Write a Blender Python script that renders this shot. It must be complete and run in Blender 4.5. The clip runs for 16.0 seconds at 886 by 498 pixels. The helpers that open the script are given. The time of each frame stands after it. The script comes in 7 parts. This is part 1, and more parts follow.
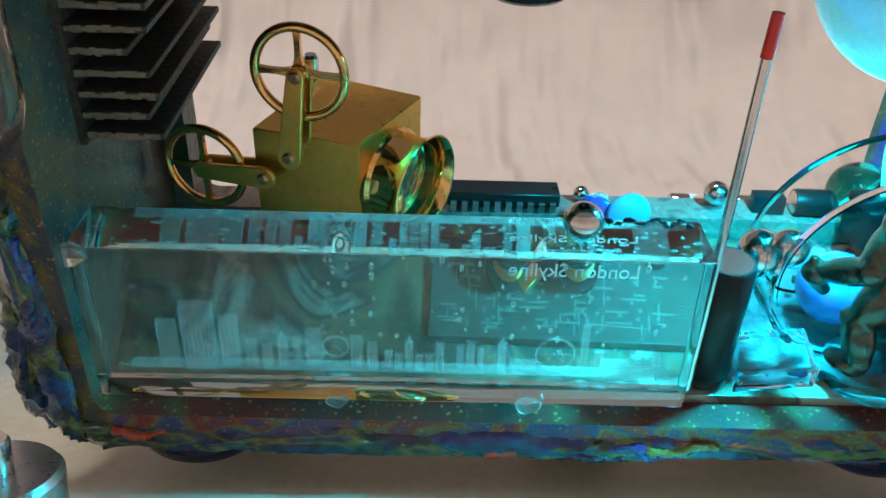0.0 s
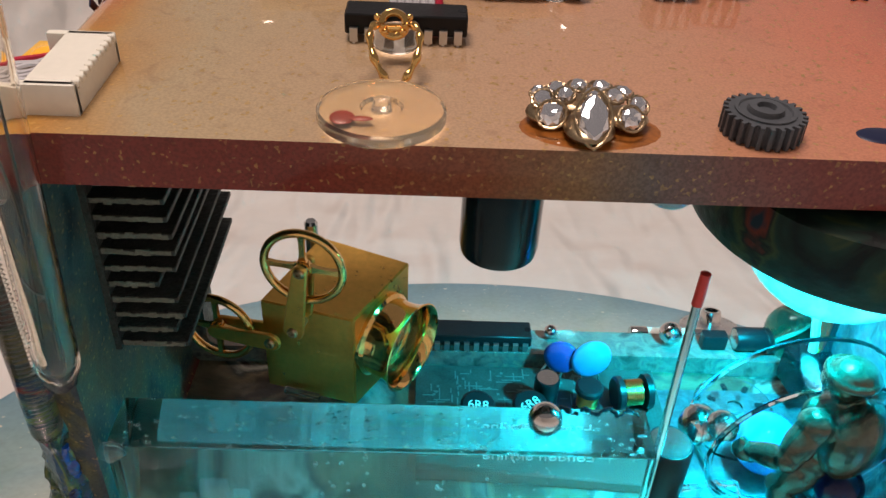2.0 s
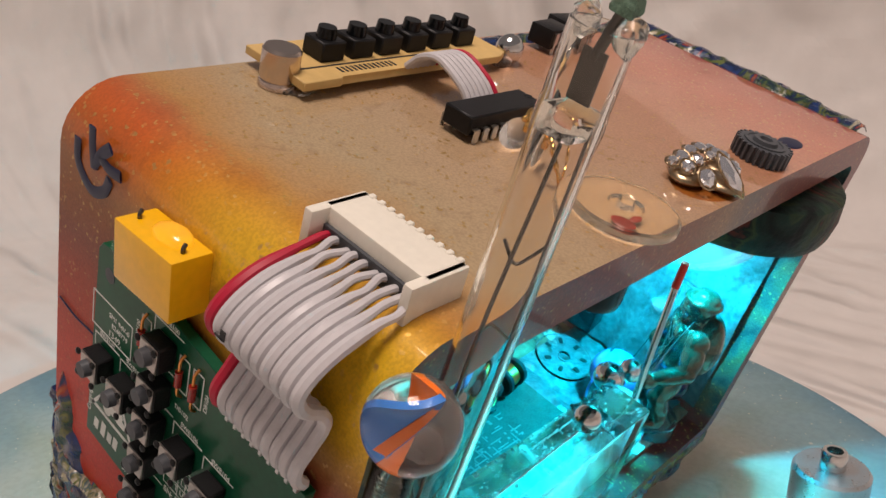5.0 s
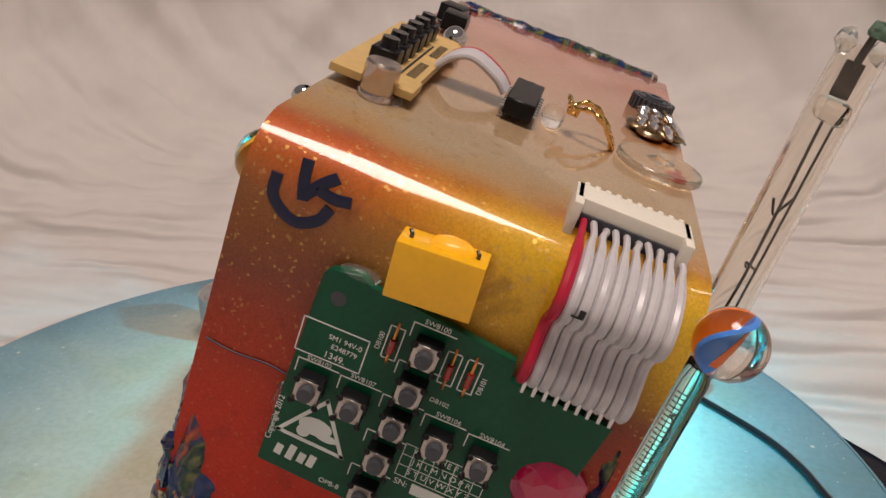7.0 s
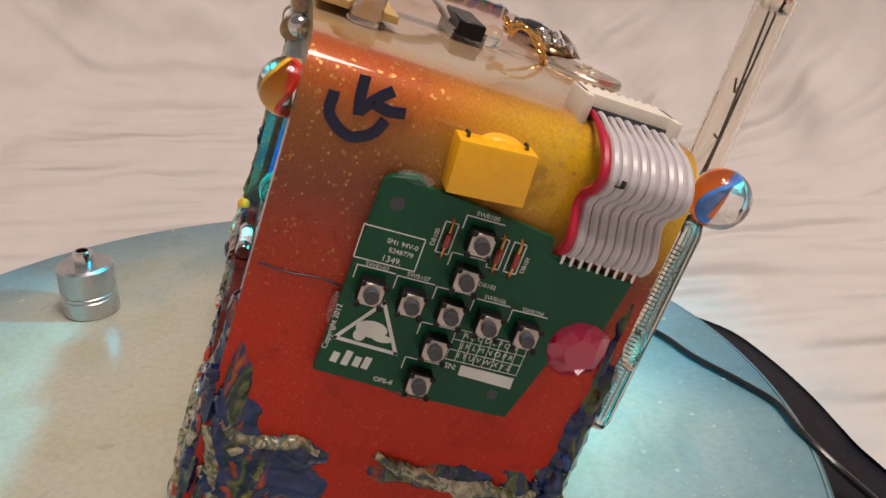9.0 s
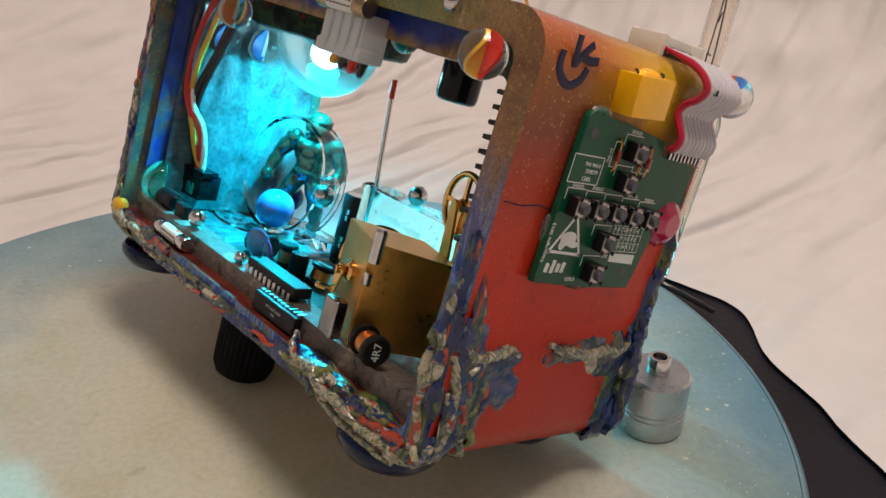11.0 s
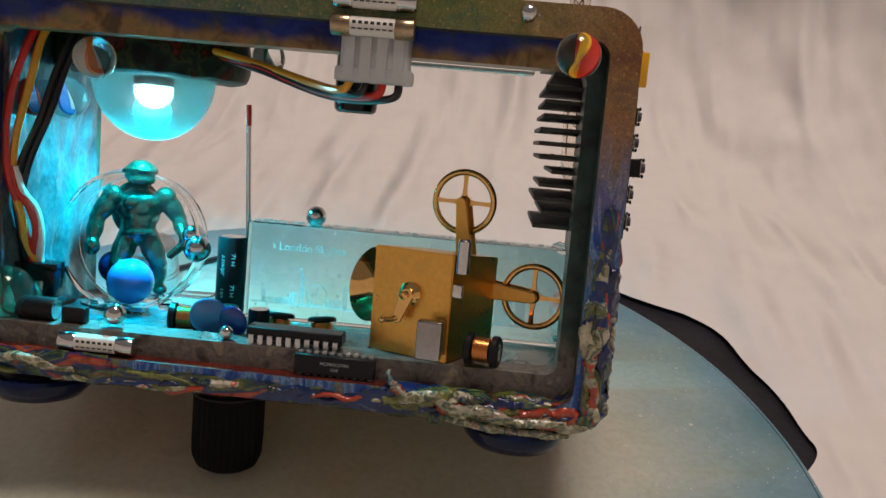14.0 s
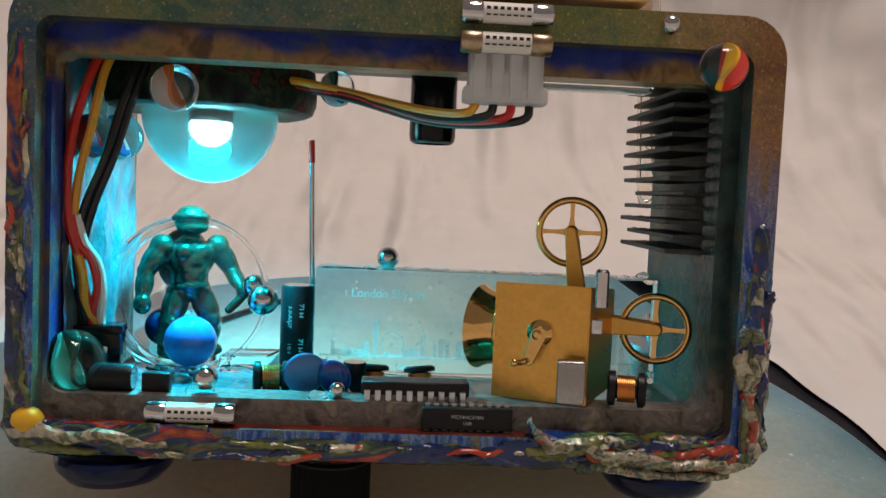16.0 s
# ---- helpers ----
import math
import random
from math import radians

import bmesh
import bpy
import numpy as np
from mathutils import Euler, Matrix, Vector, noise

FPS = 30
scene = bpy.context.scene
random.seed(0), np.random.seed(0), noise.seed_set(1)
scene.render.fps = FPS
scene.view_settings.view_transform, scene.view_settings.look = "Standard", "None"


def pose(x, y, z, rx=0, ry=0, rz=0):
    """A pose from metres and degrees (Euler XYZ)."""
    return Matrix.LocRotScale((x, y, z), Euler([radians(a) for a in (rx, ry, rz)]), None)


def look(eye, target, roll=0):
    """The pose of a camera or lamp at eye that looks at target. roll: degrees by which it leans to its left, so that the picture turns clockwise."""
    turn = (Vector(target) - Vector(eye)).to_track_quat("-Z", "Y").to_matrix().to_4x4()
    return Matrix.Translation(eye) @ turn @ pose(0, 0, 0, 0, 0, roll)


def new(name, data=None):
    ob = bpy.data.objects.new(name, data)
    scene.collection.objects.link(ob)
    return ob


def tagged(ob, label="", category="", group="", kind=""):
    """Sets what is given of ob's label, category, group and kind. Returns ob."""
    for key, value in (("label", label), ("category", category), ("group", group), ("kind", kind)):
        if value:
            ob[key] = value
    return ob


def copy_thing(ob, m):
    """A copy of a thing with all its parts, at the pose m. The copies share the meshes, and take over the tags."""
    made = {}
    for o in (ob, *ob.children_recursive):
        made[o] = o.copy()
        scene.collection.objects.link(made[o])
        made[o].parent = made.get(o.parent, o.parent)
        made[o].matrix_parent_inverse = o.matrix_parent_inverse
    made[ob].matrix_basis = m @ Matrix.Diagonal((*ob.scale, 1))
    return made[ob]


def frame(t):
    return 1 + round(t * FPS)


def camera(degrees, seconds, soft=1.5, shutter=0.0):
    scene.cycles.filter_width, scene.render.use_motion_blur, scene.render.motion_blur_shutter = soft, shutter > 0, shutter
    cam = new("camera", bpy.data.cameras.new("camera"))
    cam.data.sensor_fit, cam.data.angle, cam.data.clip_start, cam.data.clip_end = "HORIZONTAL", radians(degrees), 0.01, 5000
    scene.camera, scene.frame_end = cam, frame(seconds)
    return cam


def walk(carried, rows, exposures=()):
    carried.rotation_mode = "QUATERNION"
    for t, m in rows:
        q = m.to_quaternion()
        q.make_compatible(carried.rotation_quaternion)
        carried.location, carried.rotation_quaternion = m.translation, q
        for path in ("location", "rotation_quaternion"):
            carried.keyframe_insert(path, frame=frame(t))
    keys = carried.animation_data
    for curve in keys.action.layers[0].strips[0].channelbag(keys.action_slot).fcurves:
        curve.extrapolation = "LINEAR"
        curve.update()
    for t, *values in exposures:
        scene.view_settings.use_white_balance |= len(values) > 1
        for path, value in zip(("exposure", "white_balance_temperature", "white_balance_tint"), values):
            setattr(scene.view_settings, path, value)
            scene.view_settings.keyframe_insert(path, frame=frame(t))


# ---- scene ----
cam = camera(55.05, 16.0)
PATH = [
    (0, (-0.0218, -0.1746, 0.0863), (-0.0187, 0.0179, 0.0322), 1.71),
    (0.5, (-0.0194, -0.1794, 0.0978), (-0.0170, 0.0129, 0.0428), 1.14),
    (1, (-0.0207, -0.1867, 0.1099), (-0.0177, 0.0058, 0.0558), 1.24),
    (1.5, (-0.0211, -0.1877, 0.1236), (-0.0182, 0.0042, 0.0672), 1.70),
    (2, (-0.0226, -0.1859, 0.1338), (-0.0165, 0.0046, 0.0731), 2.31),
    (2.5, (-0.0257, -0.1826, 0.1389), (-0.0139, 0.0071, 0.0765), 2.36),
    (3, (-0.0499, -0.1751, 0.1399), (-0.0124, 0.0104, 0.0752), 2.22),
    (3.5, (-0.0906, -0.1611, 0.1385), (-0.0120, 0.0105, 0.0723), 1.87),
    (3.7, (-0.1035, -0.1554, 0.1381), (-0.0111, 0.0093, 0.0722), 1.84),
    (5.8, (-0.1705, -0.1019, 0.1617), (-0.0067, -0.0104, 0.0924), 0.80),
    (6, (-0.1792, -0.0931, 0.1602), (-0.0099, -0.0129, 0.0900), 1.21),
    (6.5, (-0.1920, -0.0771, 0.1629), (-0.0156, -0.0169, 0.0903), 0.92),
    (7, (-0.2048, -0.0510, 0.1657), (-0.0230, -0.0163, 0.0898), 0.77),
    (7.5, (-0.2171, -0.0262, 0.1661), (-0.0328, -0.0166, 0.0890), 0.68),
    (8, (-0.2293, 0.0169, 0.1635), (-0.0496, -0.0163, 0.0823), 1.12),
    (8.5, (-0.2306, 0.0126, 0.1629), (-0.0508, -0.0186, 0.0810), 0.62),
    (9, (-0.2251, -0.0016, 0.1614), (-0.0450, -0.0270, 0.0781), 0.81),
    (9.5, (-0.2263, 0.0222, 0.1640), (-0.0515, -0.0203, 0.0767), 1.01),
    (10, (-0.2305, 0.0650, 0.1649), (-0.0653, -0.0075, 0.0786), 1.26),
    (10.2, (-0.2278, 0.0810, 0.1651), (-0.0683, -0.0034, 0.0787), 1.23),
    (12.3, (-0.1582, 0.1753, 0.1710), (-0.0620, 0.0246, 0.0815), 3.18),
    (12.5, (-0.1549, 0.1792, 0.1679), (-0.0629, 0.0252, 0.0794), 2.72),
    (13, (-0.1341, 0.1943, 0.1722), (-0.0587, 0.0316, 0.0836), 3.05),
    (13.5, (-0.0962, 0.2068, 0.1726), (-0.0536, 0.0320, 0.0853), 3.56),
    (14, (-0.0556, 0.2126, 0.1700), (-0.0443, 0.0332, 0.0824), 3.83),
    (14.5, (-0.0276, 0.2146, 0.1679), (-0.0350, 0.0335, 0.0835), 4.08),
    (15, (-0.0133, 0.2087, 0.1637), (-0.0225, 0.0268, 0.0811), 3.72),
    (15.5, (-0.0064, 0.2026, 0.1606), (-0.0167, 0.0185, 0.0832), 3.58),
    (16, (0.0008, 0.1980, 0.1554), (-0.0103, 0.0132, 0.0797), 3.60),
]
walk(cam, [(t, look(eye, target, roll)) for t, eye, target, roll in PATH],
     exposures=((0, 0.0), (3.7, 0.0), (5.8, -0.14), (7.5, -0.16), (9.0, 0.04), (10.2, 0.04), (12.3, -0.16), (14, -0.3), (16, -0.26)))

# ---------------------------------------------------------------- world and light
world = bpy.data.worlds.new("room")
scene.world = world
world.use_nodes = True
bg = world.node_tree.nodes["Background"]
bg.inputs["Color"].default_value = (1.0, 0.86, 0.82, 1)
bg.inputs["Strength"].default_value = 0.19

lamp = new("ceiling_lamp", bpy.data.lights.new("ceiling_lamp", "AREA"))
lamp.data.size, lamp.data.energy, lamp.data.color = 0.38, 9.6, (1.0, 0.83, 0.75)
lamp.matrix_world = look((-0.16, -0.19, 1.1), (0, 0, 0.05))

# everything fixed to the leaning frame is laid out in millimetres in the frame's own axes
BOX = pose(0, 0, 0.0205, 18.6, 0, 0)
led = new("led_lamp", bpy.data.lights.new("led_lamp", "SPOT"))
led.data.energy, led.data.color, led.data.shadow_soft_size = 1.9, (0.0, 0.72, 1.0), 0.004
led.data.spot_size, led.data.spot_blend = math.radians(170), 1.0
led.matrix_world = BOX @ pose(0.0545, -0.015, 0.0772, 0, 0, 0)

# ---------------------------------------------------------------- materials


def material(name, color=(0.5, 0.5, 0.5), rough=0.5, metal=0.0, coat=0.0, transmission=0.0, ior=1.45, bump=0.0, bump_scale=600.0,
             vary=0.0, vary_scale=120.0, emit=None, emit_strength=0.0, sss=0.0, spread=0.0, spec=0.5):
    """A surface with colour variation at two scales, uneven gloss and fine relief; scales are per metre."""
    m = bpy.data.materials.new(name)
    m.use_nodes = True
    nt = m.node_tree
    p = nt.nodes["Principled BSDF"]
    p.inputs["Base Color"].default_value = (*color, 1)
    p.inputs["Roughness"].default_value = rough
    p.inputs["Metallic"].default_value = metal
    p.inputs["Specular IOR Level"].default_value = spec
    p.inputs["Coat Weight"].default_value = coat
    p.inputs["Coat Roughness"].default_value = 0.08
    p.inputs["Transmission Weight"].default_value = transmission
    p.inputs["IOR"].default_value = ior
    if emit:
        p.inputs["Emission Color"].default_value = (*emit, 1)
        p.inputs["Emission Strength"].default_value = emit_strength
    if sss:
        p.inputs["Subsurface Weight"].default_value = sss
        p.inputs["Subsurface Radius"].default_value = (0.004, 0.004, 0.004)
    co = nt.nodes.new("ShaderNodeTexCoord")
    if vary or spread:
        fine = nt.nodes.new("ShaderNodeTexNoise")
        fine.inputs["Scale"].default_value = vary_scale * 7
        fine.inputs["Detail"].default_value = 4
        wide = nt.nodes.new("ShaderNodeTexNoise")
        wide.inputs["Scale"].default_value = vary_scale
        wide.inputs["Detail"].default_value = 3
        for n in (fine, wide):
            nt.links.new(co.outputs["Object"], n.inputs["Vector"])
        add = nt.nodes.new("ShaderNodeMath")
        add.operation = "ADD"
        nt.links.new(fine.outputs["Fac"], add.inputs[0])
        nt.links.new(wide.outputs["Fac"], add.inputs[1])
        if vary:
            span = nt.nodes.new("ShaderNodeMapRange")
            span.inputs["From Min"].default_value, span.inputs["From Max"].default_value = 0.6, 1.4
            span.inputs["To Min"].default_value, span.inputs["To Max"].default_value = 1 - vary, 1 + vary
            nt.links.new(add.outputs[0], span.inputs["Value"])
            hsv = nt.nodes.new("ShaderNodeHueSaturation")
            hsv.inputs["Color"].default_value = (*color, 1)
            nt.links.new(span.outputs[0], hsv.inputs["Value"])
            nt.links.new(hsv.outputs[0], p.inputs["Base Color"])
        if spread:
            span = nt.nodes.new("ShaderNodeMapRange")
            span.inputs["From Min"].default_value, span.inputs["From Max"].default_value = 0.6, 1.4
            span.inputs["To Min"].default_value, span.inputs["To Max"].default_value = max(0.02, rough - spread), rough + spread
            nt.links.new(add.outputs[0], span.inputs["Value"])
            nt.links.new(span.outputs[0], p.inputs["Roughness"])
    if bump:
        relief(m, bump, bump_scale)
    return m


def relief(m, amount, scale):
    nt = m.node_tree
    p = nt.nodes["Principled BSDF"]
    co = nt.nodes.new("ShaderNodeTexCoord")
    n = nt.nodes.new("ShaderNodeTexNoise")
    n.inputs["Scale"].default_value, n.inputs["Detail"].default_value = scale, 5
    b = nt.nodes.new("ShaderNodeBump")
    b.inputs["Strength"].default_value, b.inputs["Distance"].default_value = amount, 0.001
    nt.links.new(co.outputs["Object"], n.inputs["Vector"])
    nt.links.new(n.outputs["Fac"], b.inputs["Height"])
    nt.links.new(b.outputs["Normal"], p.inputs["Normal"])


def ramp_node(nt, stops):
    r = nt.nodes.new("ShaderNodeValToRGB")
    e = r.color_ramp.elements
    while len(e) < len(stops):
        e.new(0.5)
    for k, (at, c) in enumerate(stops):
        e[k].position, e[k].color = at, (*c, 1)
    return r


def axis_ramp(nt, sep, axis, low, high, stops, wobble=None):
    """A colour ramp along one axis of the thing, from low to high metres."""
    span = nt.nodes.new("ShaderNodeMapRange")
    span.inputs["From Min"].default_value, span.inputs["From Max"].default_value = low, high
    nt.links.new(sep.outputs[axis], span.inputs["Value"])
    r = ramp_node(nt, [((at / 1000 - low) / (high - low), c) for at, c in stops])
    src = span.outputs[0]
    if wobble:
        add = nt.nodes.new("ShaderNodeMath")
        add.operation = "MULTIPLY_ADD"
        add.inputs[1].default_value = wobble[1]
        nt.links.new(wobble[0], add.inputs[0])
        nt.links.new(src, add.inputs[2])
        off = nt.nodes.new("ShaderNodeMath")
        off.operation = "SUBTRACT"
        off.inputs[1].default_value = wobble[1] / 2
        nt.links.new(add.outputs[0], off.inputs[0])
        src = off.outputs[0]
    nt.links.new(src, r.inputs["Fac"])
    return r


def mix_node(nt, fac, a, b, mode="MIX"):
    m = nt.nodes.new("ShaderNodeMix")
    m.data_type, m.blend_type = "RGBA", mode
    for src, where in ((fac, m.inputs[0]), (a, m.inputs[6]), (b, m.inputs[7])):
        if isinstance(src, (int, float)):
            where.default_value = src
        elif isinstance(src, tuple):
            where.default_value = (*src, 1)
        else:
            nt.links.new(src, where)
    return m.outputs[2]


def noise_node(nt, co, scale, detail=4.0, distortion=0.0):
    n = nt.nodes.new("ShaderNodeTexNoise")
    n.inputs["Scale"].default_value, n.inputs["Detail"].default_value, n.inputs["Distortion"].default_value = scale, detail, distortion
    nt.links.new(co.outputs["Object"], n.inputs["Vector"])
    return n.outputs["Fac"]


def step_node(nt, value, low, high):
    s = nt.nodes.new("ShaderNodeMapRange")
    s.interpolation_type = "SMOOTHSTEP"
    s.inputs["From Min"].default_value, s.inputs["From Max"].default_value = low, high
    nt.links.new(value, s.inputs["Value"])
    return s.outputs[0]


def sprayed_paint(name, kind):
    """Sprayed metal paint in drifting colours with fine gold flecks under a varnish."""
    m = material(name, rough=0.45 if kind == "inner" else 0.4, coat={"outer": 0.55, "inner": 0.1}.get(kind, 0.35), spec=0.2)
    m.node_tree.nodes["Principled BSDF"].inputs["Coat Roughness"].default_value = 0.06
    nt = m.node_tree
    p = nt.nodes["Principled BSDF"]
    co = nt.nodes.new("ShaderNodeTexCoord")
    sep = nt.nodes.new("ShaderNodeSeparateXYZ")
    nt.links.new(co.outputs["Object"], sep.inputs[0])
    cloud = noise_node(nt, co, 45, 5)
    if kind == "outer":
        top = axis_ramp(nt, sep, "X", -0.089, 0.089, [(-88, (0.30, 0.035, 0.012)), (-82, (0.33, 0.06, 0.015)), (-74, (0.48, 0.25, 0.075)), (-62, (0.46, 0.34, 0.195)),
                        (-20, (0.50, 0.325, 0.195)), (20, (0.56, 0.28, 0.165)), (55, (0.62, 0.19, 0.10)), (88, (0.42, 0.08, 0.04))], (cloud, 0.12))
        end = axis_ramp(nt, sep, "Z", 0.0, 0.107, [(0, (0.42, 0.03, 0.012)), (35, (0.56, 0.03, 0.01)), (58, (0.54, 0.034, 0.012)), (72, (0.40, 0.05, 0.02)), (86, (0.24, 0.07, 0.04)), (97, (0.30, 0.11, 0.025)), (107, (0.60, 0.12, 0.015))], (cloud, 0.14))
        gold = mix_node(nt, 0.0, (0.78, 0.47, 0.02), (0.78, 0.47, 0.02))
        near_a = step_node(nt, sep.outputs["Y"], 0.024, -0.012)
        high = step_node(nt, sep.outputs["Z"], 0.082, 0.099)
        both = nt.nodes.new("ShaderNodeMath")
        both.operation = "MULTIPLY"
        nt.links.new(near_a, both.inputs[0])
        nt.links.new(high, both.inputs[1])
        ends = mix_node(nt, both.outputs[0], end.outputs[0], gold)
        where = step_node(nt, sep.outputs["X"], -0.087, -0.072)
        col = mix_node(nt, where, ends, top.outputs[0])
        far = step_node(nt, sep.outputs["X"], 0.08, 0.086)
        inv = nt.nodes.new("ShaderNodeMath")
        inv.operation = "MULTIPLY"
        nt.links.new(far, inv.inputs[0])
        inv.inputs[1].default_value = 0.5
        col = mix_node(nt, inv.outputs[0], col, (0.10, 0.05, 0.05))
    elif kind == "lip":
        r = axis_ramp(nt, sep, "X", -0.089, 0.089, [(-88, (0.17, 0.022, 0.016)), (-40, (0.19, 0.028, 0.016)), (-15, (0.22, 0.06, 0.022)), (2, (0.25, 0.13, 0.06)), (10, (0.14, 0.10, 0.09)), (35, (0.21, 0.045, 0.035)), (88, (0.2, 0.03, 0.03))], (cloud, 0.1))
        foot = step_node(nt, sep.outputs["Z"], 0.04, 0.015)
        mess = ramp_node(nt, [(0.3, (0.02, 0.05, 0.16)), (0.42, (0.22, 0.03, 0.02)), (0.5, (0.16, 0.14, 0.05)), (0.58, (0.03, 0.06, 0.2)), (0.68, (0.25, 0.04, 0.02))])
        nt.links.new(noise_node(nt, co, 70, 4, 1.5), mess.inputs["Fac"])
        col = mix_node(nt, foot, r.outputs[0], mess.outputs[0])
        upright = ramp_node(nt, [(0.32, (0.012, 0.02, 0.05)), (0.46, (0.04, 0.05, 0.06)), (0.54, (0.13, 0.11, 0.035)), (0.62, (0.05, 0.07, 0.06)), (0.70, (0.10, 0.03, 0.02))])
        nt.links.new(noise_node(nt, co, 60, 5, 1.0), upright.inputs["Fac"])
        beside = nt.nodes.new("ShaderNodeMath")
        beside.operation = "MULTIPLY"
        nt.links.new(step_node(nt, sep.outputs["X"], -0.0775, -0.0795), beside.inputs[0])
        nt.links.new(step_node(nt, sep.outputs["Z"], 0.101, 0.098), beside.inputs[1])
        col = mix_node(nt, beside.outputs[0], col, upright.outputs[0])
    elif kind == "rim":
        top = axis_ramp(nt, sep, "X", -0.089, 0.089, [(-88, (0.30, 0.10, 0.045)), (-74, (0.40, 0.22, 0.10)), (-58, (0.24, 0.22, 0.08)), (-30, (0.14, 0.19, 0.065)), (5, (0.10, 0.16, 0.10)), (35, (0.05, 0.12, 0.13)), (60, (0.10, 0.16, 0.07)), (88, (0.03, 0.08, 0.16))], (cloud, 0.22))
        patch = ramp_node(nt, [(0.34, (0.03, 0.07, 0.06)), (0.46, (0.14, 0.17, 0.05)), (0.56, (0.28, 0.20, 0.07)), (0.68, (0.08, 0.13, 0.10))])
        nt.links.new(noise_node(nt, co, 95, 5, 1.2), patch.inputs["Fac"])
        a = mix_node(nt, 0.35, top.outputs[0], patch.outputs[0])
        stretched = nt.nodes.new("ShaderNodeMapping")
        stretched.inputs["Scale"].default_value = (230, 230, 46)
        nt.links.new(co.outputs["Object"], stretched.inputs["Vector"])
        streak = nt.nodes.new("ShaderNodeTexNoise")
        streak.inputs["Scale"].default_value, streak.inputs["Detail"].default_value, streak.inputs["Distortion"].default_value = 1.0, 5.0, 1.4
        nt.links.new(stretched.outputs[0], streak.inputs["Vector"])
        b = ramp_node(nt, [(0.28, (0.008, 0.03, 0.18)), (0.42, (0.02, 0.09, 0.36)), (0.50, (0.16, 0.26, 0.46)), (0.55, (0.03, 0.12, 0.30)), (0.60, (0.20, 0.19, 0.07)), (0.66, (0.012, 0.05, 0.24)), (0.74, (0.24, 0.05, 0.03))])
        nt.links.new(streak.outputs["Fac"], b.inputs["Fac"])
        wavy = nt.nodes.new("ShaderNodeMath")
        wavy.operation = "MULTIPLY_ADD"
        wavy.inputs[1].default_value = 0.03
        nt.links.new(cloud, wavy.inputs[0])
        nt.links.new(sep.outputs["Z"], wavy.inputs[2])
        low = step_node(nt, wavy.outputs[0], 0.098, 0.070)
        col = mix_node(nt, low, a, b.outputs[0])
    else:
        a = ramp_node(nt, [(0.3, (0.02, 0.03, 0.035)), (0.46, (0.06, 0.075, 0.07)), (0.56, (0.10, 0.10, 0.07)), (0.68, (0.13, 0.085, 0.045))])
        nt.links.new(noise_node(nt, co, 90, 6, 0.8), a.inputs["Fac"])
        base = ramp_node(nt, [(0.35, (0.07, 0.012, 0.010)), (0.55, (0.17, 0.02, 0.014)), (0.68, (0.11, 0.07, 0.03))])
        nt.links.new(noise_node(nt, co, 60, 5, 0.6), base.inputs["Fac"])
        col = mix_node(nt, step_node(nt, sep.outputs["Z"], 0.0125, 0.0085), a.outputs[0], base.outputs[0])
    v = nt.nodes.new("ShaderNodeTexVoronoi")
    v.inputs["Scale"].default_value = 1700
    nt.links.new(co.outputs["Object"], v.inputs["Vector"])
    fleck = step_node(nt, v.outputs["Color"], 0.80, 0.91)
    sparse = nt.nodes.new("ShaderNodeMath")
    sparse.operation = "MULTIPLY"
    sparse.inputs[1].default_value = 0.32 if kind == "outer" else 0.3
    nt.links.new(fleck, sparse.inputs[0])
    if kind == "outer":
        drift = nt.nodes.new("ShaderNodeMapRange")
        drift.inputs["From Min"].default_value, drift.inputs["From Max"].default_value = 0.062, 0.100
        drift.inputs["To Min"].default_value, drift.inputs["To Max"].default_value = 0.10, 0.66
        nt.links.new(sep.outputs["Z"], drift.inputs["Value"])
        nt.links.new(drift.outputs[0], sparse.inputs[1])
        scuff = step_node(nt, noise_node(nt, co, 75, 6, 0.8), 0.56, 0.70)
        bare = nt.nodes.new("ShaderNodeMath")
        bare.operation = "MULTIPLY"
        ends_only = nt.nodes.new("ShaderNodeMapRange")
        ends_only.inputs["From Min"].default_value, ends_only.inputs["From Max"].default_value = -0.087, -0.078
        ends_only.inputs["To Min"].default_value, ends_only.inputs["To Max"].default_value = 0.6, 0.1
        nt.links.new(sep.outputs["X"], ends_only.inputs["Value"])
        nt.links.new(ends_only.outputs[0], bare.inputs[1])
        nt.links.new(scuff, bare.inputs[0])
        col = mix_node(nt, bare.outputs[0], col, mix_node(nt, 1.0, col, (0.45, 0.42, 0.5), "MULTIPLY"))
    col = mix_node(nt, sparse.outputs[0], col, (0.72, 0.45, 0.14))
    fine = noise_node(nt, co, 2100, 4)
    shade = step_node(nt, fine, 0.36, 0.62)
    dim = 0.84 if kind == "outer" else 0.72
    col = mix_node(nt, shade, mix_node(nt, 1.0, col, (dim, dim, dim), "MULTIPLY"), col)
    worn = step_node(nt, noise_node(nt, co, 210, 6, 1.2), 0.58, 0.74)
    col = mix_node(nt, worn, col, mix_node(nt, 1.0, col, (0.86, 0.83, 0.83), "MULTIPLY"))
    nt.links.new(col, p.inputs["Base Color"])
    flake = nt.nodes.new("ShaderNodeMapRange")
    flake.inputs["To Min"].default_value, flake.inputs["To Max"].default_value = 0.06, 1.0
    nt.links.new(sparse.outputs[0], flake.inputs["Value"])
    nt.links.new(flake.outputs[0], p.inputs["Metallic"])
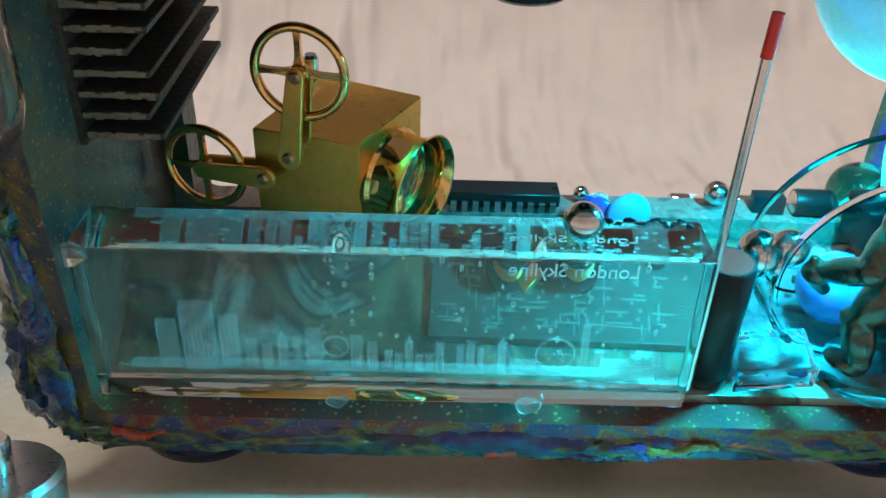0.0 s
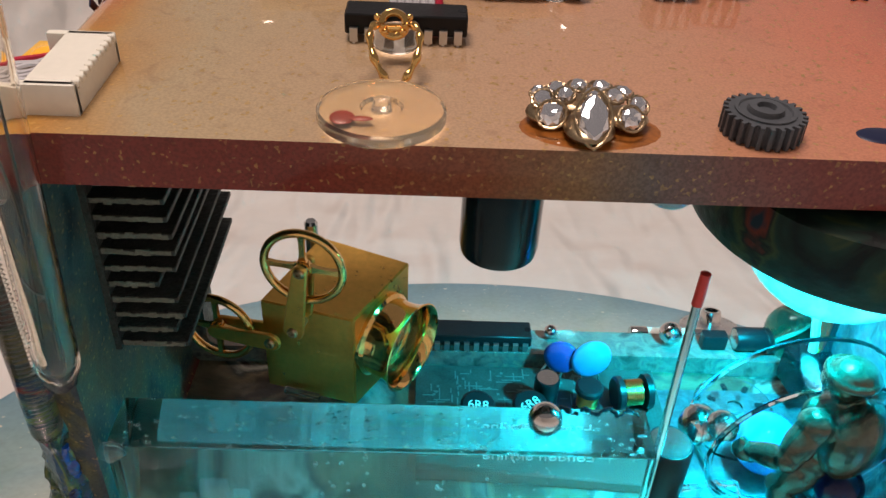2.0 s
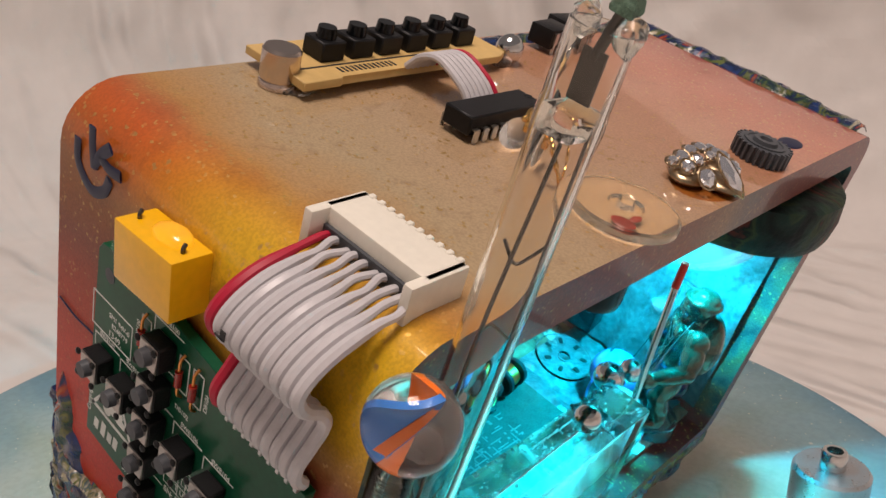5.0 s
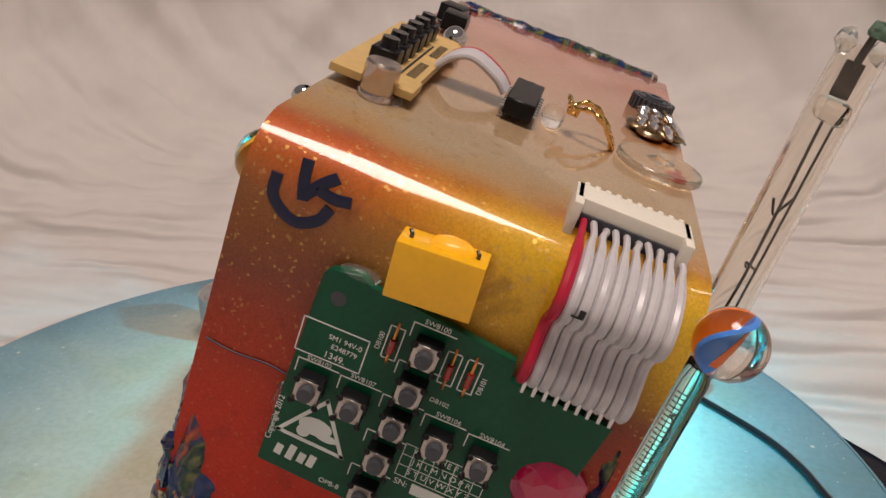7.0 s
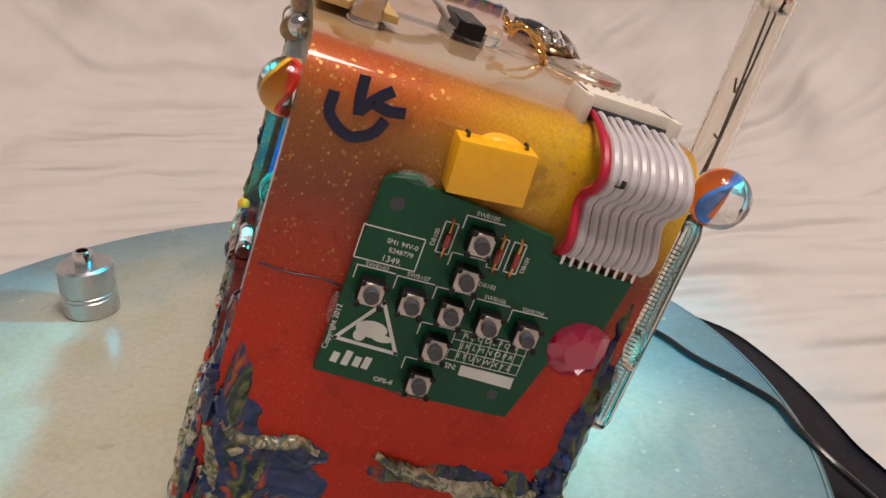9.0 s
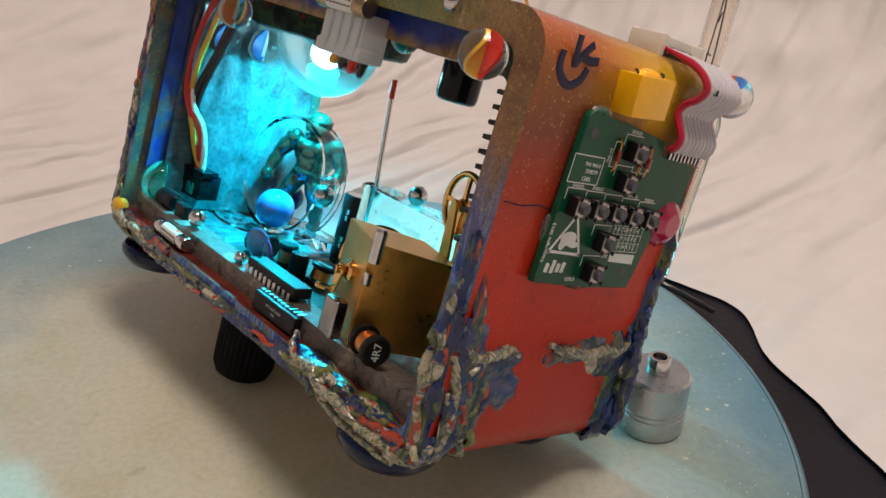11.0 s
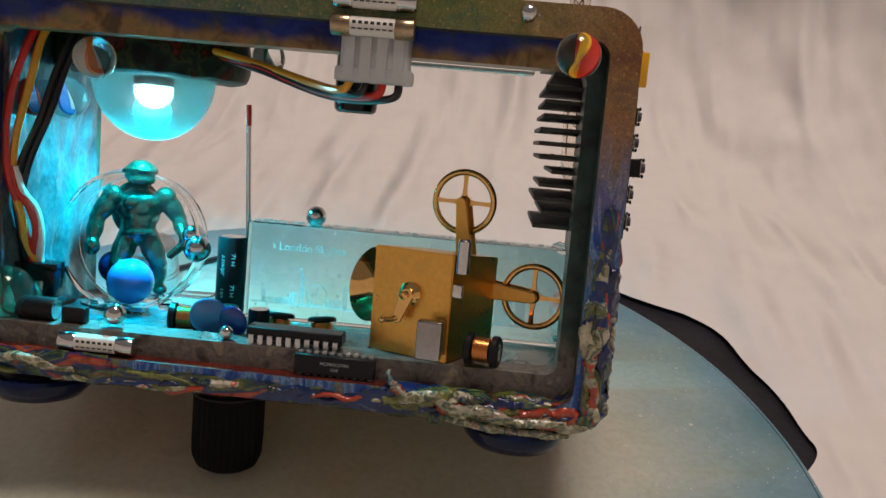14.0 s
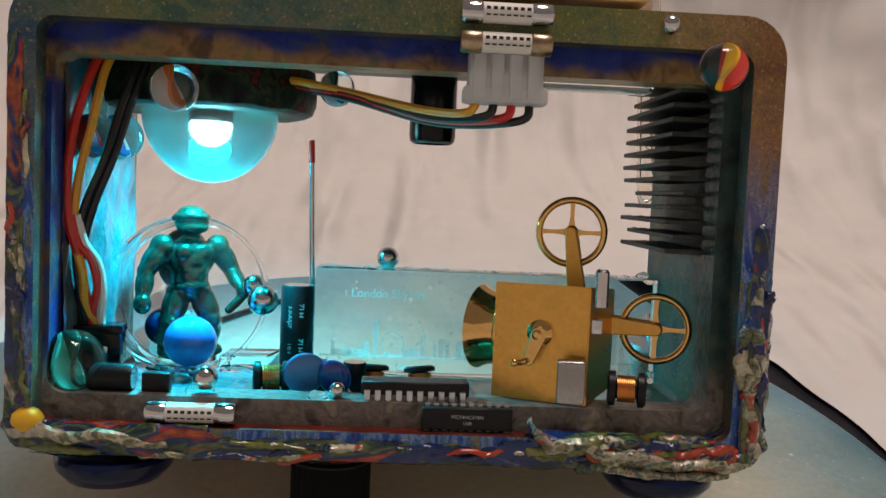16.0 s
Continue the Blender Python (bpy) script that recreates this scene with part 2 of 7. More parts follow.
    if kind == "outer":
        varnish = nt.nodes.new("ShaderNodeMapRange")
        varnish.inputs["From Min"].default_value, varnish.inputs["From Max"].default_value = 0.092, 0.106
        varnish.inputs["To Min"].default_value, varnish.inputs["To Max"].default_value = 0.22, 1.0
        nt.links.new(sep.outputs["Z"], varnish.inputs["Value"])
        nt.links.new(varnish.outputs[0], p.inputs["Coat Weight"])
        p.inputs["Coat IOR"].default_value = 1.55
        haze = nt.nodes.new("ShaderNodeMapRange")
        haze.inputs["From Min"].default_value, haze.inputs["From Max"].default_value = 0.085, 0.100
        haze.inputs["To Min"].default_value, haze.inputs["To Max"].default_value = 0.24, 0.06
        nt.links.new(sep.outputs["Z"], haze.inputs["Value"])
        nt.links.new(haze.outputs[0], p.inputs["Coat Roughness"])
    b = nt.nodes.new("ShaderNodeBump")
    b.inputs["Strength"].default_value, b.inputs["Distance"].default_value = 0.14, 0.0002
    nt.links.new(fine, b.inputs["Height"])
    nt.links.new(b.outputs["Normal"], p.inputs["Normal"])
    return m


def daubed_paint(name, pale=False, along=(38, 120, 120)):
    """Thick daubs of marbled oil paint: navy, cobalt, red, cream, olive."""
    m = material(name, rough=0.2, coat=0.6, spec=0.4)
    nt = m.node_tree
    p = nt.nodes["Principled BSDF"]
    co = nt.nodes.new("ShaderNodeTexCoord")
    r = ramp_node(nt, [(0.26, (0.003, 0.008, 0.05)), (0.36, (0.006, 0.035, 0.15)), (0.43, (0.003, 0.012, 0.05)), (0.48, (0.02, 0.06, 0.03)), (0.515, (0.13, 0.14, 0.03)), (0.54, (0.015, 0.05, 0.09)),
                       (0.58, (0.004, 0.02, 0.10)), (0.62, (0.30, 0.03, 0.01)), (0.66, (0.36, 0.09, 0.02)), (0.70, (0.004, 0.02, 0.12))])
    grain = nt.nodes.new("ShaderNodeMapping")
    grain.inputs["Scale"].default_value = along
    nt.links.new(co.outputs["Object"], grain.inputs["Vector"])
    smear = nt.nodes.new("ShaderNodeTexNoise")
    smear.inputs["Scale"].default_value, smear.inputs["Detail"].default_value, smear.inputs["Distortion"].default_value = 1.0, 4.0, 1.3
    nt.links.new(grain.outputs[0], smear.inputs["Vector"])
    nt.links.new(smear.outputs["Fac"], r.inputs["Fac"])
    base = r.outputs[0]
    if pale:
        w = ramp_node(nt, [(0.27, (0.01, 0.04, 0.16)), (0.36, (0.12, 0.13, 0.04)), (0.43, (0.34, 0.31, 0.19)), (0.48, (0.50, 0.46, 0.36)), (0.53, (0.20, 0.20, 0.07)), (0.58, (0.05, 0.10, 0.12)), (0.63, (0.42, 0.38, 0.27)), (0.70, (0.30, 0.05, 0.015))])
        nt.links.new(noise_node(nt, co, 150, 5, 1.6), w.inputs["Fac"])
        base = w.outputs[0]
    for k, low, tone in ((0.8, 0.63, (0.50, 0.45, 0.33)), (0.9, 0.63, (0.40, 0.04, 0.012)), (1.2, 0.63, (0.11, 0.14, 0.03)), (0.7, 0.58, (0.004, 0.025, 0.12))):
        stretch = [k * v for v in along]
        mp = nt.nodes.new("ShaderNodeMapping")
        mp.inputs["Scale"].default_value = stretch
        mp.inputs["Location"].default_value = (low * 90, stretch[0], 3)
        nt.links.new(co.outputs["Object"], mp.inputs["Vector"])
        n = nt.nodes.new("ShaderNodeTexNoise")
        n.inputs["Scale"].default_value, n.inputs["Detail"].default_value, n.inputs["Distortion"].default_value = 1.0, 4.0, 1.2
        nt.links.new(mp.outputs[0], n.inputs["Vector"])
        base = mix_node(nt, step_node(nt, n.outputs["Fac"], low, low + 0.04), base, tone)
    fine = noise_node(nt, co, 420, 4)
    dirt = mix_node(nt, step_node(nt, fine, 0.35, 0.6), mix_node(nt, 1.0, base, (0.6, 0.6, 0.6), "MULTIPLY"), base)
    nt.links.new(dirt, p.inputs["Base Color"])
    relief(m, 0.8, 330)
    return m


def creased_cloth(name):
    """Cotton with long crossing creases and a fine weave."""
    m = material(name, (0.66, 0.62, 0.59), rough=0.85, vary=0.04, vary_scale=14)
    nt = m.node_tree
    p = nt.nodes["Principled BSDF"]
    p.inputs["Sheen Weight"].default_value = 0.1
    co = nt.nodes.new("ShaderNodeTexCoord")
    total = None
    for turn, scale, weight in (((20, 35, 50), (38, 7, 7), 1.0), ((-30, 10, -40), (50, 9, 9), 0.7), ((60, -20, 10), (60, 16, 16), 0.4), ((0, 0, 0), (14, 14, 14), 1.6)):
        mp = nt.nodes.new("ShaderNodeMapping")
        mp.inputs["Rotation"].default_value = [radians(v) for v in turn]
        mp.inputs["Scale"].default_value = scale
        nt.links.new(co.outputs["Object"], mp.inputs["Vector"])
        n = nt.nodes.new("ShaderNodeTexNoise")
        n.noise_type = "RIDGED_MULTIFRACTAL"
        n.inputs["Scale"].default_value, n.inputs["Detail"].default_value = 1.0, 2.0
        nt.links.new(mp.outputs[0], n.inputs["Vector"])
        k = nt.nodes.new("ShaderNodeMath")
        k.operation = "MULTIPLY_ADD"
        k.inputs[1].default_value = weight
        k.inputs[2].default_value = 0.0
        nt.links.new(n.outputs["Fac"], k.inputs[0])
        if total is not None:
            nt.links.new(total, k.inputs[2])
        total = k.outputs[0]
    b = nt.nodes.new("ShaderNodeBump")
    b.inputs["Strength"].default_value, b.inputs["Distance"].default_value = 1.0, 0.012
    nt.links.new(total, b.inputs["Height"])
    nt.links.new(b.outputs["Normal"], p.inputs["Normal"])
    return m


def blotched_deck(name):
    """Dark glossy deck with brown stains and pale spilt patches."""
    m = material(name, rough=0.22, coat=0.3)
    nt = m.node_tree
    p = nt.nodes["Principled BSDF"]
    co = nt.nodes.new("ShaderNodeTexCoord")
    r = ramp_node(nt, [(0.30, (0.02, 0.02, 0.02)), (0.44, (0.07, 0.055, 0.04)), (0.52, (0.17, 0.13, 0.085)), (0.58, (0.06, 0.06, 0.055)), (0.64, (0.34, 0.33, 0.28)), (0.70, (0.10, 0.09, 0.08))])
    nt.links.new(noise_node(nt, co, 48, 6, 0.9), r.inputs["Fac"])
    nt.links.new(r.outputs[0], p.inputs["Base Color"])
    relief(m, 1.0, 150)
    return m


def ledge_paint(name):
    """Grey-brown on the lower ledge, navy with rust breaking through on the sides and top."""
    m = material(name, rough=0.4, coat=0.15, spec=0.25)
    nt = m.node_tree
    p = nt.nodes["Principled BSDF"]
    co = nt.nodes.new("ShaderNodeTexCoord")
    sep = nt.nodes.new("ShaderNodeSeparateXYZ")
    nt.links.new(co.outputs["Object"], sep.inputs[0])
    low = ramp_node(nt, [(0.32, (0.06, 0.05, 0.045)), (0.48, (0.17, 0.145, 0.12)), (0.58, (0.11, 0.10, 0.095)), (0.68, (0.23, 0.19, 0.14))])
    nt.links.new(noise_node(nt, co, 210, 7, 0.5), low.inputs["Fac"])
    high = ramp_node(nt, [(0.34, (0.008, 0.016, 0.10)), (0.50, (0.015, 0.035, 0.22)), (0.60, (0.03, 0.05, 0.12)), (0.70, (0.10, 0.06, 0.05))])
    nt.links.new(noise_node(nt, co, 70, 6, 0.8), high.inputs["Fac"])
    gold = ramp_node(nt, [(0.35, (0.10, 0.06, 0.03)), (0.52, (0.30, 0.18, 0.07)), (0.66, (0.16, 0.15, 0.07))])
    nt.links.new(noise_node(nt, co, 160, 6, 0.6), gold.inputs["Fac"])
    worn = nt.nodes.new("ShaderNodeMath")
    worn.operation = "MULTIPLY_ADD"
    worn.inputs[1].default_value = 0.012
    nt.links.new(noise_node(nt, co, 45, 5, 0.4), worn.inputs[0])
    nt.links.new(sep.outputs["Z"], worn.inputs[2])
    edge = nt.nodes.new("ShaderNodeMath")
    edge.operation = "MULTIPLY"
    nt.links.new(step_node(nt, worn.outputs[0], 0.1045, 0.1005), edge.inputs[0])
    nt.links.new(step_node(nt, sep.outputs["Z"], 0.086, 0.089), edge.inputs[1])
    col = mix_node(nt, edge.outputs[0], high.outputs[0], gold.outputs[0])
    teal = ramp_node(nt, [(0.36, (0.008, 0.018, 0.018)), (0.52, (0.02, 0.05, 0.045)), (0.66, (0.05, 0.06, 0.04))])
    nt.links.new(noise_node(nt, co, 80, 6, 0.8), teal.inputs["Fac"])
    col = mix_node(nt, step_node(nt, sep.outputs["X"], -0.070, -0.0735), col, teal.outputs[0])
    col = mix_node(nt, step_node(nt, sep.outputs["Z"], 0.018, 0.028), low.outputs[0], col)
    nt.links.new(col, p.inputs["Base Color"])
    relief(m, 0.5, 420)
    return m


def swirled_lid(name):
    """Near-black lid with dark green and red paint swirled over it."""
    m = material(name, rough=0.45, coat=0.0, spec=0.15)
    nt = m.node_tree
    co = nt.nodes.new("ShaderNodeTexCoord")
    r = ramp_node(nt, [(0.34, (0.006, 0.008, 0.008)), (0.47, (0.012, 0.03, 0.022)), (0.53, (0.035, 0.05, 0.02)), (0.58, (0.01, 0.012, 0.012)), (0.64, (0.12, 0.02, 0.012)), (0.69, (0.01, 0.02, 0.03))])
    nt.links.new(noise_node(nt, co, 65, 4, 1.5), r.inputs["Fac"])
    nt.links.new(r.outputs[0], nt.nodes["Principled BSDF"].inputs["Base Color"])
    relief(m, 0.4, 260)
    return m


def frosted_disc(name):
    """Pale paint sprayed unevenly over a disc, with white overspray: LED blue put into the rim colour, grey green
    inside lightened against the frame's shadow.
    """
    m = material(name, rough=0.32, coat=0.15)
    nt = m.node_tree
    p = nt.nodes["Principled BSDF"]
    co = nt.nodes.new("ShaderNodeTexCoord")
    ln = nt.nodes.new("ShaderNodeVectorMath")
    ln.operation = "LENGTH"
    nt.links.new(co.outputs["Object"], ln.inputs[0])
    span = nt.nodes.new("ShaderNodeMapRange")
    span.inputs["From Min"].default_value, span.inputs["From Max"].default_value = 0.0, 0.19
    nt.links.new(ln.outputs["Value"], span.inputs["Value"])
    cloud = noise_node(nt, co, 14, 5, 0.8)
    add = nt.nodes.new("ShaderNodeMath")
    add.operation = "MULTIPLY_ADD"
    add.inputs[1].default_value = 0.5
    nt.links.new(cloud, add.inputs[0])
    nt.links.new(span.outputs[0], add.inputs[2])
    # LED tint is in the outer stops; inner stops are raised against shadow
    r = ramp_node(nt, [(0.3, (0.53, 0.52, 0.40)), (0.62, (0.48, 0.50, 0.42)), (0.80, (0.22, 0.33, 0.35)), (0.96, (0.10, 0.22, 0.29))])
    half = nt.nodes.new("ShaderNodeMath")
    half.operation = "MULTIPLY"
    half.inputs[1].default_value = 0.82
    nt.links.new(add.outputs[0], half.inputs[0])
    nt.links.new(half.outputs[0], r.inputs["Fac"])
    v = nt.nodes.new("ShaderNodeTexVoronoi")
    v.inputs["Scale"].default_value = 95
    nt.links.new(co.outputs["Object"], v.inputs["Vector"])
    speck = step_node(nt, v.outputs["Distance"], 0.09, 0.05)
    col = mix_node(nt, speck, r.outputs[0], (0.55, 0.55, 0.5))
    grime = step_node(nt, noise_node(nt, co, 60, 6, 1.0), 0.64, 0.72)
    g2 = nt.nodes.new("ShaderNodeMath")
    g2.operation = "MULTIPLY"
    g2.inputs[1].default_value = 0.2
    nt.links.new(grime, g2.inputs[0])
    col = mix_node(nt, g2.outputs[0], col, (0.16, 0.15, 0.12))
    olive = step_node(nt, noise_node(nt, co, 32, 6, 0.6), 0.46, 0.66)
    tint = nt.nodes.new("ShaderNodeMath")
    tint.operation = "MULTIPLY"
    tint.inputs[1].default_value = 0.45
    nt.links.new(olive, tint.inputs[0])
    col = mix_node(nt, tint.outputs[0], col, mix_node(nt, 1.0, col, (0.86, 0.84, 0.66), "MULTIPLY"))
    mottle = step_node(nt, noise_node(nt, co, 420, 6, 0.3), 0.34, 0.62)
    col = mix_node(nt, mottle, mix_node(nt, 1.0, col, (0.91, 0.91, 0.90), "MULTIPLY"), col)
    grit = nt.nodes.new("ShaderNodeTexVoronoi")
    grit.inputs["Scale"].default_value = 330
    nt.links.new(co.outputs["Object"], grit.inputs["Vector"])
    col = mix_node(nt, step_node(nt, grit.outputs["Distance"], 0.10, 0.06), col, (0.60, 0.58, 0.48))
    nt.links.new(col, p.inputs["Base Color"])
    return m


MAT = {
    "outer": sprayed_paint("sprayed_paint_outside", "outer"),
    "lip": sprayed_paint("sprayed_paint_lip", "lip"),
    "rim": sprayed_paint("sprayed_paint_rim", "rim"),
    "inner": sprayed_paint("sprayed_paint_inside", "inner"),
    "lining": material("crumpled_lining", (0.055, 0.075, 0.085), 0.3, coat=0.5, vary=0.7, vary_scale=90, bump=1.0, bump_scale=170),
    "ledge": ledge_paint("ledge_paint"),
    "deck": blotched_deck("dark_glossy_deck"),
    "daub": daubed_paint("oil_paint_daubs"),
    "daub_upright": daubed_paint("upright_oil_paint_daubs", False, (110, 110, 40)),
    "daub_pale": daubed_paint("pale_oil_paint_daubs", True),
    "cloth": creased_cloth("creased_cotton_cloth"),
    "disc": frosted_disc("sprayed_disc_blue_lit_rim"),
    "black_table": material("black_tabletop", (0.012, 0.011, 0.016), 0.45, vary=0.3, vary_scale=40, bump=0.2, bump_scale=300, spec=0.25),
    "glass": material("clear_glass", (0.97, 0.99, 0.98), 0.015, transmission=1.0, ior=1.5),
    "crystal": material("crystal_glass", (0.93, 0.985, 0.96), 0.01, transmission=1.0, ior=1.5),
    "plastic_clear": material("clear_plastic", (0.97, 0.985, 0.98), 0.03, transmission=1.0, ior=1.45),
    "glue": material("hot_glue", (0.95, 0.95, 0.92), 0.15, transmission=0.95, ior=1.3),
    "frost": material("engraved_frost", (0.8, 0.86, 0.84), 0.7, emit=None),
    "gold": material("brushed_gold", (0.74, 0.42, 0.10), 0.34, metal=1.0, vary=0.16, vary_scale=90, spread=0.1, bump=0.08, bump_scale=1500),
    "gold_shine": material("polished_gold", (0.78, 0.48, 0.17), 0.1, metal=1.0, spread=0.05, vary=0.08),
    "copper": material("copper_wire", (0.75, 0.32, 0.1), 0.3, metal=1.0),
    "steel": material("polished_steel", (0.62, 0.61, 0.6), 0.14, metal=1.0, spread=0.06, vary=0.06),
    "alu": material("turned_aluminium", (0.55, 0.56, 0.58), 0.32, metal=1.0, vary=0.1, vary_scale=200, spread=0.1),
    "black_plastic": material("black_plastic", (0.010, 0.010, 0.011), 0.34, vary=0.2, bump=0.1, bump_scale=2500, spec=0.25),
    "black_gloss": material("black_gloss", (0.005, 0.006, 0.007), 0.14, vary=0.2, spec=0.3),
    "sink": material("dusty_black_anodised", (0.05, 0.052, 0.047), 0.5, metal=0.3, vary=0.5, vary_scale=250, bump=0.4, bump_scale=900, spec=0.25),
    "dust": material("dusty_edge", (0.17, 0.165, 0.13), 0.8, vary=0.4, vary_scale=300, bump=0.5, bump_scale=1200),
    "switch_steel": material("dark_switch_steel", (0.46, 0.42, 0.39), 0.3, metal=0.85, vary=0.2, vary_scale=300),
    "pin": material("tinned_pin", (0.6, 0.6, 0.6), 0.3, metal=1.0),
    "pcb": material("green_circuit_board", (0.004, 0.075, 0.035), 0.3, coat=0.1, vary=0.2, vary_scale=150, spec=0.25),
    "pcb_dim": material("dull_circuit_board", (0.018, 0.05, 0.045), 0.35, coat=0.3, vary=0.5, vary_scale=300, spec=0.25),
    "track": material("board_tracks", (0.05, 0.12, 0.11), 0.4, vary=0.2),
    "silk": material("white_silkscreen", (0.72, 0.75, 0.72), 0.6),
    "tan_board": material("tan_circuit_board", (0.62, 0.42, 0.16), 0.5, vary=0.12, vary_scale=60, bump=0.15),
    "yellow": material("yellow_plastic", (0.95, 0.50, 0.004), 0.3, coat=0.3, vary=0.08),
    "cream": material("cream_nylon", (0.8, 0.76, 0.66), 0.45, sss=0.15, vary=0.05),
    "nylon": material("milky_nylon", (0.95, 0.96, 0.95), 0.4, transmission=0.6, ior=1.3, vary=0.04),
    "ribbon": material("grey_ribbon_cable", (0.56, 0.54, 0.56), 0.28, vary=0.08),
    "red_stripe": material("red_stripe", (0.45, 0.01, 0.04), 0.4),
    "red": material("red_insulation", (0.6, 0.02, 0.01), 0.35, coat=0.2, vary=0.1),
    "yellow_wire": material("yellow_insulation", (0.75, 0.36, 0.03), 0.35, coat=0.2, vary=0.1),
    "black_wire": material("black_insulation", (0.01, 0.01, 0.012), 0.3, coat=0.2),
    "blue_gloss": material("blue_enamel", (0.012, 0.05, 0.24), 0.15, coat=0.5, vary=0.1),
    "pale_blue": material("pale_blue_enamel", (0.05, 0.19, 0.42), 0.3, coat=0.3),
    "blue_ball": material("milky_blue_glass", (0.035, 0.14, 0.42), 0.12, coat=0.6, sss=0.15, vary=0.15, vary_scale=60),
    "cobalt": material("dark_blue_glass", (0.004, 0.008, 0.04), 0.12, coat=0.15, vary=0.3, spec=0.3),
    "bottle_green": material("dark_green_glass", (0.008, 0.035, 0.022), 0.08, coat=0.6, vary=0.4),
    "pink": material("pink_faceted_glass", (0.52, 0.003, 0.07), 0.05, transmission=0.22, ior=1.6, coat=0.6),
    "gem": material("rhinestone", (0.80, 0.80, 0.84), 0.03, metal=0.9, coat=1.0),
    "foil": material("silver_foil", (0.75, 0.74, 0.72), 0.15, metal=1.0),
    "antique": material("antique_silver", (0.42, 0.31, 0.19), 0.28, metal=1.0, vary=0.4, vary_scale=400),
    "grey_gear": material("grey_nylon", (0.075, 0.08, 0.09), 0.4, vary=0.15, vary_scale=200, spec=0.25),
    "ink": material("blue_black_ink", (0.006, 0.01, 0.045), 0.4),
    "bottle_base": material("cloudy_plastic", (0.74, 0.68, 0.56), 0.13, transmission=0.96, ior=1.42, vary=0.1),
    "toy": material("metallic_green_toy", (0.05, 0.06, 0.04), 0.18, metal=0.8, coat=0.7, vary=0.6, vary_scale=130, bump=0.6, bump_scale=300),
    "orange_vane": material("orange_vane", (0.8, 0.16, 0.01), 0.3),
    "yellow_vane": material("yellow_vane", (0.75, 0.42, 0.02), 0.3),
    "blue_vane": material("blue_vane", (0.05, 0.2, 0.6), 0.3),
    "red_smear": material("red_lacquer_smear", (0.26, 0.03, 0.015), 0.25, vary=0.3, vary_scale=400),
    "red_vane": material("red_vane", (0.65, 0.03, 0.02), 0.3),
    "green_vane": material("green_vane", (0.03, 0.25, 0.2), 0.3),
    "white_vane": material("white_vane", (0.75, 0.75, 0.7), 0.3),
    "label": material("paper_label", (0.75, 0.72, 0.66), 0.6, vary=0.06),
    "print": material("black_print", (0.02, 0.02, 0.02), 0.6),
    "grey_print": material("grey_print", (0.42, 0.45, 0.44), 0.6),
    "tungsten": material("dark_wire", (0.12, 0.11, 0.10), 0.35, metal=1.0),
    "patina": material("green_patina", (0.12, 0.2, 0.14), 0.7, vary=0.4, vary_scale=500, bump=0.6, bump_scale=900),
    "mottled": swirled_lid("swirled_dark_lid"),
    "led": material("led_glare_bulb", (1, 1, 1), 0.5, emit=(0.5, 1.0, 1.0), emit_strength=26.0),
    "hazy_dome": material("hazy_clear_dome", (0.84, 0.98, 1.0), 0.17, transmission=0.93, ior=1.2),
}

# ---------------------------------------------------------------- mesh helpers (millimetres)
MM = 0.001


def mesh_from(bm, name, mat, smooth=True):
    me = bpy.data.meshes.new(name)
    bmesh.ops.recalc_face_normals(bm, faces=bm.faces[:])
    bm.to_mesh(me)
    bm.free()
    me.transform(Matrix.Scale(MM, 4))
    mats = mat if isinstance(mat, (list, tuple)) else [mat]
    for k in mats:
        me.materials.append(MAT[k])
    if smooth:
        me.polygons.foreach_set("use_smooth", [True] * len(me.polygons))
        me.set_sharp_from_angle(angle=radians(38))
    return me


CLEAR = {"thin_plastic", "green_glass", "glass", "thin_glass", "crystal", "plastic_clear", "glue", "hazy_dome", "pink", "gem", "bottle_base"}


def part(name, bm, mat, parent, label="", smooth=True):
    """Links a bmesh, in millimetres in its thing's axes, as one mesh under a thing or part."""
    ob = new(name, mesh_from(bm, name, mat, smooth))
    ob.parent = parent
    if (mat if isinstance(mat, str) else mat[0]) in CLEAR:
        ob.visible_shadow = False
    return tagged(ob, label)


def thing(name, label, category, at=(0, 0, 0), turn=(0, 0, 0), group="", base=None):
    """An Empty at a thing's base, placed in the frame's axes (millimetres, degrees)."""
    ob = new(name)
    ob.empty_display_size = 0.005
    ob.matrix_world = (BOX if base is None else base) @ pose(*(v * MM for v in at), *turn)
    return tagged(ob, label, category, group)


def solo(name, bm, mat, label, category, at=(0, 0, 0), turn=(0, 0, 0), group="", base=None, kind="", smooth=True):
    """A thing that is one mesh."""
    ob = new(name, mesh_from(bm, name, mat, smooth))
    ob.matrix_world = (BOX if base is None else base) @ pose(*(v * MM for v in at), *turn)
    if (mat if isinstance(mat, str) else mat[0]) in CLEAR:
        ob.visible_shadow = False
    return tagged(ob, label, category, group, kind)


def block(bm, c, s, bevel=0.0, turn=None, seg=2, mat=0):
    r = bmesh.ops.create_cube(bm, size=1.0)
    vs = r["verts"]
    m = Matrix.Translation(c) @ (Euler([radians(a) for a in turn]).to_matrix().to_4x4() if turn else Matrix()) @ Matrix.Diagonal((*s, 1))
    bmesh.ops.transform(bm, matrix=m, verts=vs)
    faces = {f for v in vs for f in v.link_faces}
    for f in faces:
        f.material_index = mat
    if bevel:
        edges = {e for v in vs for e in v.link_edges}
        bmesh.ops.bevel(bm, geom=list(edges), offset=bevel, segments=seg, affect="EDGES", profile=0.6)
    return bm


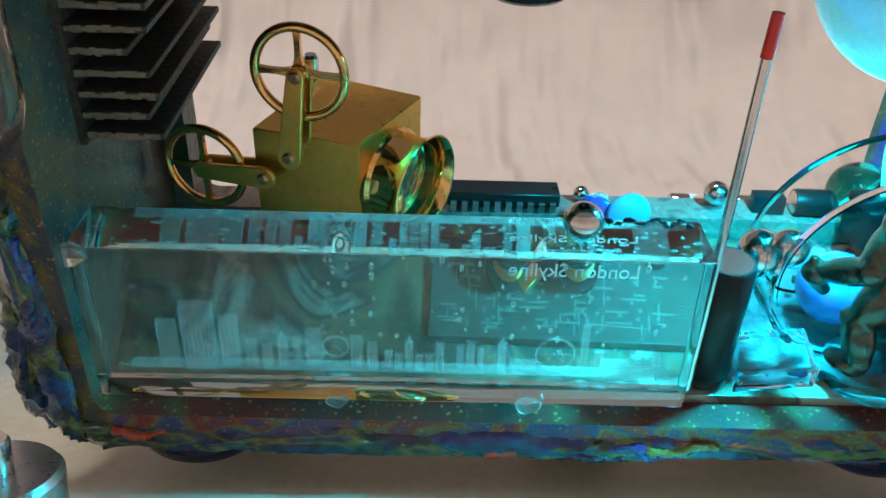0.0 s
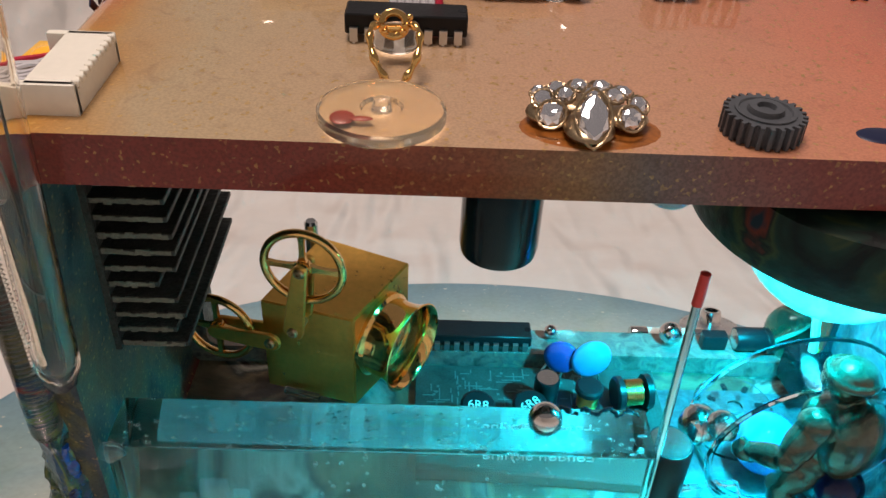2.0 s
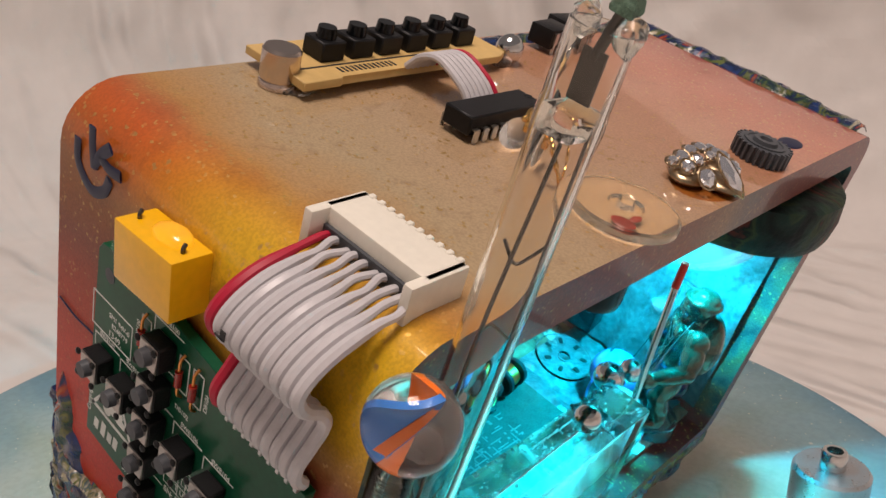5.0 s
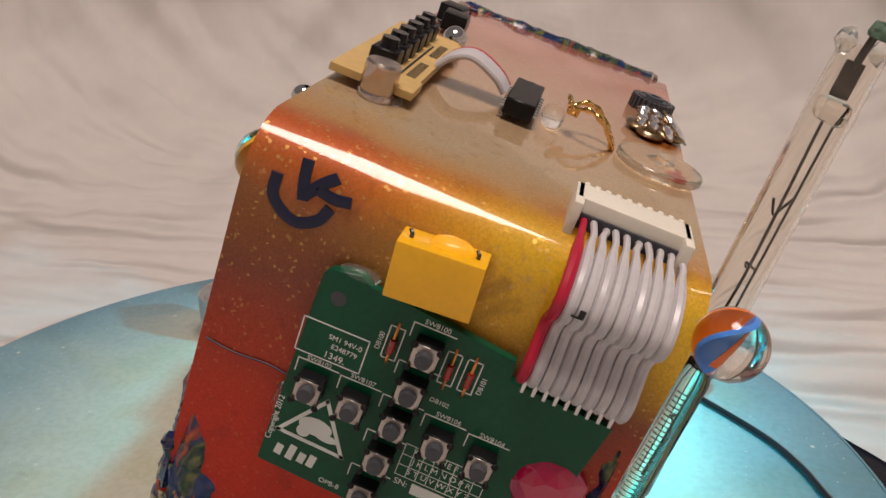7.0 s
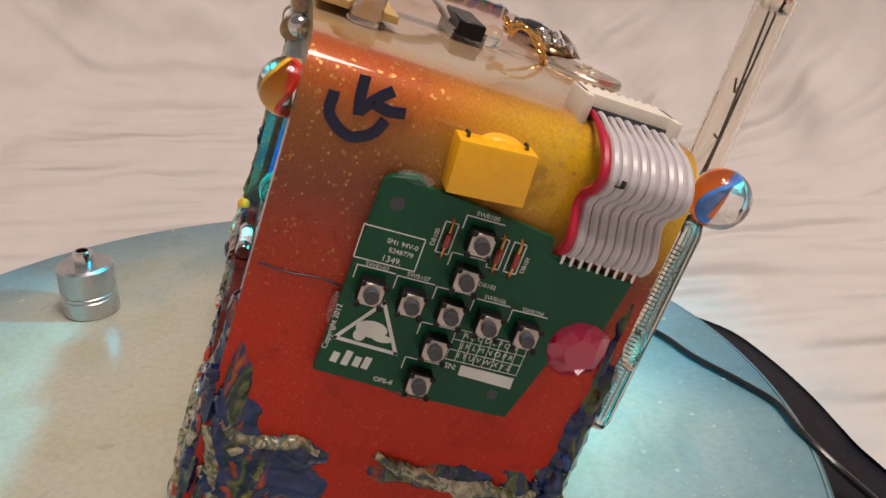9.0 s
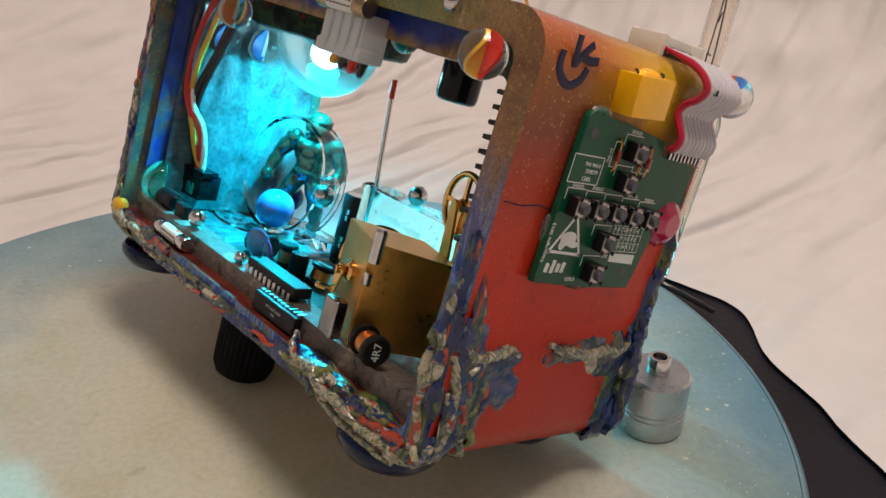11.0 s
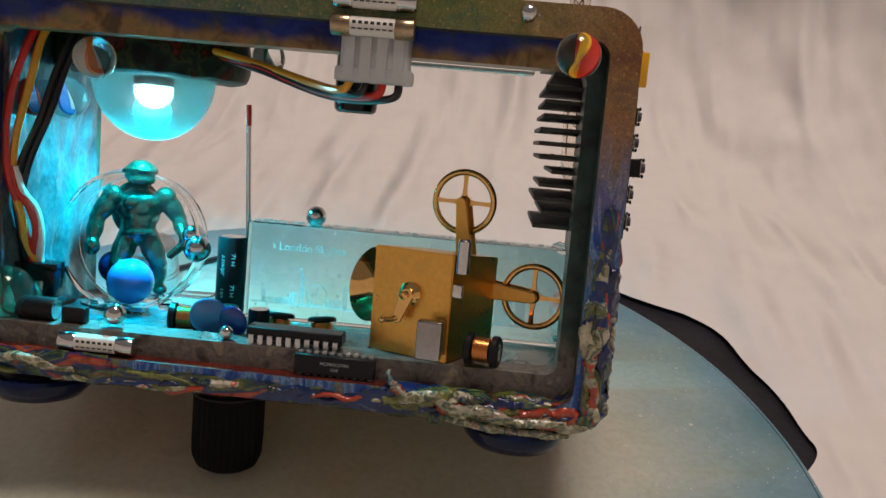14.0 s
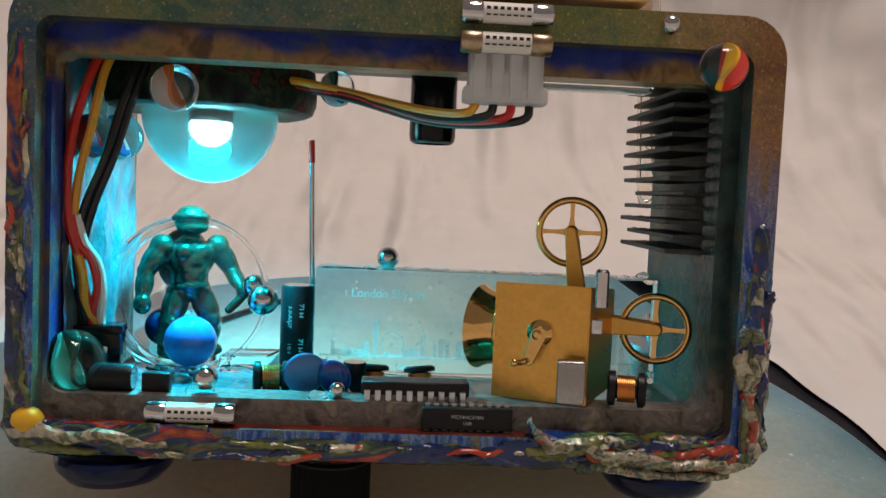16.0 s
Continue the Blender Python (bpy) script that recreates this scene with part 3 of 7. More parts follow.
def rod(bm, a, b, r0, r1=None, seg=20, caps=True, mat=0):
    a, b = Vector(a), Vector(b)
    d = b - a
    q = d.to_track_quat("Z", "Y").to_matrix().to_4x4()
    r = bmesh.ops.create_cone(bm, cap_ends=caps, segments=seg, radius1=r0, radius2=r0 if r1 is None else r1, depth=d.length)
    bmesh.ops.transform(bm, matrix=Matrix.Translation((a + b) / 2) @ q, verts=r["verts"])
    for f in {f for v in r["verts"] for f in v.link_faces}:
        f.material_index = mat
    return bm


def ball(bm, c, r, u=24, v=14, scale=(1, 1, 1), mat=0):
    s = bmesh.ops.create_uvsphere(bm, u_segments=u, v_segments=v, radius=r)
    bmesh.ops.transform(bm, matrix=Matrix.Translation(c) @ Matrix.Diagonal((*scale, 1)), verts=s["verts"])
    for f in {f for w in s["verts"] for f in w.link_faces}:
        f.material_index = mat
    return bm


def lathe(bm, profile, seg=40, m=None, mat=0):
    """Turns (radius, height) pairs round the z axis."""
    rings = []
    for r, z in profile:
        if r < 1e-6:
            rings.append([bm.verts.new((0, 0, z))])
        else:
            rings.append([bm.verts.new((r * math.cos(2 * math.pi * k / seg), r * math.sin(2 * math.pi * k / seg), z)) for k in range(seg)])
    for a, b in zip(rings, rings[1:]):
        for k in range(seg):
            j = (k + 1) % seg
            loop = [a[k % len(a)], a[j % len(a)], b[j % len(b)], b[k % len(b)]]
            loop = [v for n, v in enumerate(loop) if v not in loop[:n]]
            if len(loop) > 2:
                bm.faces.new(loop).material_index = mat
    if m is not None:
        bmesh.ops.transform(bm, matrix=m, verts=[v for ring in rings for v in ring])
    return bm


def smooth_path(points, n=8):
    """Points of a Catmull-Rom curve."""
    p = [Vector(q) for q in points]
    p = [2 * p[0] - p[1]] + p + [2 * p[-1] - p[-2]]
    out = []
    for a, b, c, d in zip(p, p[1:], p[2:], p[3:]):
        for k in range(n):
            t = k / n
            out.append(0.5 * (2 * b + (c - a) * t + (2 * a - 5 * b + 4 * c - d) * t * t + (3 * b - a - 3 * c + d) * t ** 3))
    return out + [p[-2]]


def tube(bm, points, r, seg=8, n=8, flat=None, mat=0, closed=False):
    """A round cord along a curve; r may be a function of 0..1."""
    pts = smooth_path(points, n) if n > 1 else [Vector(q) for q in points]
    rings, last = [], None
    for k, q in enumerate(pts):
        d = (pts[min(k + 1, len(pts) - 1)] - pts[max(k - 1, 0)]).normalized()
        u = last if last else (Vector((0, 0, 1)) if abs(d.z) < 0.9 else Vector((1, 0, 0)))
        u = (u - d * u.dot(d)).normalized()
        last, w = u, d.cross(u)
        rad = r(k / (len(pts) - 1)) if callable(r) else r
        rings.append([bm.verts.new(q + rad * (math.cos(2 * math.pi * j / seg) * u + math.sin(2 * math.pi * j / seg) * w)) for j in range(seg)])
    for a, b in zip(rings, rings[1:]):
        for j in range(seg):
            bm.faces.new((a[j], a[(j + 1) % seg], b[(j + 1) % seg], b[j])).material_index = mat
    for ring in (rings[0], rings[-1]):
        bm.faces.new(ring).material_index = mat
    return bm


def ring(bm, c, R, r, m=None, seg=36, tseg=10, scale=(1, 1), mat=0):
    """A torus round z at c, or laid by m."""
    rows = []
    for k in range(seg):
        a = 2 * math.pi * k / seg
        rows.append([bm.verts.new(((R + r * math.cos(b) * scale[0]) * math.cos(a), (R + r * math.cos(b) * scale[0]) * math.sin(a), r * math.sin(b) * scale[1]))
                     for b in (2 * math.pi * j / tseg for j in range(tseg))])
    for k in range(seg):
        for j in range(tseg):
            a, b = rows[k], rows[(k + 1) % seg]
            bm.faces.new((a[j], b[j], b[(j + 1) % tseg], a[(j + 1) % tseg])).material_index = mat
    m = Matrix.Translation(c) @ (m if m is not None else Matrix())
    bmesh.ops.transform(bm, matrix=m, verts=[v for row in rows for v in row])
    return bm


def skin(bm, size):
    """Fuses overlapping rounded shapes into one closed skin, in place."""
    me = bpy.data.meshes.new("skin")
    bm.to_mesh(me)
    tmp = bpy.data.objects.new("skin", me)
    scene.collection.objects.link(tmp)
    mod = tmp.modifiers.new("fuse", "REMESH")
    mod.mode, mod.voxel_size = "VOXEL", size
    even = tmp.modifiers.new("even", "SMOOTH")
    even.factor, even.iterations = 0.5, 2
    bpy.context.view_layer.update()
    fused = bpy.data.meshes.new_from_object(tmp.evaluated_get(bpy.context.evaluated_depsgraph_get()))
    bm.clear()
    bm.from_mesh(fused)
    bpy.data.objects.remove(tmp)
    return bm


def prism(bm, outline, z0, z1, m=None, mat=0):
    """A flat outline (x, y) extruded from z0 to z1."""
    lo = [bm.verts.new((x, y, z0)) for x, y in outline]
    hi = [bm.verts.new((x, y, z1)) for x, y in outline]
    n = len(outline)
    for k in range(n):
        bm.faces.new((lo[k], lo[(k + 1) % n], hi[(k + 1) % n], hi[k])).material_index = mat
    bm.faces.new(lo[::-1]).material_index = mat
    bm.faces.new(hi).material_index = mat
    if m is not None:
        bmesh.ops.transform(bm, matrix=m, verts=lo + hi)
    return bm


def round_rect(w, h, r, n=6):
    """Corner-rounded outline about the origin, counter-clockwise."""
    pts = []
    for cx, cy, a0 in ((w / 2 - r, h / 2 - r, 0), (-w / 2 + r, h / 2 - r, 90), (-w / 2 + r, -h / 2 + r, 180), (w / 2 - r, -h / 2 + r, 270)):
        for k in range(n + 1):
            a = radians(a0 + 90 * k / n)
            pts.append((cx + r * math.cos(a), cy + r * math.sin(a)))
    return pts


def words(name, text, size, mat, parent, m, label="", depth=0.08, mirror=False):
    """Lettering of the built-in font as a mesh part; m lays its plane, in millimetres."""
    cu = bpy.data.curves.new(name, "FONT")
    cu.body, cu.size, cu.extrude, cu.align_x, cu.align_y = text, size, depth, "CENTER", "CENTER"
    tmp = bpy.data.objects.new(name, cu)
    scene.collection.objects.link(tmp)
    bpy.context.view_layer.update()
    me = bpy.data.meshes.new_from_object(tmp.evaluated_get(bpy.context.evaluated_depsgraph_get()))
    bpy.data.objects.remove(tmp)
    me.transform(Matrix.Scale(MM, 4) @ m)
    me.materials.clear()
    me.materials.append(MAT[mat])
    ob = new(name, me)
    ob.parent = parent
    return tagged(ob, label)

# ---------------------------------------------------------------- the setting: table, cloth, disc
WORLD = Matrix()
HUB = Vector((0.005, 0.018, 0))


def build_table():
    bm = bmesh.new()
    block(bm, (0, 0, -22), (1200, 1200, 20), 1.0)
    solo("table_top", bm, "black_table", "matt black tabletop under the cloth and the disc", "table", base=WORLD, kind="structure")


# where the wavy hem of the cloth lies round the disc: degrees round the hub, metres from it
HEM = ((-180, 0.150), (-176, 0.152), (-164, 0.184), (-152, 0.190), (-141, 0.199), (-130, 0.190), (-119, 0.185), (-107, 0.197), (-96, 0.187), (-76, 0.186), (-60, 0.172), (-50, 0.152), (180, 0.150))


def cloth_edge(a):
    """How far from the hub the cloth begins, by direction: its hem lies drawn back in waves on one side."""
    for (a0, r0), (a1, r1) in zip(HEM, HEM[1:]):
        if a0 <= a <= a1:
            t = (a - a0) / (a1 - a0)
            return r0 + (r1 - r0) * t * t * (3 - 2 * t)
    return 0.150


def build_cloth():
    """A creased sheet that lies round the disc and rises in a wide curve to a hung backdrop on all sides."""
    bm = bmesh.new()
    na, ns = 520, 90
    rows = []
    for i in range(na):
        a = 360 * i / na - 180
        r0, ca, sa = cloth_edge(a), math.cos(radians(a)), math.sin(radians(a))
        row = []
        for j in range(ns):
            s = j / (ns - 1)
            flat, bend = 0.34 - r0, 0.12
            d = s * (flat + bend * math.pi / 2 + 0.2)
            if d < flat:
                r, z, n = r0 + d, 0.0, (0, 1)
            elif d < flat + bend * math.pi / 2:
                t = (d - flat) / bend
                r, z, n = 0.34 + bend * math.sin(t), bend * (1 - math.cos(t)), (-math.sin(t), math.cos(t))
            else:
                r, z, n = 0.34 + bend, bend + d - flat - bend * math.pi / 2, (-1, 0)
            p = Vector((r * ca, r * sa, z))
            q = Vector((a * 0.07, d * 9.0, 3.1))
            w = 0.012 * noise.noise(Vector((p.x * 7 + p.z * 5, p.y * 7 - p.z * 4, 0.3)))
            for turn, freq, amp, seed in ((0.6, 16, 0.0060, 1.7), (-0.5, 21, 0.0048, 5.2), (0.95, 27, 0.0034, 9.1), (-0.8, 34, 0.0022, 3.3)):
                u = (a * 0.0075 * math.cos(turn) + d * math.sin(turn)) * freq
                v = (-a * 0.0075 * math.sin(turn) + d * math.cos(turn)) * freq * 0.28
                w += amp * (1 - 2.2 * abs(noise.noise(Vector((u, v, seed))))) * max(0.0, noise.noise(Vector((v * 1.3, u * 0.3, seed + 20))) + 0.45)
            w += 0.0010 * noise.noise(q * 6.0)
            w *= min(1.0, 0.12 + d * 3.0)
            lift = max(0.0, w) if n[1] > 0.9 else w
            row.append(bm.verts.new(((p.x + n[0] * ca * lift + HUB.x) / MM, (p.y + n[0] * sa * lift + HUB.y) / MM, (p.z + n[1] * lift - 0.0112) / MM)))
        rows.append(row)
    for i in range(na):
        a, b = rows[i], rows[(i + 1) % na]
        for j in range(ns - 1):
            bm.faces.new((a[j], b[j], b[j + 1], a[j + 1]))
    ob = solo("backdrop_cloth", bm, "cloth", "creased off-white cotton sheet draped up round the table", "cloth", base=WORLD, kind="structure")
    for p in ob.data.polygons:
        p.use_smooth = True


def build_disc():
    d = thing("turntable_disc", "pale spray-painted round disc under the frame, LED blue put into its rim colour", "disc", (HUB.x / MM, HUB.y / MM, 0), base=WORLD)
    bm = bmesh.new()
    lathe(bm, [(0, -3), (164.6, -3), (165, -0.6), (164.4, 0), (120, 0), (60, 0), (0, 0)], 160)
    part("top_plate", bm, "disc", d)
    bm = bmesh.new()
    lathe(bm, [(165.1, -9), (167, -8.4), (168, -5), (167.4, -2), (166, -0.5), (165.1, -0.4), (165.1, -9)], 160)
    part("rim_band", bm, "disc", d)


def build_standoffs():
    first = None
    for x, y in ((82.5, 93.0), (-85, -64.4), (77.4, -75.6)):
        if first is None:
            first = thing("metal_standoff", "turned aluminium standoff with a threaded stub on the disc", "standoff", (x, y, 0), base=WORLD, group="standoffs on the disc")
            bm = bmesh.new()
            lathe(bm, [(0, 0.2), (10.1, 0.2), (10.4, 0.8), (10.4, 6.8), (10.05, 7.1), (10.05, 7.5), (10.4, 7.8), (10.4, 8.6), (10.05, 8.9), (10.05, 9.3), (10.4, 9.6), (10.4, 19.0), (9.6, 20), (0, 20)], 48)
            part("body", bm, "alu", first)
            bm = bmesh.new()
            lathe(bm, [(0, 20.1), (3.5, 20.1), (3.5, 24.6), (3.1, 25.2), (2.2, 25.2), (2.2, 21.0), (0, 20.9)], 28)
            part("threaded_stub", bm, "steel", first)
        else:
            copy_thing(first, pose(x * MM, y * MM, 0))
    # a black lead that runs over the disc
    bm = bmesh.new()
    tube(bm, [(78, -86, 1.3), (52, -111, 1.3), (36, -121, 1.3), (20, -127, 1.3), (4, -136, 1.3), (-10, -142.5, 1.3), (-25, -142.8, 1.3), (-38, -147, -1.5), (-50, -158, -9.6)], 1.2, 8, 8)
    solo("power_lead", bm, "black_wire", "thin black lead lying across the blue disc", "cable", base=WORLD)


# ---------------------------------------------------------------- the painted frame
FW, FD, FH = 175.0, 73.7, 108.5


def band(bm, w0, h0, r0, inset, y0, y1, mats, lift=(0, 0, 0, 0), bevel=0.0):
    """A closed rounded-rectangle hoop between depths y0 and y1; inset is its thickness at the left, right, bottom and top."""
    n = 7
    out = [(x, z + FH / 2) for x, z in round_rect(w0, h0, r0, n)]
    left, right, low, high = inset
    cx = (right * -1 + left) / 2
    wi, hi = w0 - left - right, h0 - low - high
    ri = max(1.5, r0 - min(inset))
    inn = [(x + cx, z + FH / 2 + (low - high) / 2) for x, z in round_rect(wi, hi, ri, n)]
    rings = [[bm.verts.new((x, y, z)) for x, z in loop] for loop, y in ((out, y0), (out, y1), (inn, y1), (inn, y0))]
    m = len(out)
    for k in range(4):
        a, b = rings[k], rings[(k + 1) % 4]
        for j in range(m):
            f = bm.faces.new((a[j], a[(j + 1) % m], b[(j + 1) % m], b[j]))
            f.material_index = mats[k]
    return bm


def daub(bm, points, r, seed, seg=12, n=10):
    """A lumpy ridge of thick paint along a curve."""
    rnd = random.Random(seed)
    ph = rnd.uniform(0, 50)
    start = len(bm.verts)
    tube(bm, points, lambda t: r * (0.35 + 0.9 * math.sin(math.pi * min(1, max(0, 0.06 + 0.88 * t))) ** 0.5), seg, n)
    bm.verts.ensure_lookup_table()
    for v in bm.verts[start:]:
        v.co += noise.noise_vector(v.co * 0.28 + Vector((ph, 0, 0))) * r * 0.55 + noise.noise_vector(v.co * 0.7 + Vector((0, ph, 0))) * r * 0.3 + noise.noise_vector(v.co * 1.7 + Vector((0, 0, ph))) * r * 0.16
    return bm


def rise(y, z):
    """The foot of the hoop is a little shallower on its raised side."""
    return 2.2 * (y + FD / 2) / FD * max(0.0, 1 - z / 25)


LIP = {(-1, 0): 7.6, (1, 0): 6.0, (0, -1): 7.4, (0, 1): 8.2}


def wrapped(u, v, h, side):
    """A place on the hoop's open face (side 1 or -1) at height h, carried round its outer and inner edges."""
    qx, qz = abs(u) - (FW / 2 - 10), abs(v - FH / 2) - (FH / 2 - 10)
    sx, sz = (1 if u > 0 else -1), (1 if v > FH / 2 else -1)
    if qx > 0 and qz > 0:
        L = max(1e-6, math.hypot(qx, qz))
        d, nx, nz, lip = L - 10, sx * qx / L, sz * qz / L, 7.0
    elif qx > qz:
        d, nx, nz, lip = qx - 10, sx, 0, LIP[sx, 0]
    else:
        d, nx, nz, lip = qz - 10, 0, sz, LIP[0, sz]
    if d > 0:
        y, x, z = FD / 2 - d, u - nx * d + nx * h, v - nz * d + nz * h
    elif d < -lip:
        e = -d - lip
        y, x, z = FD / 2 - e, u + nx * e - nx * h, v + nz * e - nz * h
    else:
        y, x, z = FD / 2 + h, u, v
    return (x, side * y, z + rise(side * y, z))


def build_frame():
    fr = thing("painted_frame", "leaning box frame sprayed red and gold, edged with paint daubs", "frame")
    bm = bmesh.new()
    # the hoop, worn soft along its edges
    band(bm, FW, FH, 10, (7.6, 6.0, 7.4, 8.2), -FD / 2, FD / 2, (0, 2, 3, 1))
    sharp = [e for e in bm.edges if len(e.link_faces) == 2 and e.calc_face_angle() > 1.2]
    bmesh.ops.bevel(bm, geom=sharp, offset=0.7, segments=3, affect="EDGES", profile=0.5)
    for v in bm.verts:
        v.co.z += rise(v.co.y, v.co.z)
    part("hoop", bm, ["outer", "lip", "rim", "inner"], fr)
    bm = bmesh.new()
    band(bm, FW - 11.6, FH - 14.5, 5, (6.2, 1.6, 7.6, 8.0), 22, 31.2, (0, 0, 0, 0))
    edges = [e for e in bm.edges if len(e.link_faces) == 2 and e.calc_face_angle() > 1.2]
    bmesh.ops.bevel(bm, geom=edges, offset=0.5, segments=2, affect="EDGES")
    part("inner_ledge", bm, "ledge", fr, "grey and rust painted inner ledge")
    bm = bmesh.new()
    block(bm, (0, -4.2, 8.4), (158, 53, 2.0), 0.4)
    part("deck", bm, "deck", fr, "dark glossy inner deck")
    bm = bmesh.new()
    n, k = 46, 30
    rows = []
    for i in range(n + 1):
        y = -31 + 56 * i / n
        rows.append([])
        for j in range(k + 1):
            z = 11 + 84 * j / k
            fold = 1.3 * noise.noise(Vector((y * 0.16 + z * 0.02, z * 0.035, 3))) + 0.7 * (1 - 2 * abs(noise.noise(Vector((y * 0.13, z * 0.09, 8)))))
            rows[-1].append(bm.verts.new((80.2 - max(-0.6, fold), y, z)))
    for i in range(n):
        for j in range(k):
            bm.faces.new((rows[i][j], rows[i][j + 1], rows[i + 1][j + 1], rows[i + 1][j]))
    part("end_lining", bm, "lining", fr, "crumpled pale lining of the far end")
    bm = bmesh.new()
    n, k = 40, 36
    rows = [[bm.verts.new((31 + 48 * i / n, -27 + 42 * j / k, 10.0 + 0.9 * noise.noise(Vector((i * 0.24, j * 0.3, 5))) + 0.5 * (1 - 2 * abs(noise.noise(Vector((i * 0.4, j * 0.15, 1))))))) for j in range(k + 1)] for i in range(n + 1)]
    for i in range(n):
        for j in range(k):
            bm.faces.new((rows[i][j], rows[i + 1][j], rows[i + 1][j + 1], rows[i][j + 1]))
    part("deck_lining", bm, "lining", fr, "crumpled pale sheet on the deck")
    b = FD / 2

    def blob(cu, cv, ru, rv, turn=0.0):
        c, s = math.cos(radians(turn)), math.sin(radians(turn))
        return lambda u, v: 1 - math.hypot(((u - cu) * c + (v - cv) * s) / ru, (-(u - cu) * s + (v - cv) * c) / rv)

    def impasto(at, shapes, box, thick, seed, step=1.05, rough=0.55, mat="daub"):
        """Thick paint spread on a face: ridged strokes where the shapes reach, sunk out of sight elsewhere."""
        bm = bmesh.new()
        u0, v0, u1, v1 = box
        nu, nv = int((u1 - u0) / step), int((v1 - v0) / step)
        grid = {}
        for i in range(nu + 1):
            for j in range(nv + 1):
                u, v = u0 + i * step, v0 + j * step
                s = max(f(u, v) for f in shapes)
                s += rough * noise.noise(Vector((u * 0.11, v * 0.11, seed))) + rough * 0.5 * noise.noise(Vector((u * 0.3, v * 0.3, seed + 9)))
                s -= 1.3 * max(0.0, 1 - min(u - u0, u1 - u, v - v0, v1 - v) / 2.2)
                warp = 5 * noise.noise(Vector((u * 0.06, v * 0.06, seed + 4)))
                ridge = 1 - 1.5 * abs(noise.noise(Vector(((u + warp) * 0.09, (v - warp) * 0.17, seed + 2))))
                h = (min(1.0, s * 2.4) ** 0.6 * 0.68 * thick * (0.35 + 0.75 * ridge + 0.2 * noise.noise(Vector((u * 0.7, v * 0.7, seed)))) if s > 0 else max(-0.5, s * 4))
                if s > -0.35:
                    grid[i, j] = bm.verts.new(at(u, v, h))
        for (i, j), a in grid.items():
            q = [grid.get(k) for k in ((i + 1, j), (i + 1, j + 1), (i, j + 1))]
            if all(q):
                bm.faces.new((a, *q))
        part("paint_daub", bm, mat, fr)

    front = lambda u, v, h: wrapped(u, v, h, 1)
    back = lambda u, v, h: wrapped(u, v, h, -1)

    def end(u, v, h):
        """A place on the short end, carried round its rounded foot."""
        t = max(0.0, 10 - v) / 10
        return (-(FW / 2 - 10) - (10 + h) * math.cos(t), u, max(v, 10) - (10 + h) * math.sin(t) + rise(u, v))

    bottom_b = lambda u, v: 1 - abs(v - 2.2) / (4.4 + 1.4 * noise.noise(Vector((u * 0.05, 2, 0))))
    impasto(front, [bottom_b], (-90, -5, -24, 9), 1.8, 1)
    impasto(front, [blob(-36, 8.5, 5, 6, 20), blob(-48, 8, 14, 4.5, 4), blob(-68, 9, 8, 4)], (-80, 0, -26, 15), 2.2, 2)
    impasto(front, [lambda u, v: 1 - abs(v - 1.2) / (4.2 + 1.5 * noise.noise(Vector((u * 0.06, 7, 0))))], (-32, -4, 48, 8), 1.1, 3)
    impasto(front, [lambda u, v: 1 - abs(v - 3.0 - (u - 40) * 0.06) / 5.0], (40, -5, 90, 12), 2.0, 4)
    impasto(front, [lambda u, v: 1 - abs(u + 84.6) / (4.8 - 0.045 * v)], (-91, -3, -79.5, 62), 2.0, 5, mat="daub_upright")
    impasto(front, [lambda u, v: 0.8 - abs(u - 86) / (4.0 - 0.02 * v)], (81, 2, 90.5, 98), 1.2, 6, mat="daub_upright")
    impasto(end, [blob(35, 8, 10, 18), blob(30, 18, 12, 9, 35), blob(20, 31.5, 10, 3.0, 8), blob(37, 36, 5, 20), blob(26, 26, 13, 9, 30), blob(33, 14, 8, 14, 10)], (8, -2, 36.8, 56), 2.4, 7, mat="daub_upright")
    impasto(end, [blob(-10, 31, 15, 3.2, -8), blob(-30, 28, 10, 6, 40), blob(-35, 14, 7, 24), blob(-25, 27, 9, 5)], (-36.8, -2, 6, 44), 1.8, 8, mat="daub_upright")
    impasto(end, [blob(-36, 60, 2.5, 22)], (-36.8, 36, -30, 84), 1.4, 9, mat="daub_upright")
    impasto(back, [lambda u, v: 1 - abs(v - 0.6) / (4.0 + 1.5 * noise.noise(Vector((u * 0.06, 17, 0))))], (-88, -6, 22, 8), 2.4, 10)
    impasto(back, [lambda u, v: 0.75 - abs(v - 1.0) / 3.4], (16, -4, 88, 8), 1.4, 11)
    impasto(back, [lambda u, v: 1.1 - abs(u + 87.5) / (5.4 - 0.05 * v)], (-94, -4, -80, 66), 3.4, 12, mat="daub_upright")
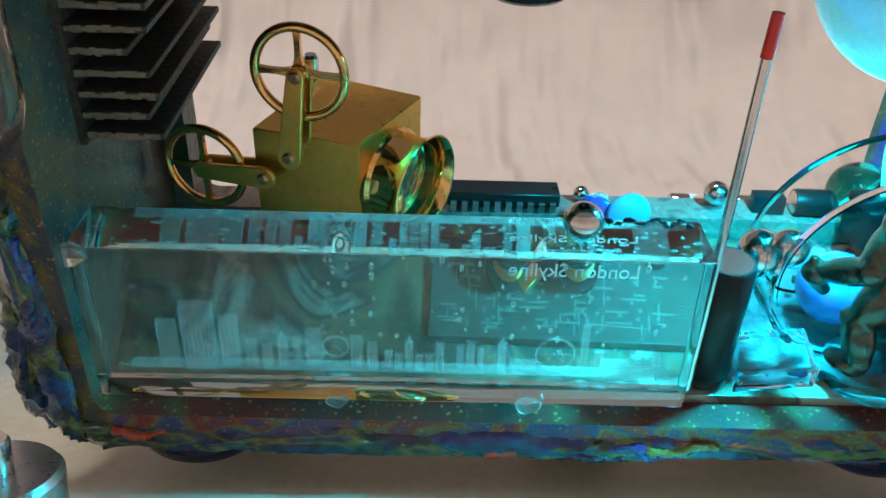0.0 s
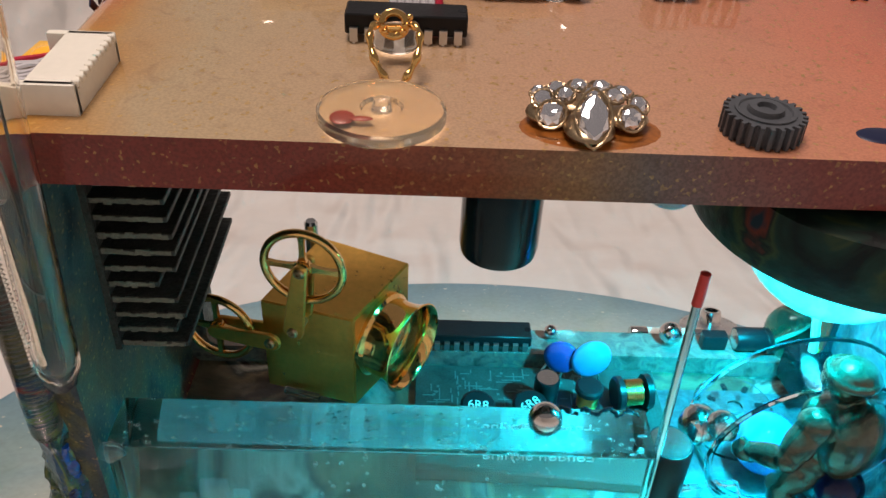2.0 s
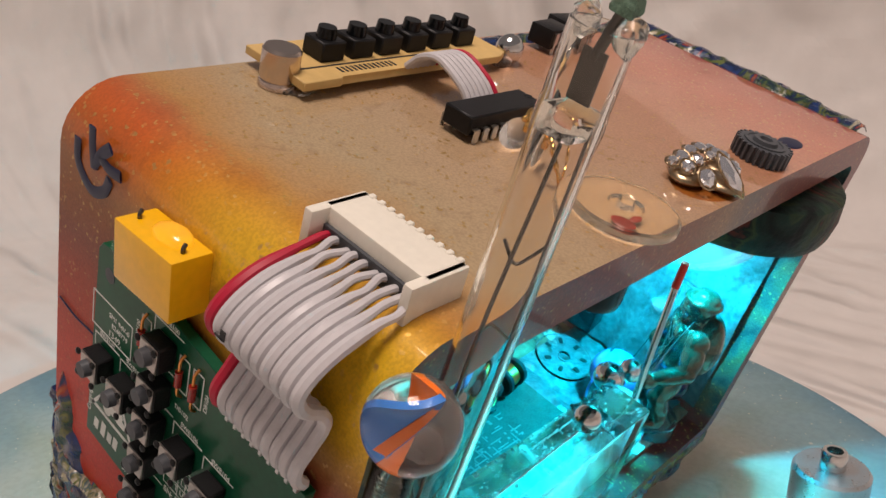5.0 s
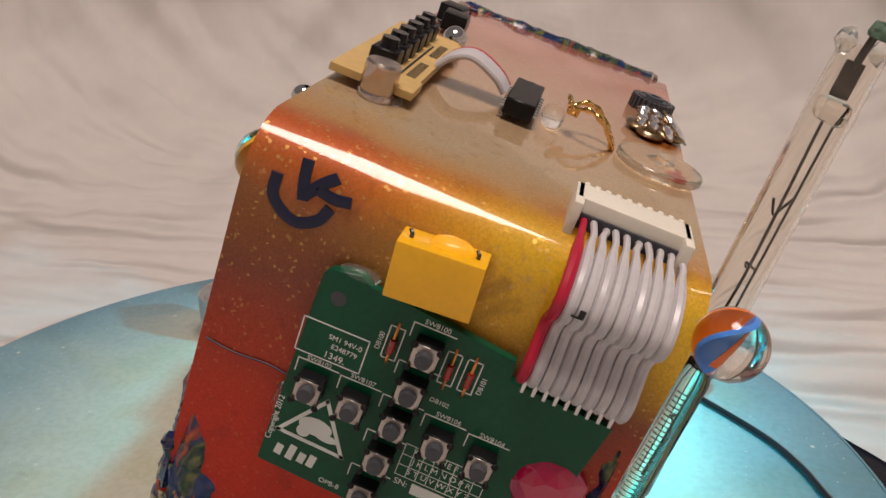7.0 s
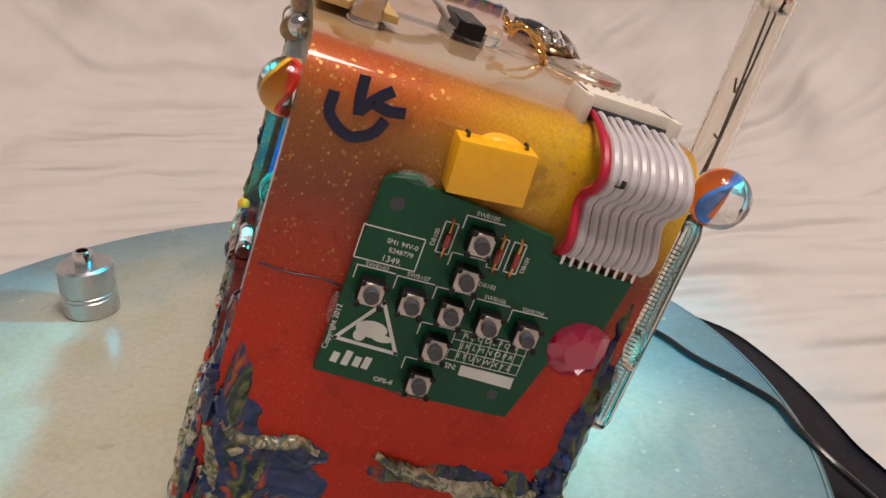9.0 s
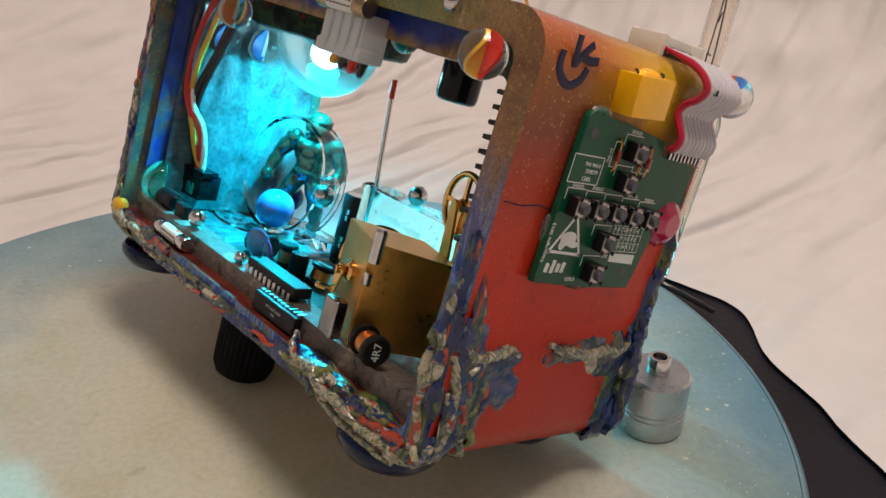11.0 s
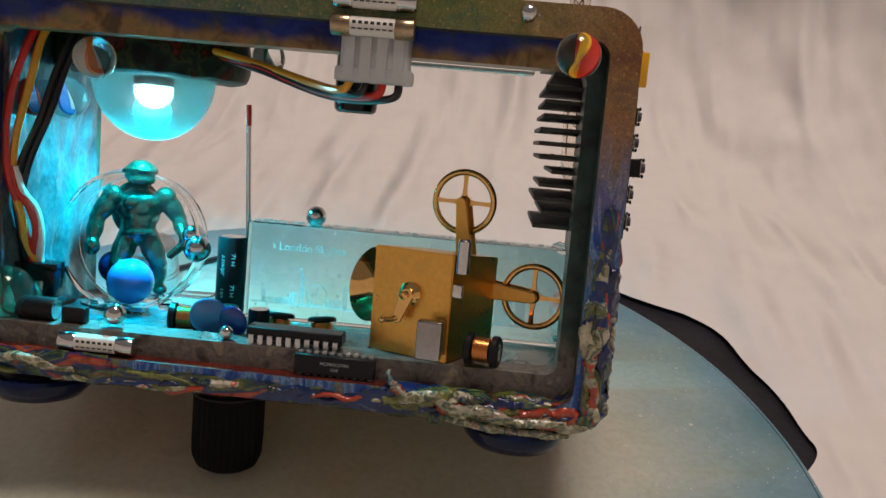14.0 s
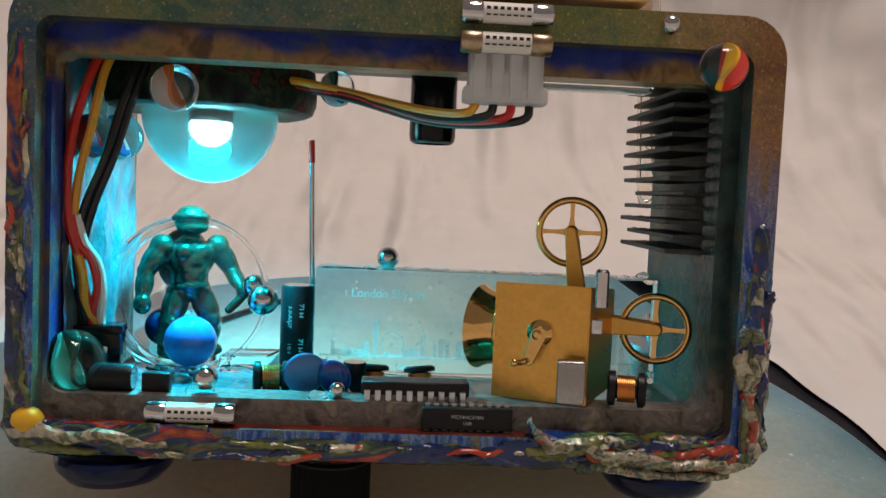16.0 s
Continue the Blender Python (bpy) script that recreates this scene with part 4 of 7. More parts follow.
    ropes = (
        ([(-32, b - 1, 13), (-34, b + 0.8, 10), (-37.5, b + 1.2, 7), (-44, b + 1.2, 8), (-50, b + 1.2, 5), (-58, b + 1.4, 5.6), (-66, b + 1.2, 3.4), (-75, b + 1.2, 4.4), (-83, b + 0.8, 4)], 1.35),
        ([(-46, b + 0.6, 3.4), (-56, b + 1.0, 1.6), (-68, b + 0.8, 0.8), (-80, b + 0.6, 1.2)], 0.95),
        ([(-84, b + 0.4, 4), (-85, b + 1.2, 12), (-83, b + 1.2, 20), (-85.2, b + 1.0, 30), (-83.5, b + 0.8, 40), (-85.5, b + 0.2, 50)], 1.25),
        ([(-87.4, 36, 40), (-87.8, 33, 34), (-88.0, 26, 31.5), (-88.0, 19, 33), (-87.8, 14, 31.5)], 1.2),
        ([(-87.5, 35, 6), (-87.9, 32, 14), (-87.9, 33, 24), (-87.6, 36, 33)], 1.2),
        ([(-87.8, 3, 33.4), (-88.2, -5, 31.5), (-88.2, -14, 30.4), (-88.1, -22, 31), (-87.9, -29, 30), (-87.5, -35, 35)], 1.35),
        ([(-88.6, -35.4, 4), (-89.6, -36.6, 12), (-89.4, -36.4, 22), (-88.8, -35.8, 31), (-88.8, -35.4, 40)], 2.1),
        ([(82, b, 9), (74, b + 0.8, 6.5), (64, b + 0.6, 6.8), (54, b + 0.4, 4.6)], 1.3),
    )
    for k, (pts, r) in enumerate(ropes):
        bm = bmesh.new()
        daub(bm, pts, r, k + 30)
        part("paint_daub", bm, "daub_upright" if pts[0][1] < -30 else "daub_pale", fr)
    # short strokes of single colours laid over the ridges
    rnd = random.Random(77)
    tones = ("daub_pale", "paint_olive", "paint_navy", "daub_pale", "daub_upright", "paint_red", "paint_olive", "paint_cream")

    def stroke(at, u, v, du, dv, r, tone):
        pts = []
        for k in range(5):
            t = k / 4 - 0.5
            pts.append(at(u + du * t + rnd.uniform(-0.7, 0.7), v + dv * t + rnd.uniform(-0.7, 0.7), rnd.uniform(0.1, 0.8)))
        bm = bmesh.new()
        daub(bm, pts, r, rnd.randint(0, 999), 10, 8)
        part("paint_daub", bm, tone, fr)

    for k in range(26):
        stroke(front, rnd.uniform(-84, -34), rnd.uniform(0.5, 8.5), rnd.uniform(6, 14), rnd.uniform(-3, 3), rnd.uniform(0.7, 1.4), tones[k % 8])
    for k in range(16):
        stroke(front, rnd.uniform(-30, 80), rnd.uniform(-0.5, 5.5), rnd.uniform(8, 18), rnd.uniform(-1.5, 1.5), rnd.uniform(0.5, 0.9), tones[(k * 3 + 2) % 8])
    for k in range(12):
        stroke(front, rnd.uniform(-87, -81.5), rnd.uniform(6, 46), rnd.uniform(-2, 2), rnd.uniform(6, 12), rnd.uniform(0.7, 1.3), tones[(k * 5) % 8])
    for k in range(8):
        stroke(front, rnd.uniform(82.5, 87), rnd.uniform(8, 90), rnd.uniform(-1, 1), rnd.uniform(6, 12), rnd.uniform(0.4, 0.7), tones[(k * 3 + 1) % 8])
    for k in range(16):
        stroke(end, rnd.uniform(22, 36), rnd.uniform(4, 32), rnd.uniform(-5, 5), rnd.uniform(4, 9), rnd.uniform(0.7, 1.3), tones[(k * 3) % 8])
    for k in range(7):
        stroke(end, rnd.uniform(-36, -30), rnd.uniform(4, 34), rnd.uniform(-2, 2), rnd.uniform(5, 10), rnd.uniform(0.5, 0.9), tones[(k * 5 + 4) % 8])
    for k in range(14):
        stroke(back, rnd.uniform(-84, 70), rnd.uniform(-2, 3.5), rnd.uniform(8, 18), rnd.uniform(-1, 1), rnd.uniform(0.5, 1.0), ("paint_navy", "paint_olive", "paint_red", "paint_cobalt")[k % 4])
    for k in range(7):
        stroke(back, rnd.uniform(-90, -84), rnd.uniform(4, 52), rnd.uniform(-1, 1), rnd.uniform(7, 13), rnd.uniform(0.7, 1.2), ("paint_navy", "paint_cobalt", "paint_red", "paint_navy")[k % 4])
    over = lambda u, v, h: (u, v, FH + h)
    impasto(over, [lambda u, v: 0.7 - abs(u - 84) / 5], (72, -36, 87.3, 36), 1.8, 13)
    impasto(over, [lambda u, v: 0.6 - abs(v - 34) / 4], (8, 26, 86, 38), 1.2, 14)
    under = lambda u, v, h: (u, v, rise(v, 0) - h)
    impasto(under, [lambda u, v: 0.8 - abs(v - 33) / 5], (-84, 25, 84, 38), 1.6, 15, 1.6)
    # hand-drawn ink strokes
    x = -87.6
    for pts in ([(x, 31.3, 101.9), (x, 31.0, 97.9), (x, 27.1, 95.2), (x, 23.4, 96.7), (x, 21.9, 99.5)], [(x, 27.2, 105.8), (x, 27.0, 102.3), (x, 26.4, 99.1)], [(x, 26.6, 99.7), (x, 24.2, 102.7), (x, 22.0, 104.7)], [(x, 24.8, 101.9), (x, 22, 101.2), (x, 19.0, 101.6)]):
        bm = bmesh.new()
        tube(bm, pts, 1.0, 10, 6)
        for v in bm.verts:
            v.co.x = x + (v.co.x - x) * 0.2
        part("ink_stroke", bm, "ink", fr)
    for pts in ([(52, 33, 108.6), (55, 31, 108.6)], [(58, 33.5, 108.6), (60, 30.5, 108.6)], [(64, 32, 108.6), (68, 29.5, 108.6)], [(68, 32.5, 108.6), (64.5, 29, 108.6)], [(72, 31, 108.6), (76, 28.5, 108.6)], [(75, 31.5, 108.6), (73, 28, 108.6)]):
        bm = bmesh.new()
        tube(bm, pts, 0.5, 6, 1)
        part("ink_stroke", bm, "ink", fr)
    bm = bmesh.new()
    ball(bm, (46, -29.2, 108.5), 1, 24, 10, (4.2, 2.6, 0.35))
    part("ink_blot", bm, "ink", fr)
    # the hairline crack along the end
    bm = bmesh.new()
    tube(bm, [(-87.75, 35.6, 68.8), (-87.78, 30, 68.2), (-87.78, 24, 68.6), (-87.75, 18, 67.6)], 0.16, 5, 4)
    part("hairline_crack", bm, "ink", fr)
    build_feet(fr)


def build_feet(fr):
    bm = bmesh.new()
    lathe(bm, [(0, -7.6), (7, -7.2), (11, -5.8), (13.4, -3.0), (13.8, -0.8), (13, 0.2), (0, 0.2)], 40)
    shared = mesh_from(bm, "glass_foot", "cobalt")
    for x, y in ((-66, 26), (66, 26), (-64, -25), (64, -25)):
        ob = new("glass_foot", shared)
        ob.parent = fr
        ob.matrix_basis = pose(x * MM, y * MM, 0)
        tagged(ob, "dark blue glass foot")
    k = thing("prop_knob", "black ribbed control knob propping the raised side of the frame", "knob", (15, 17, 0))
    bm = bmesh.new()
    prof = [(0, -25.5), (6.5, -25.3), (8.6, -24), (9.6, -21), (9.8, -16), (9.8, -4), (9, -0.2), (0, -0.2)]
    lathe(bm, prof, 64)
    for v in bm.verts:
        if v.co.xy.length > 9.5:
            s = 1 + 0.03 * (1 if int(math.atan2(v.co.y, v.co.x) / (2 * math.pi) * 64 + 64.5) % 2 else -1)
            v.co.x *= s
            v.co.y *= s
    part("ribbed_body", bm, "knob", k)
    bm = bmesh.new()
    ring(bm, (0, 0, -3.0), 10.0, 0.6)
    part("collar", bm, "black_gloss", k)


# ---------------------------------------------------------------- inside: crystal, projector, chips
A_FACE = Matrix(((1, 0, 0, 0), (0, 0, -1, 0), (0, 1, 0, 0), (0, 0, 0, 1)))
B_FACE = Matrix(((-1, 0, 0, 0), (0, 0, 1, 0), (0, 1, 0, 0), (0, 0, 0, 1)))
END_FACE = Matrix(((0, 0, -1, 0), (-1, 0, 0, 0), (0, 1, 0, 0), (0, 0, 0, 1)))


def on(face, x, y, z, turn=0):
    return Matrix.Translation((x, y, z)) @ face @ Matrix.Rotation(radians(turn), 4, "Z")


def build_crystal():
    c = thing("crystal_block", "clear crystal souvenir block with a city skyline engraved inside", "paperweight", (-27.6, -28.2, 9.75))
    bm = bmesh.new()
    block(bm, (0, 0, 15.9), (103.6, 12.6, 31.8), 0.5, seg=2)
    part("glass_body", bm, "crystal", c).visible_shadow = False
    bm = bmesh.new()
    rnd = random.Random(4)
    towers = [(-39, 3.2, 9.5), (-33.5, 5.4, 13.2), (-28.4, 3.2, 10.4), (-24.8, 2, 6), (-22, 1.8, 5), (-19.4, 1.8, 6.2), (-17, 1.4, 5.6), (-14, 2.8, 7.4), (-6.6, 2.2, 6.2), (-3.8, 1.8, 5.6),
              (-1, 1.4, 3.6), (0.8, 1.4, 3.2), (2.6, 1.5, 6.2), (4.4, 1.4, 3.4), (6.2, 1.4, 3.2), (8, 1.6, 5), (11.6, 1.4, 4.6), (13.4, 1.6, 5.6), (15.2, 1.2, 4.2), (18.8, 1.5, 6.6), (21.5, 2.4, 2.4), (24, 2.2, 2.0),
              (33.2, 1.5, 9.8), (36, 1.8, 4), (39, 5, 1.6), (43.5, 6, 1.2), (46, 1.4, 4.2)]
    for x, w, h in towers:
        y = rnd.uniform(-1.6, 1.6)
        block(bm, (x, y, 5.4 + h / 2), (w, w * 0.8, h), 0.0)
        for k in range(int(w * 1.4)):
            block(bm, (x - w / 2 + (k + 0.5) * w / max(1, int(w * 1.4)), y - w * 0.45, 5.4 + h / 2), (0.16, 0.1, h * 0.92))
        if h > 6 and w < 2.0:
            rod(bm, (x, y, 5.4 + h), (x, y, 7.2 + h), 0.4, 0.05, 6)
    for r, x, z in ((3.4, 28.2, 9.0), (2.2, -10.2, 9.6)):
        for k in range(2):
            ring(bm, (x, k * 0.6, z), r, 0.14, Matrix.Rotation(radians(90), 4, "X"), 28, 5)
        for k in range(8):
            a = k * math.pi / 4
            rod(bm, (x, 0.3, z), (x + r * math.cos(a), 0.3, z + r * math.sin(a)), 0.07, None, 5)
    block(bm, (2, 0.4, 5.2), (96, 4.5, 0.35))
    part("engraved_skyline", bm, "frost", c, "frosted engraved skyline", smooth=False)
    words("engraved_words", "London Skyline", 3.6, "frost_words", c, on(B_FACE, 30, 4.6, 24.4), "frosted engraved words")
    words("engraved_caption", "London Skyline", 2.0, "frost", c, on(B_FACE, -43, 4.2, 3.2))
    for x, y, z, r in ((-51, -6.8, 31, 2.6), (-53, -4, 2, 2.0), (24, -7, 0.5, 2.0), (-10, -6.6, 0.2, 1.6)):
        bm = bmesh.new()
        ball(bm, (x, y, z), r, 16, 10, (1.2, 0.6, 0.8))
        for v in bm.verts:
            v.co += noise.noise_vector(v.co * 0.6) * 0.5
        part("glue_blob", bm, "glue", c)
    # droplets of glue dried on the top and back of the block
    rnd = random.Random(12)
    bm = bmesh.new()
    for k in range(150):
        x, r = rnd.uniform(-50, 50), rnd.uniform(0.15, 0.55)
        ball(bm, (x, rnd.uniform(-6, 6), 31.8), r, 8, 5, (rnd.uniform(1, 2.2), 1, 0.5))
    for k in range(110):
        x, r = rnd.uniform(-20, 50), rnd.uniform(0.15, 0.5)
        ball(bm, (x, 6.3, rnd.uniform(2, 31)), r, 8, 5, (1, 0.5, rnd.uniform(1, 2)))
    tagged(part("dried_droplet", bm, "glue", c), kind="stuff")
    bm = bmesh.new()
    for k in range(34):
        x = 34 + 16 * k / 33
        ball(bm, (x + rnd.uniform(-0.4, 0.4), 5.2 + 0.8 * math.sin(k * 0.7) + rnd.uniform(-0.3, 0.3), 31.9), rnd.uniform(0.25, 0.6), 8, 5, (1.3, 1, 0.6))
    tagged(part("dark_speck", bm, "black_gloss", c), kind="stuff")

    def bead(name, at, r, label):
        b = bmesh.new()
        prof = [(0.9 / 3.3 * r, -0.96 * r)] + [(r * math.sin(radians(a)), -r * math.cos(radians(a))) for a in range(18, 164, 8)] + [(0.9 / 3.3 * r, 0.96 * r), (0.85 / 3.3 * r, 0.2 * r), (0, 0.1 * r)]
        lathe(b, prof, 32)
        return solo(name, b, "steel", label, "bead", at, (8, -6, 0), group="steel beads")

    bead("steel_bead", (3.0, -28, 44.7), 3.35, "polished steel bead with a drilled hole on the crystal block")
    bead("steel_bead", (38.6, -16.6, 31.8), 4.4, "large polished steel bead with a drilled hole by the capacitor")
    bead("steel_bead", (41.8, -20.3, 35.6), 3.3, "polished steel ball held up at the toy figure's hand")
    bead("steel_bead", (45, 27.4, 18.6), 3.0, "polished steel bead glued on the inner ledge")
    bead("steel_bead", (13.5, 28.5, 16.9), 1.9, "small steel bead glued on the inner ledge")
    bead("steel_bead", (-59.3, 38.5, 105.2), 2.2, "small steel bead glued to the upper rim")
    bm = bmesh.new()
    for x, y, z, r in ((46, 27.4, 15.2, 3.2), (50, 31.5, 11, 3.0), (-60.5, 37.2, 104.6, 2.2), (18, 29, 15.4, 2.4)):
        ball(bm, (x, y, z), r, 18, 10, (1.1, 0.7, 0.55))
    for v in bm.verts:
        v.co += noise.noise_vector(v.co * 0.5) * 0.4
    solo("glue_drops", bm, "glue", "drops of clear hot glue along the ledge and rim", "glue", kind="stuff")


def wheel(parent, at, turn, R=10.2):
    """An openwork spool: rim, four spokes and a hub, facing local z."""
    m = Matrix.Translation(at) @ Euler([radians(a) for a in turn]).to_matrix().to_4x4()
    bm = bmesh.new()
    ring(bm, (0, 0, 0), R - 0.9, 0.95, None, 48, 10, (1, 1.05))
    bmesh.ops.transform(bm, matrix=m, verts=bm.verts[:])
    rim = part("spool_rim", bm, "gold_shine", parent)
    for k in range(4):
        bm = bmesh.new()
        a = k * math.pi / 2
        n = 6
        for s in (1,):
            lo = [Vector((1.5 + (R - 2.2) * j / n, 0, 0)) for j in range(n + 1)]
            for j in range(n):
                w0, w1 = 1.0 + 0.9 * abs(2 * j / n - 1) ** 3, 1.0 + 0.9 * abs(2 * (j + 1) / n - 1) ** 3
                vs = [bm.verts.new((p.x, sy * w, sz)) for p, w in ((lo[j], w0), (lo[j + 1], w1)) for sy in (-0.55, 0.55) for sz in (-0.5, 0.5)]
                for f in ((0, 1, 5, 4), (2, 3, 7, 6), (0, 2, 6, 4), (1, 3, 7, 5)):
                    bm.faces.new([vs[i] for i in f])
        bmesh.ops.remove_doubles(bm, verts=bm.verts[:], dist=0.001)
        bmesh.ops.transform(bm, matrix=m @ Matrix.Rotation(a, 4, "Z"), verts=bm.verts[:])
        part("spool_spoke", bm, "gold_shine", parent)
    bm = bmesh.new()
    lathe(bm, [(0, -1.5), (1.4, -1.5), (1.9, -0.8), (1.9, 0.8), (1.4, 1.5), (0, 1.7)], 24, m)
    part("spool_hub", bm, "gold_shine", parent)


def build_projector():
    """The case is a four-sided prism; local x runs along its front, y to its back."""
    p = thing("toy_film_projector", "miniature brushed-gold film projector with two openwork spools", "projector", (-47, 5.5, 15.0), (0, 0, -15.9))
    plan = [(-11.3, 0), (11.3, 0), (17.4, 21.6), (-6.2, 24.4)]
    bm = bmesh.new()
    lo = [bm.verts.new((x, y, 0)) for x, y in plan]
    hi = [bm.verts.new((x, y, 26.6 + 0.1 * y)) for x, y in plan]
    bm.faces.new(lo[::-1])
    bm.faces.new(hi)
    for k in range(4):
        bm.faces.new((lo[k], lo[(k + 1) % 4], hi[(k + 1) % 4], hi[k]))
    bmesh.ops.bevel(bm, geom=bm.edges[:], offset=0.3, segments=2, affect="EDGES")
    part("case", bm, "gold", p, smooth=False)
    # lens: flared barrel with an open mouth on the short side
    m = Matrix.Translation((14.0, 10.2, 15.2)) @ Matrix.Rotation(radians(-15.8), 4, "Z") @ Matrix.Rotation(radians(90), 4, "Y")
    bm = bmesh.new()
    lathe(bm, [(10.4, 0), (10.4, 1.1), (9.9, 1.5), (9.6, 1.8), (9.5, 3.6), (9.6, 5.4), (10.0, 7.2), (10.7, 8.7), (11.1, 9.3), (10.8, 9.5), (10.3, 9.2), (9.5, 7.6), (9.1, 5.4), (9.0, 3.2), (8.4, 2.8), (0, 2.6)], 56, m)
    part("lens_barrel", bm, "gold_shine", p)
    bm = bmesh.new()
    lathe(bm, [(0, 4.4), (4, 4.0), (7.6, 3.2), (8.2, 2.9), (0, 2.85)], 36, m)
    part("lens_glass", bm, "glass", p)

    def arm(a, b, w0, w1, off, thick=1.1):
        """A flat tapering arm with rounded ends between two pivots."""
        g = bmesh.new()
        a, b = Vector(a), Vector(b)
        d = (b - a).normalized()
        base = math.degrees(math.atan2(d.z, d.x))
        pts = [a + Vector((math.cos(radians(base + t)), 0, math.sin(radians(base + t)))) * w0 for t in range(90, 271, 30)]
        pts += [b + Vector((math.cos(radians(base + t)), 0, math.sin(radians(base + t)))) * w1 for t in range(-90, 91, 30)]
        f = [g.verts.new((v.x, v.y + off, v.z)) for v in pts]
        h = [g.verts.new((v.x, v.y + off - thick, v.z)) for v in pts]
        g.faces.new(f)
        g.faces.new(h[::-1])
        n = len(pts)
        for k in range(n):
            g.faces.new((f[k], f[(k + 1) % n], h[(k + 1) % n], h[k]))
        bmesh.ops.recalc_face_normals(g, faces=g.faces[:])
        bmesh.ops.bevel(g, geom=[e for e in g.edges if e.calc_face_angle() > 1], offset=0.2, segments=1, affect="EDGES")
        return g

    wheel(p, (1.2, -2.6, 41), (90, 0, 4), 9.6)
    wheel(p, (-22.2, -1.2, 16.6), (90, 0, 0), 9.5)
    part("spool_arm", arm((-1.2, 0, 24.0), (1.2, 0, 41), 2.4, 1.7, -4.0), "gold", p, smooth=False)
    part("spool_arm", arm((-0.8, 0, 27.0), (1.2, 0, 41), 2.4, 1.5, 0.6), "gold", p, smooth=False)
    part("spool_arm", arm((-8.0, 0, 17.4), (-22.2, 0, 16.6), 2.4, 1.7, -2.4), "gold", p, smooth=False)
    part("spool_arm", arm((-10.0, 0, 17.0), (-22.2, 0, 16.6), 2.4, 1.6, 1.6), "gold", p, smooth=False)
    for x, y, z in ((-1.2, -5.0, 24.0), (-8.0, -3.4, 17.4), (1.2, -4.8, 41)):
        bm = bmesh.new()
        lathe(bm, [(0, 0), (1.25, 0), (1.25, 0.5), (0.9, 0.9), (0.35, 0.9), (0.35, 0.5), (0, 0.5)], 18, Matrix.Translation((x, y, z)) @ Matrix.Rotation(radians(90), 4, "X"))
        part("rivet", bm, "antique", p)
    bm = bmesh.new()
    rod(bm, (-1.2, 0.2, 24.0), (-1.2, -4.2, 24.0), 1.6, None, 16)
    part("pivot", bm, "antique", p)
    # crank boss and handle on the back
    nb = Matrix.Translation((5.6, 23.0, 17.0)) @ Matrix.Rotation(radians(-6.8), 4, "Z") @ Matrix.Rotation(radians(-90), 4, "X")
    bm = bmesh.new()
    lathe(bm, [(0, 0), (3.2, 0), (3.2, 0.7), (2.2, 1.5), (1.2, 1.9), (1.2, 4.2), (0.7, 4.5), (0.7, 3.9), (0, 3.8)], 28, nb)
    part("crank_boss", bm, "gold_shine", p)
    bm = bmesh.new()
    tube(bm, [(7.8, 25.6, 10.6), (9.2, 27.6, 10.2), (10.8, 28.8, 10.2)], 0.75, 8, 5)
    ball(bm, (10.9, 28.9, 10.2), 1.0, 12, 8)
    part("crank_handle", bm, "gold_shine", p)
    part("crank_arm", arm((5.6, 0, 17.0), (7.8, 0, 10.6), 2.0, 1.4, 26.4, 0.9), "gold_shine", p, smooth=False)
    bm = bmesh.new()
    rod(bm, (-8.6, 24.0, 24.5), (-8.6, 24.0, 32.8), 1.7, None, 20)
    rod(bm, (-8.6, 24.0, 32.8), (-8.6, 24.0, 33.5), 1.7, 1.2, 20)
    part("steel_post", bm, "steel", p)
    bm = bmesh.new()
    block(bm, (-8.0, 24.4, 19.8), (2.6, 1.6, 3.6), 0.5)
    part("film_guide", bm, "steel", p)
    for c, s in (((-2, -0.6, 0.4), (9, 2.5, 2.0)),):
        bm = bmesh.new()
        block(bm, c, s, 0.7)
        for v in bm.verts:
            v.co += noise.noise_vector(v.co * 0.35) * 0.6
        part("glue_bead", bm, "glue", p)


def dip_chip(name, pins, at, turn, label, group, w=6.4, length=None, h=3.3, words_on=None):
    """A black dual-in-line chip standing on its legs; its long axis is local x, base at z 0."""
    L = length or pins * 2.54 + 0.6
    c = thing(name, label, "chip", at, turn, group=group)
    bm = bmesh.new()
    block(bm, (0, 0, 0.9 + h / 2), (L, w, h), 0.3, seg=1)
    part("package", bm, "black_plastic", c)
    bm = bmesh.new()
    rod(bm, (L / 2 - 0.9, 0, 0.9 + h - 0.05), (L / 2 - 0.9, 0, 0.9 + h + 0.04), 0.8, None, 14)
    part("notch", bm, "black_gloss", c)
    shared = None
    for k in range(pins):
        for s in (-1, 1):
            if shared is None:
                b = bmesh.new()
                block(b, (0, 0.35, 2.1), (1.35, 0.8, 0.28), 0.0)
                block(b, (0, 0.72, 1.0), (1.35, 0.28, 2.2), 0.0)
                block(b, (0, 0.72, -0.6), (0.5, 0.26, 1.4), 0.0)
                shared = mesh_from(b, "pin", "pin", False)
            ob = new("pin", shared)
            ob.parent = c
            ob.matrix_basis = pose((k - (pins - 1) / 2) * 2.54 * MM, s * (w / 2 - 0.05) * MM, 0, 0, 0, 0 if s > 0 else 180)
    if words_on:
        for text, y, size in words_on:
            words("chip_marking", text, size, "grey_print", c, Matrix.Translation((0, y, 0.93 + h)), depth=0.02)
    return c


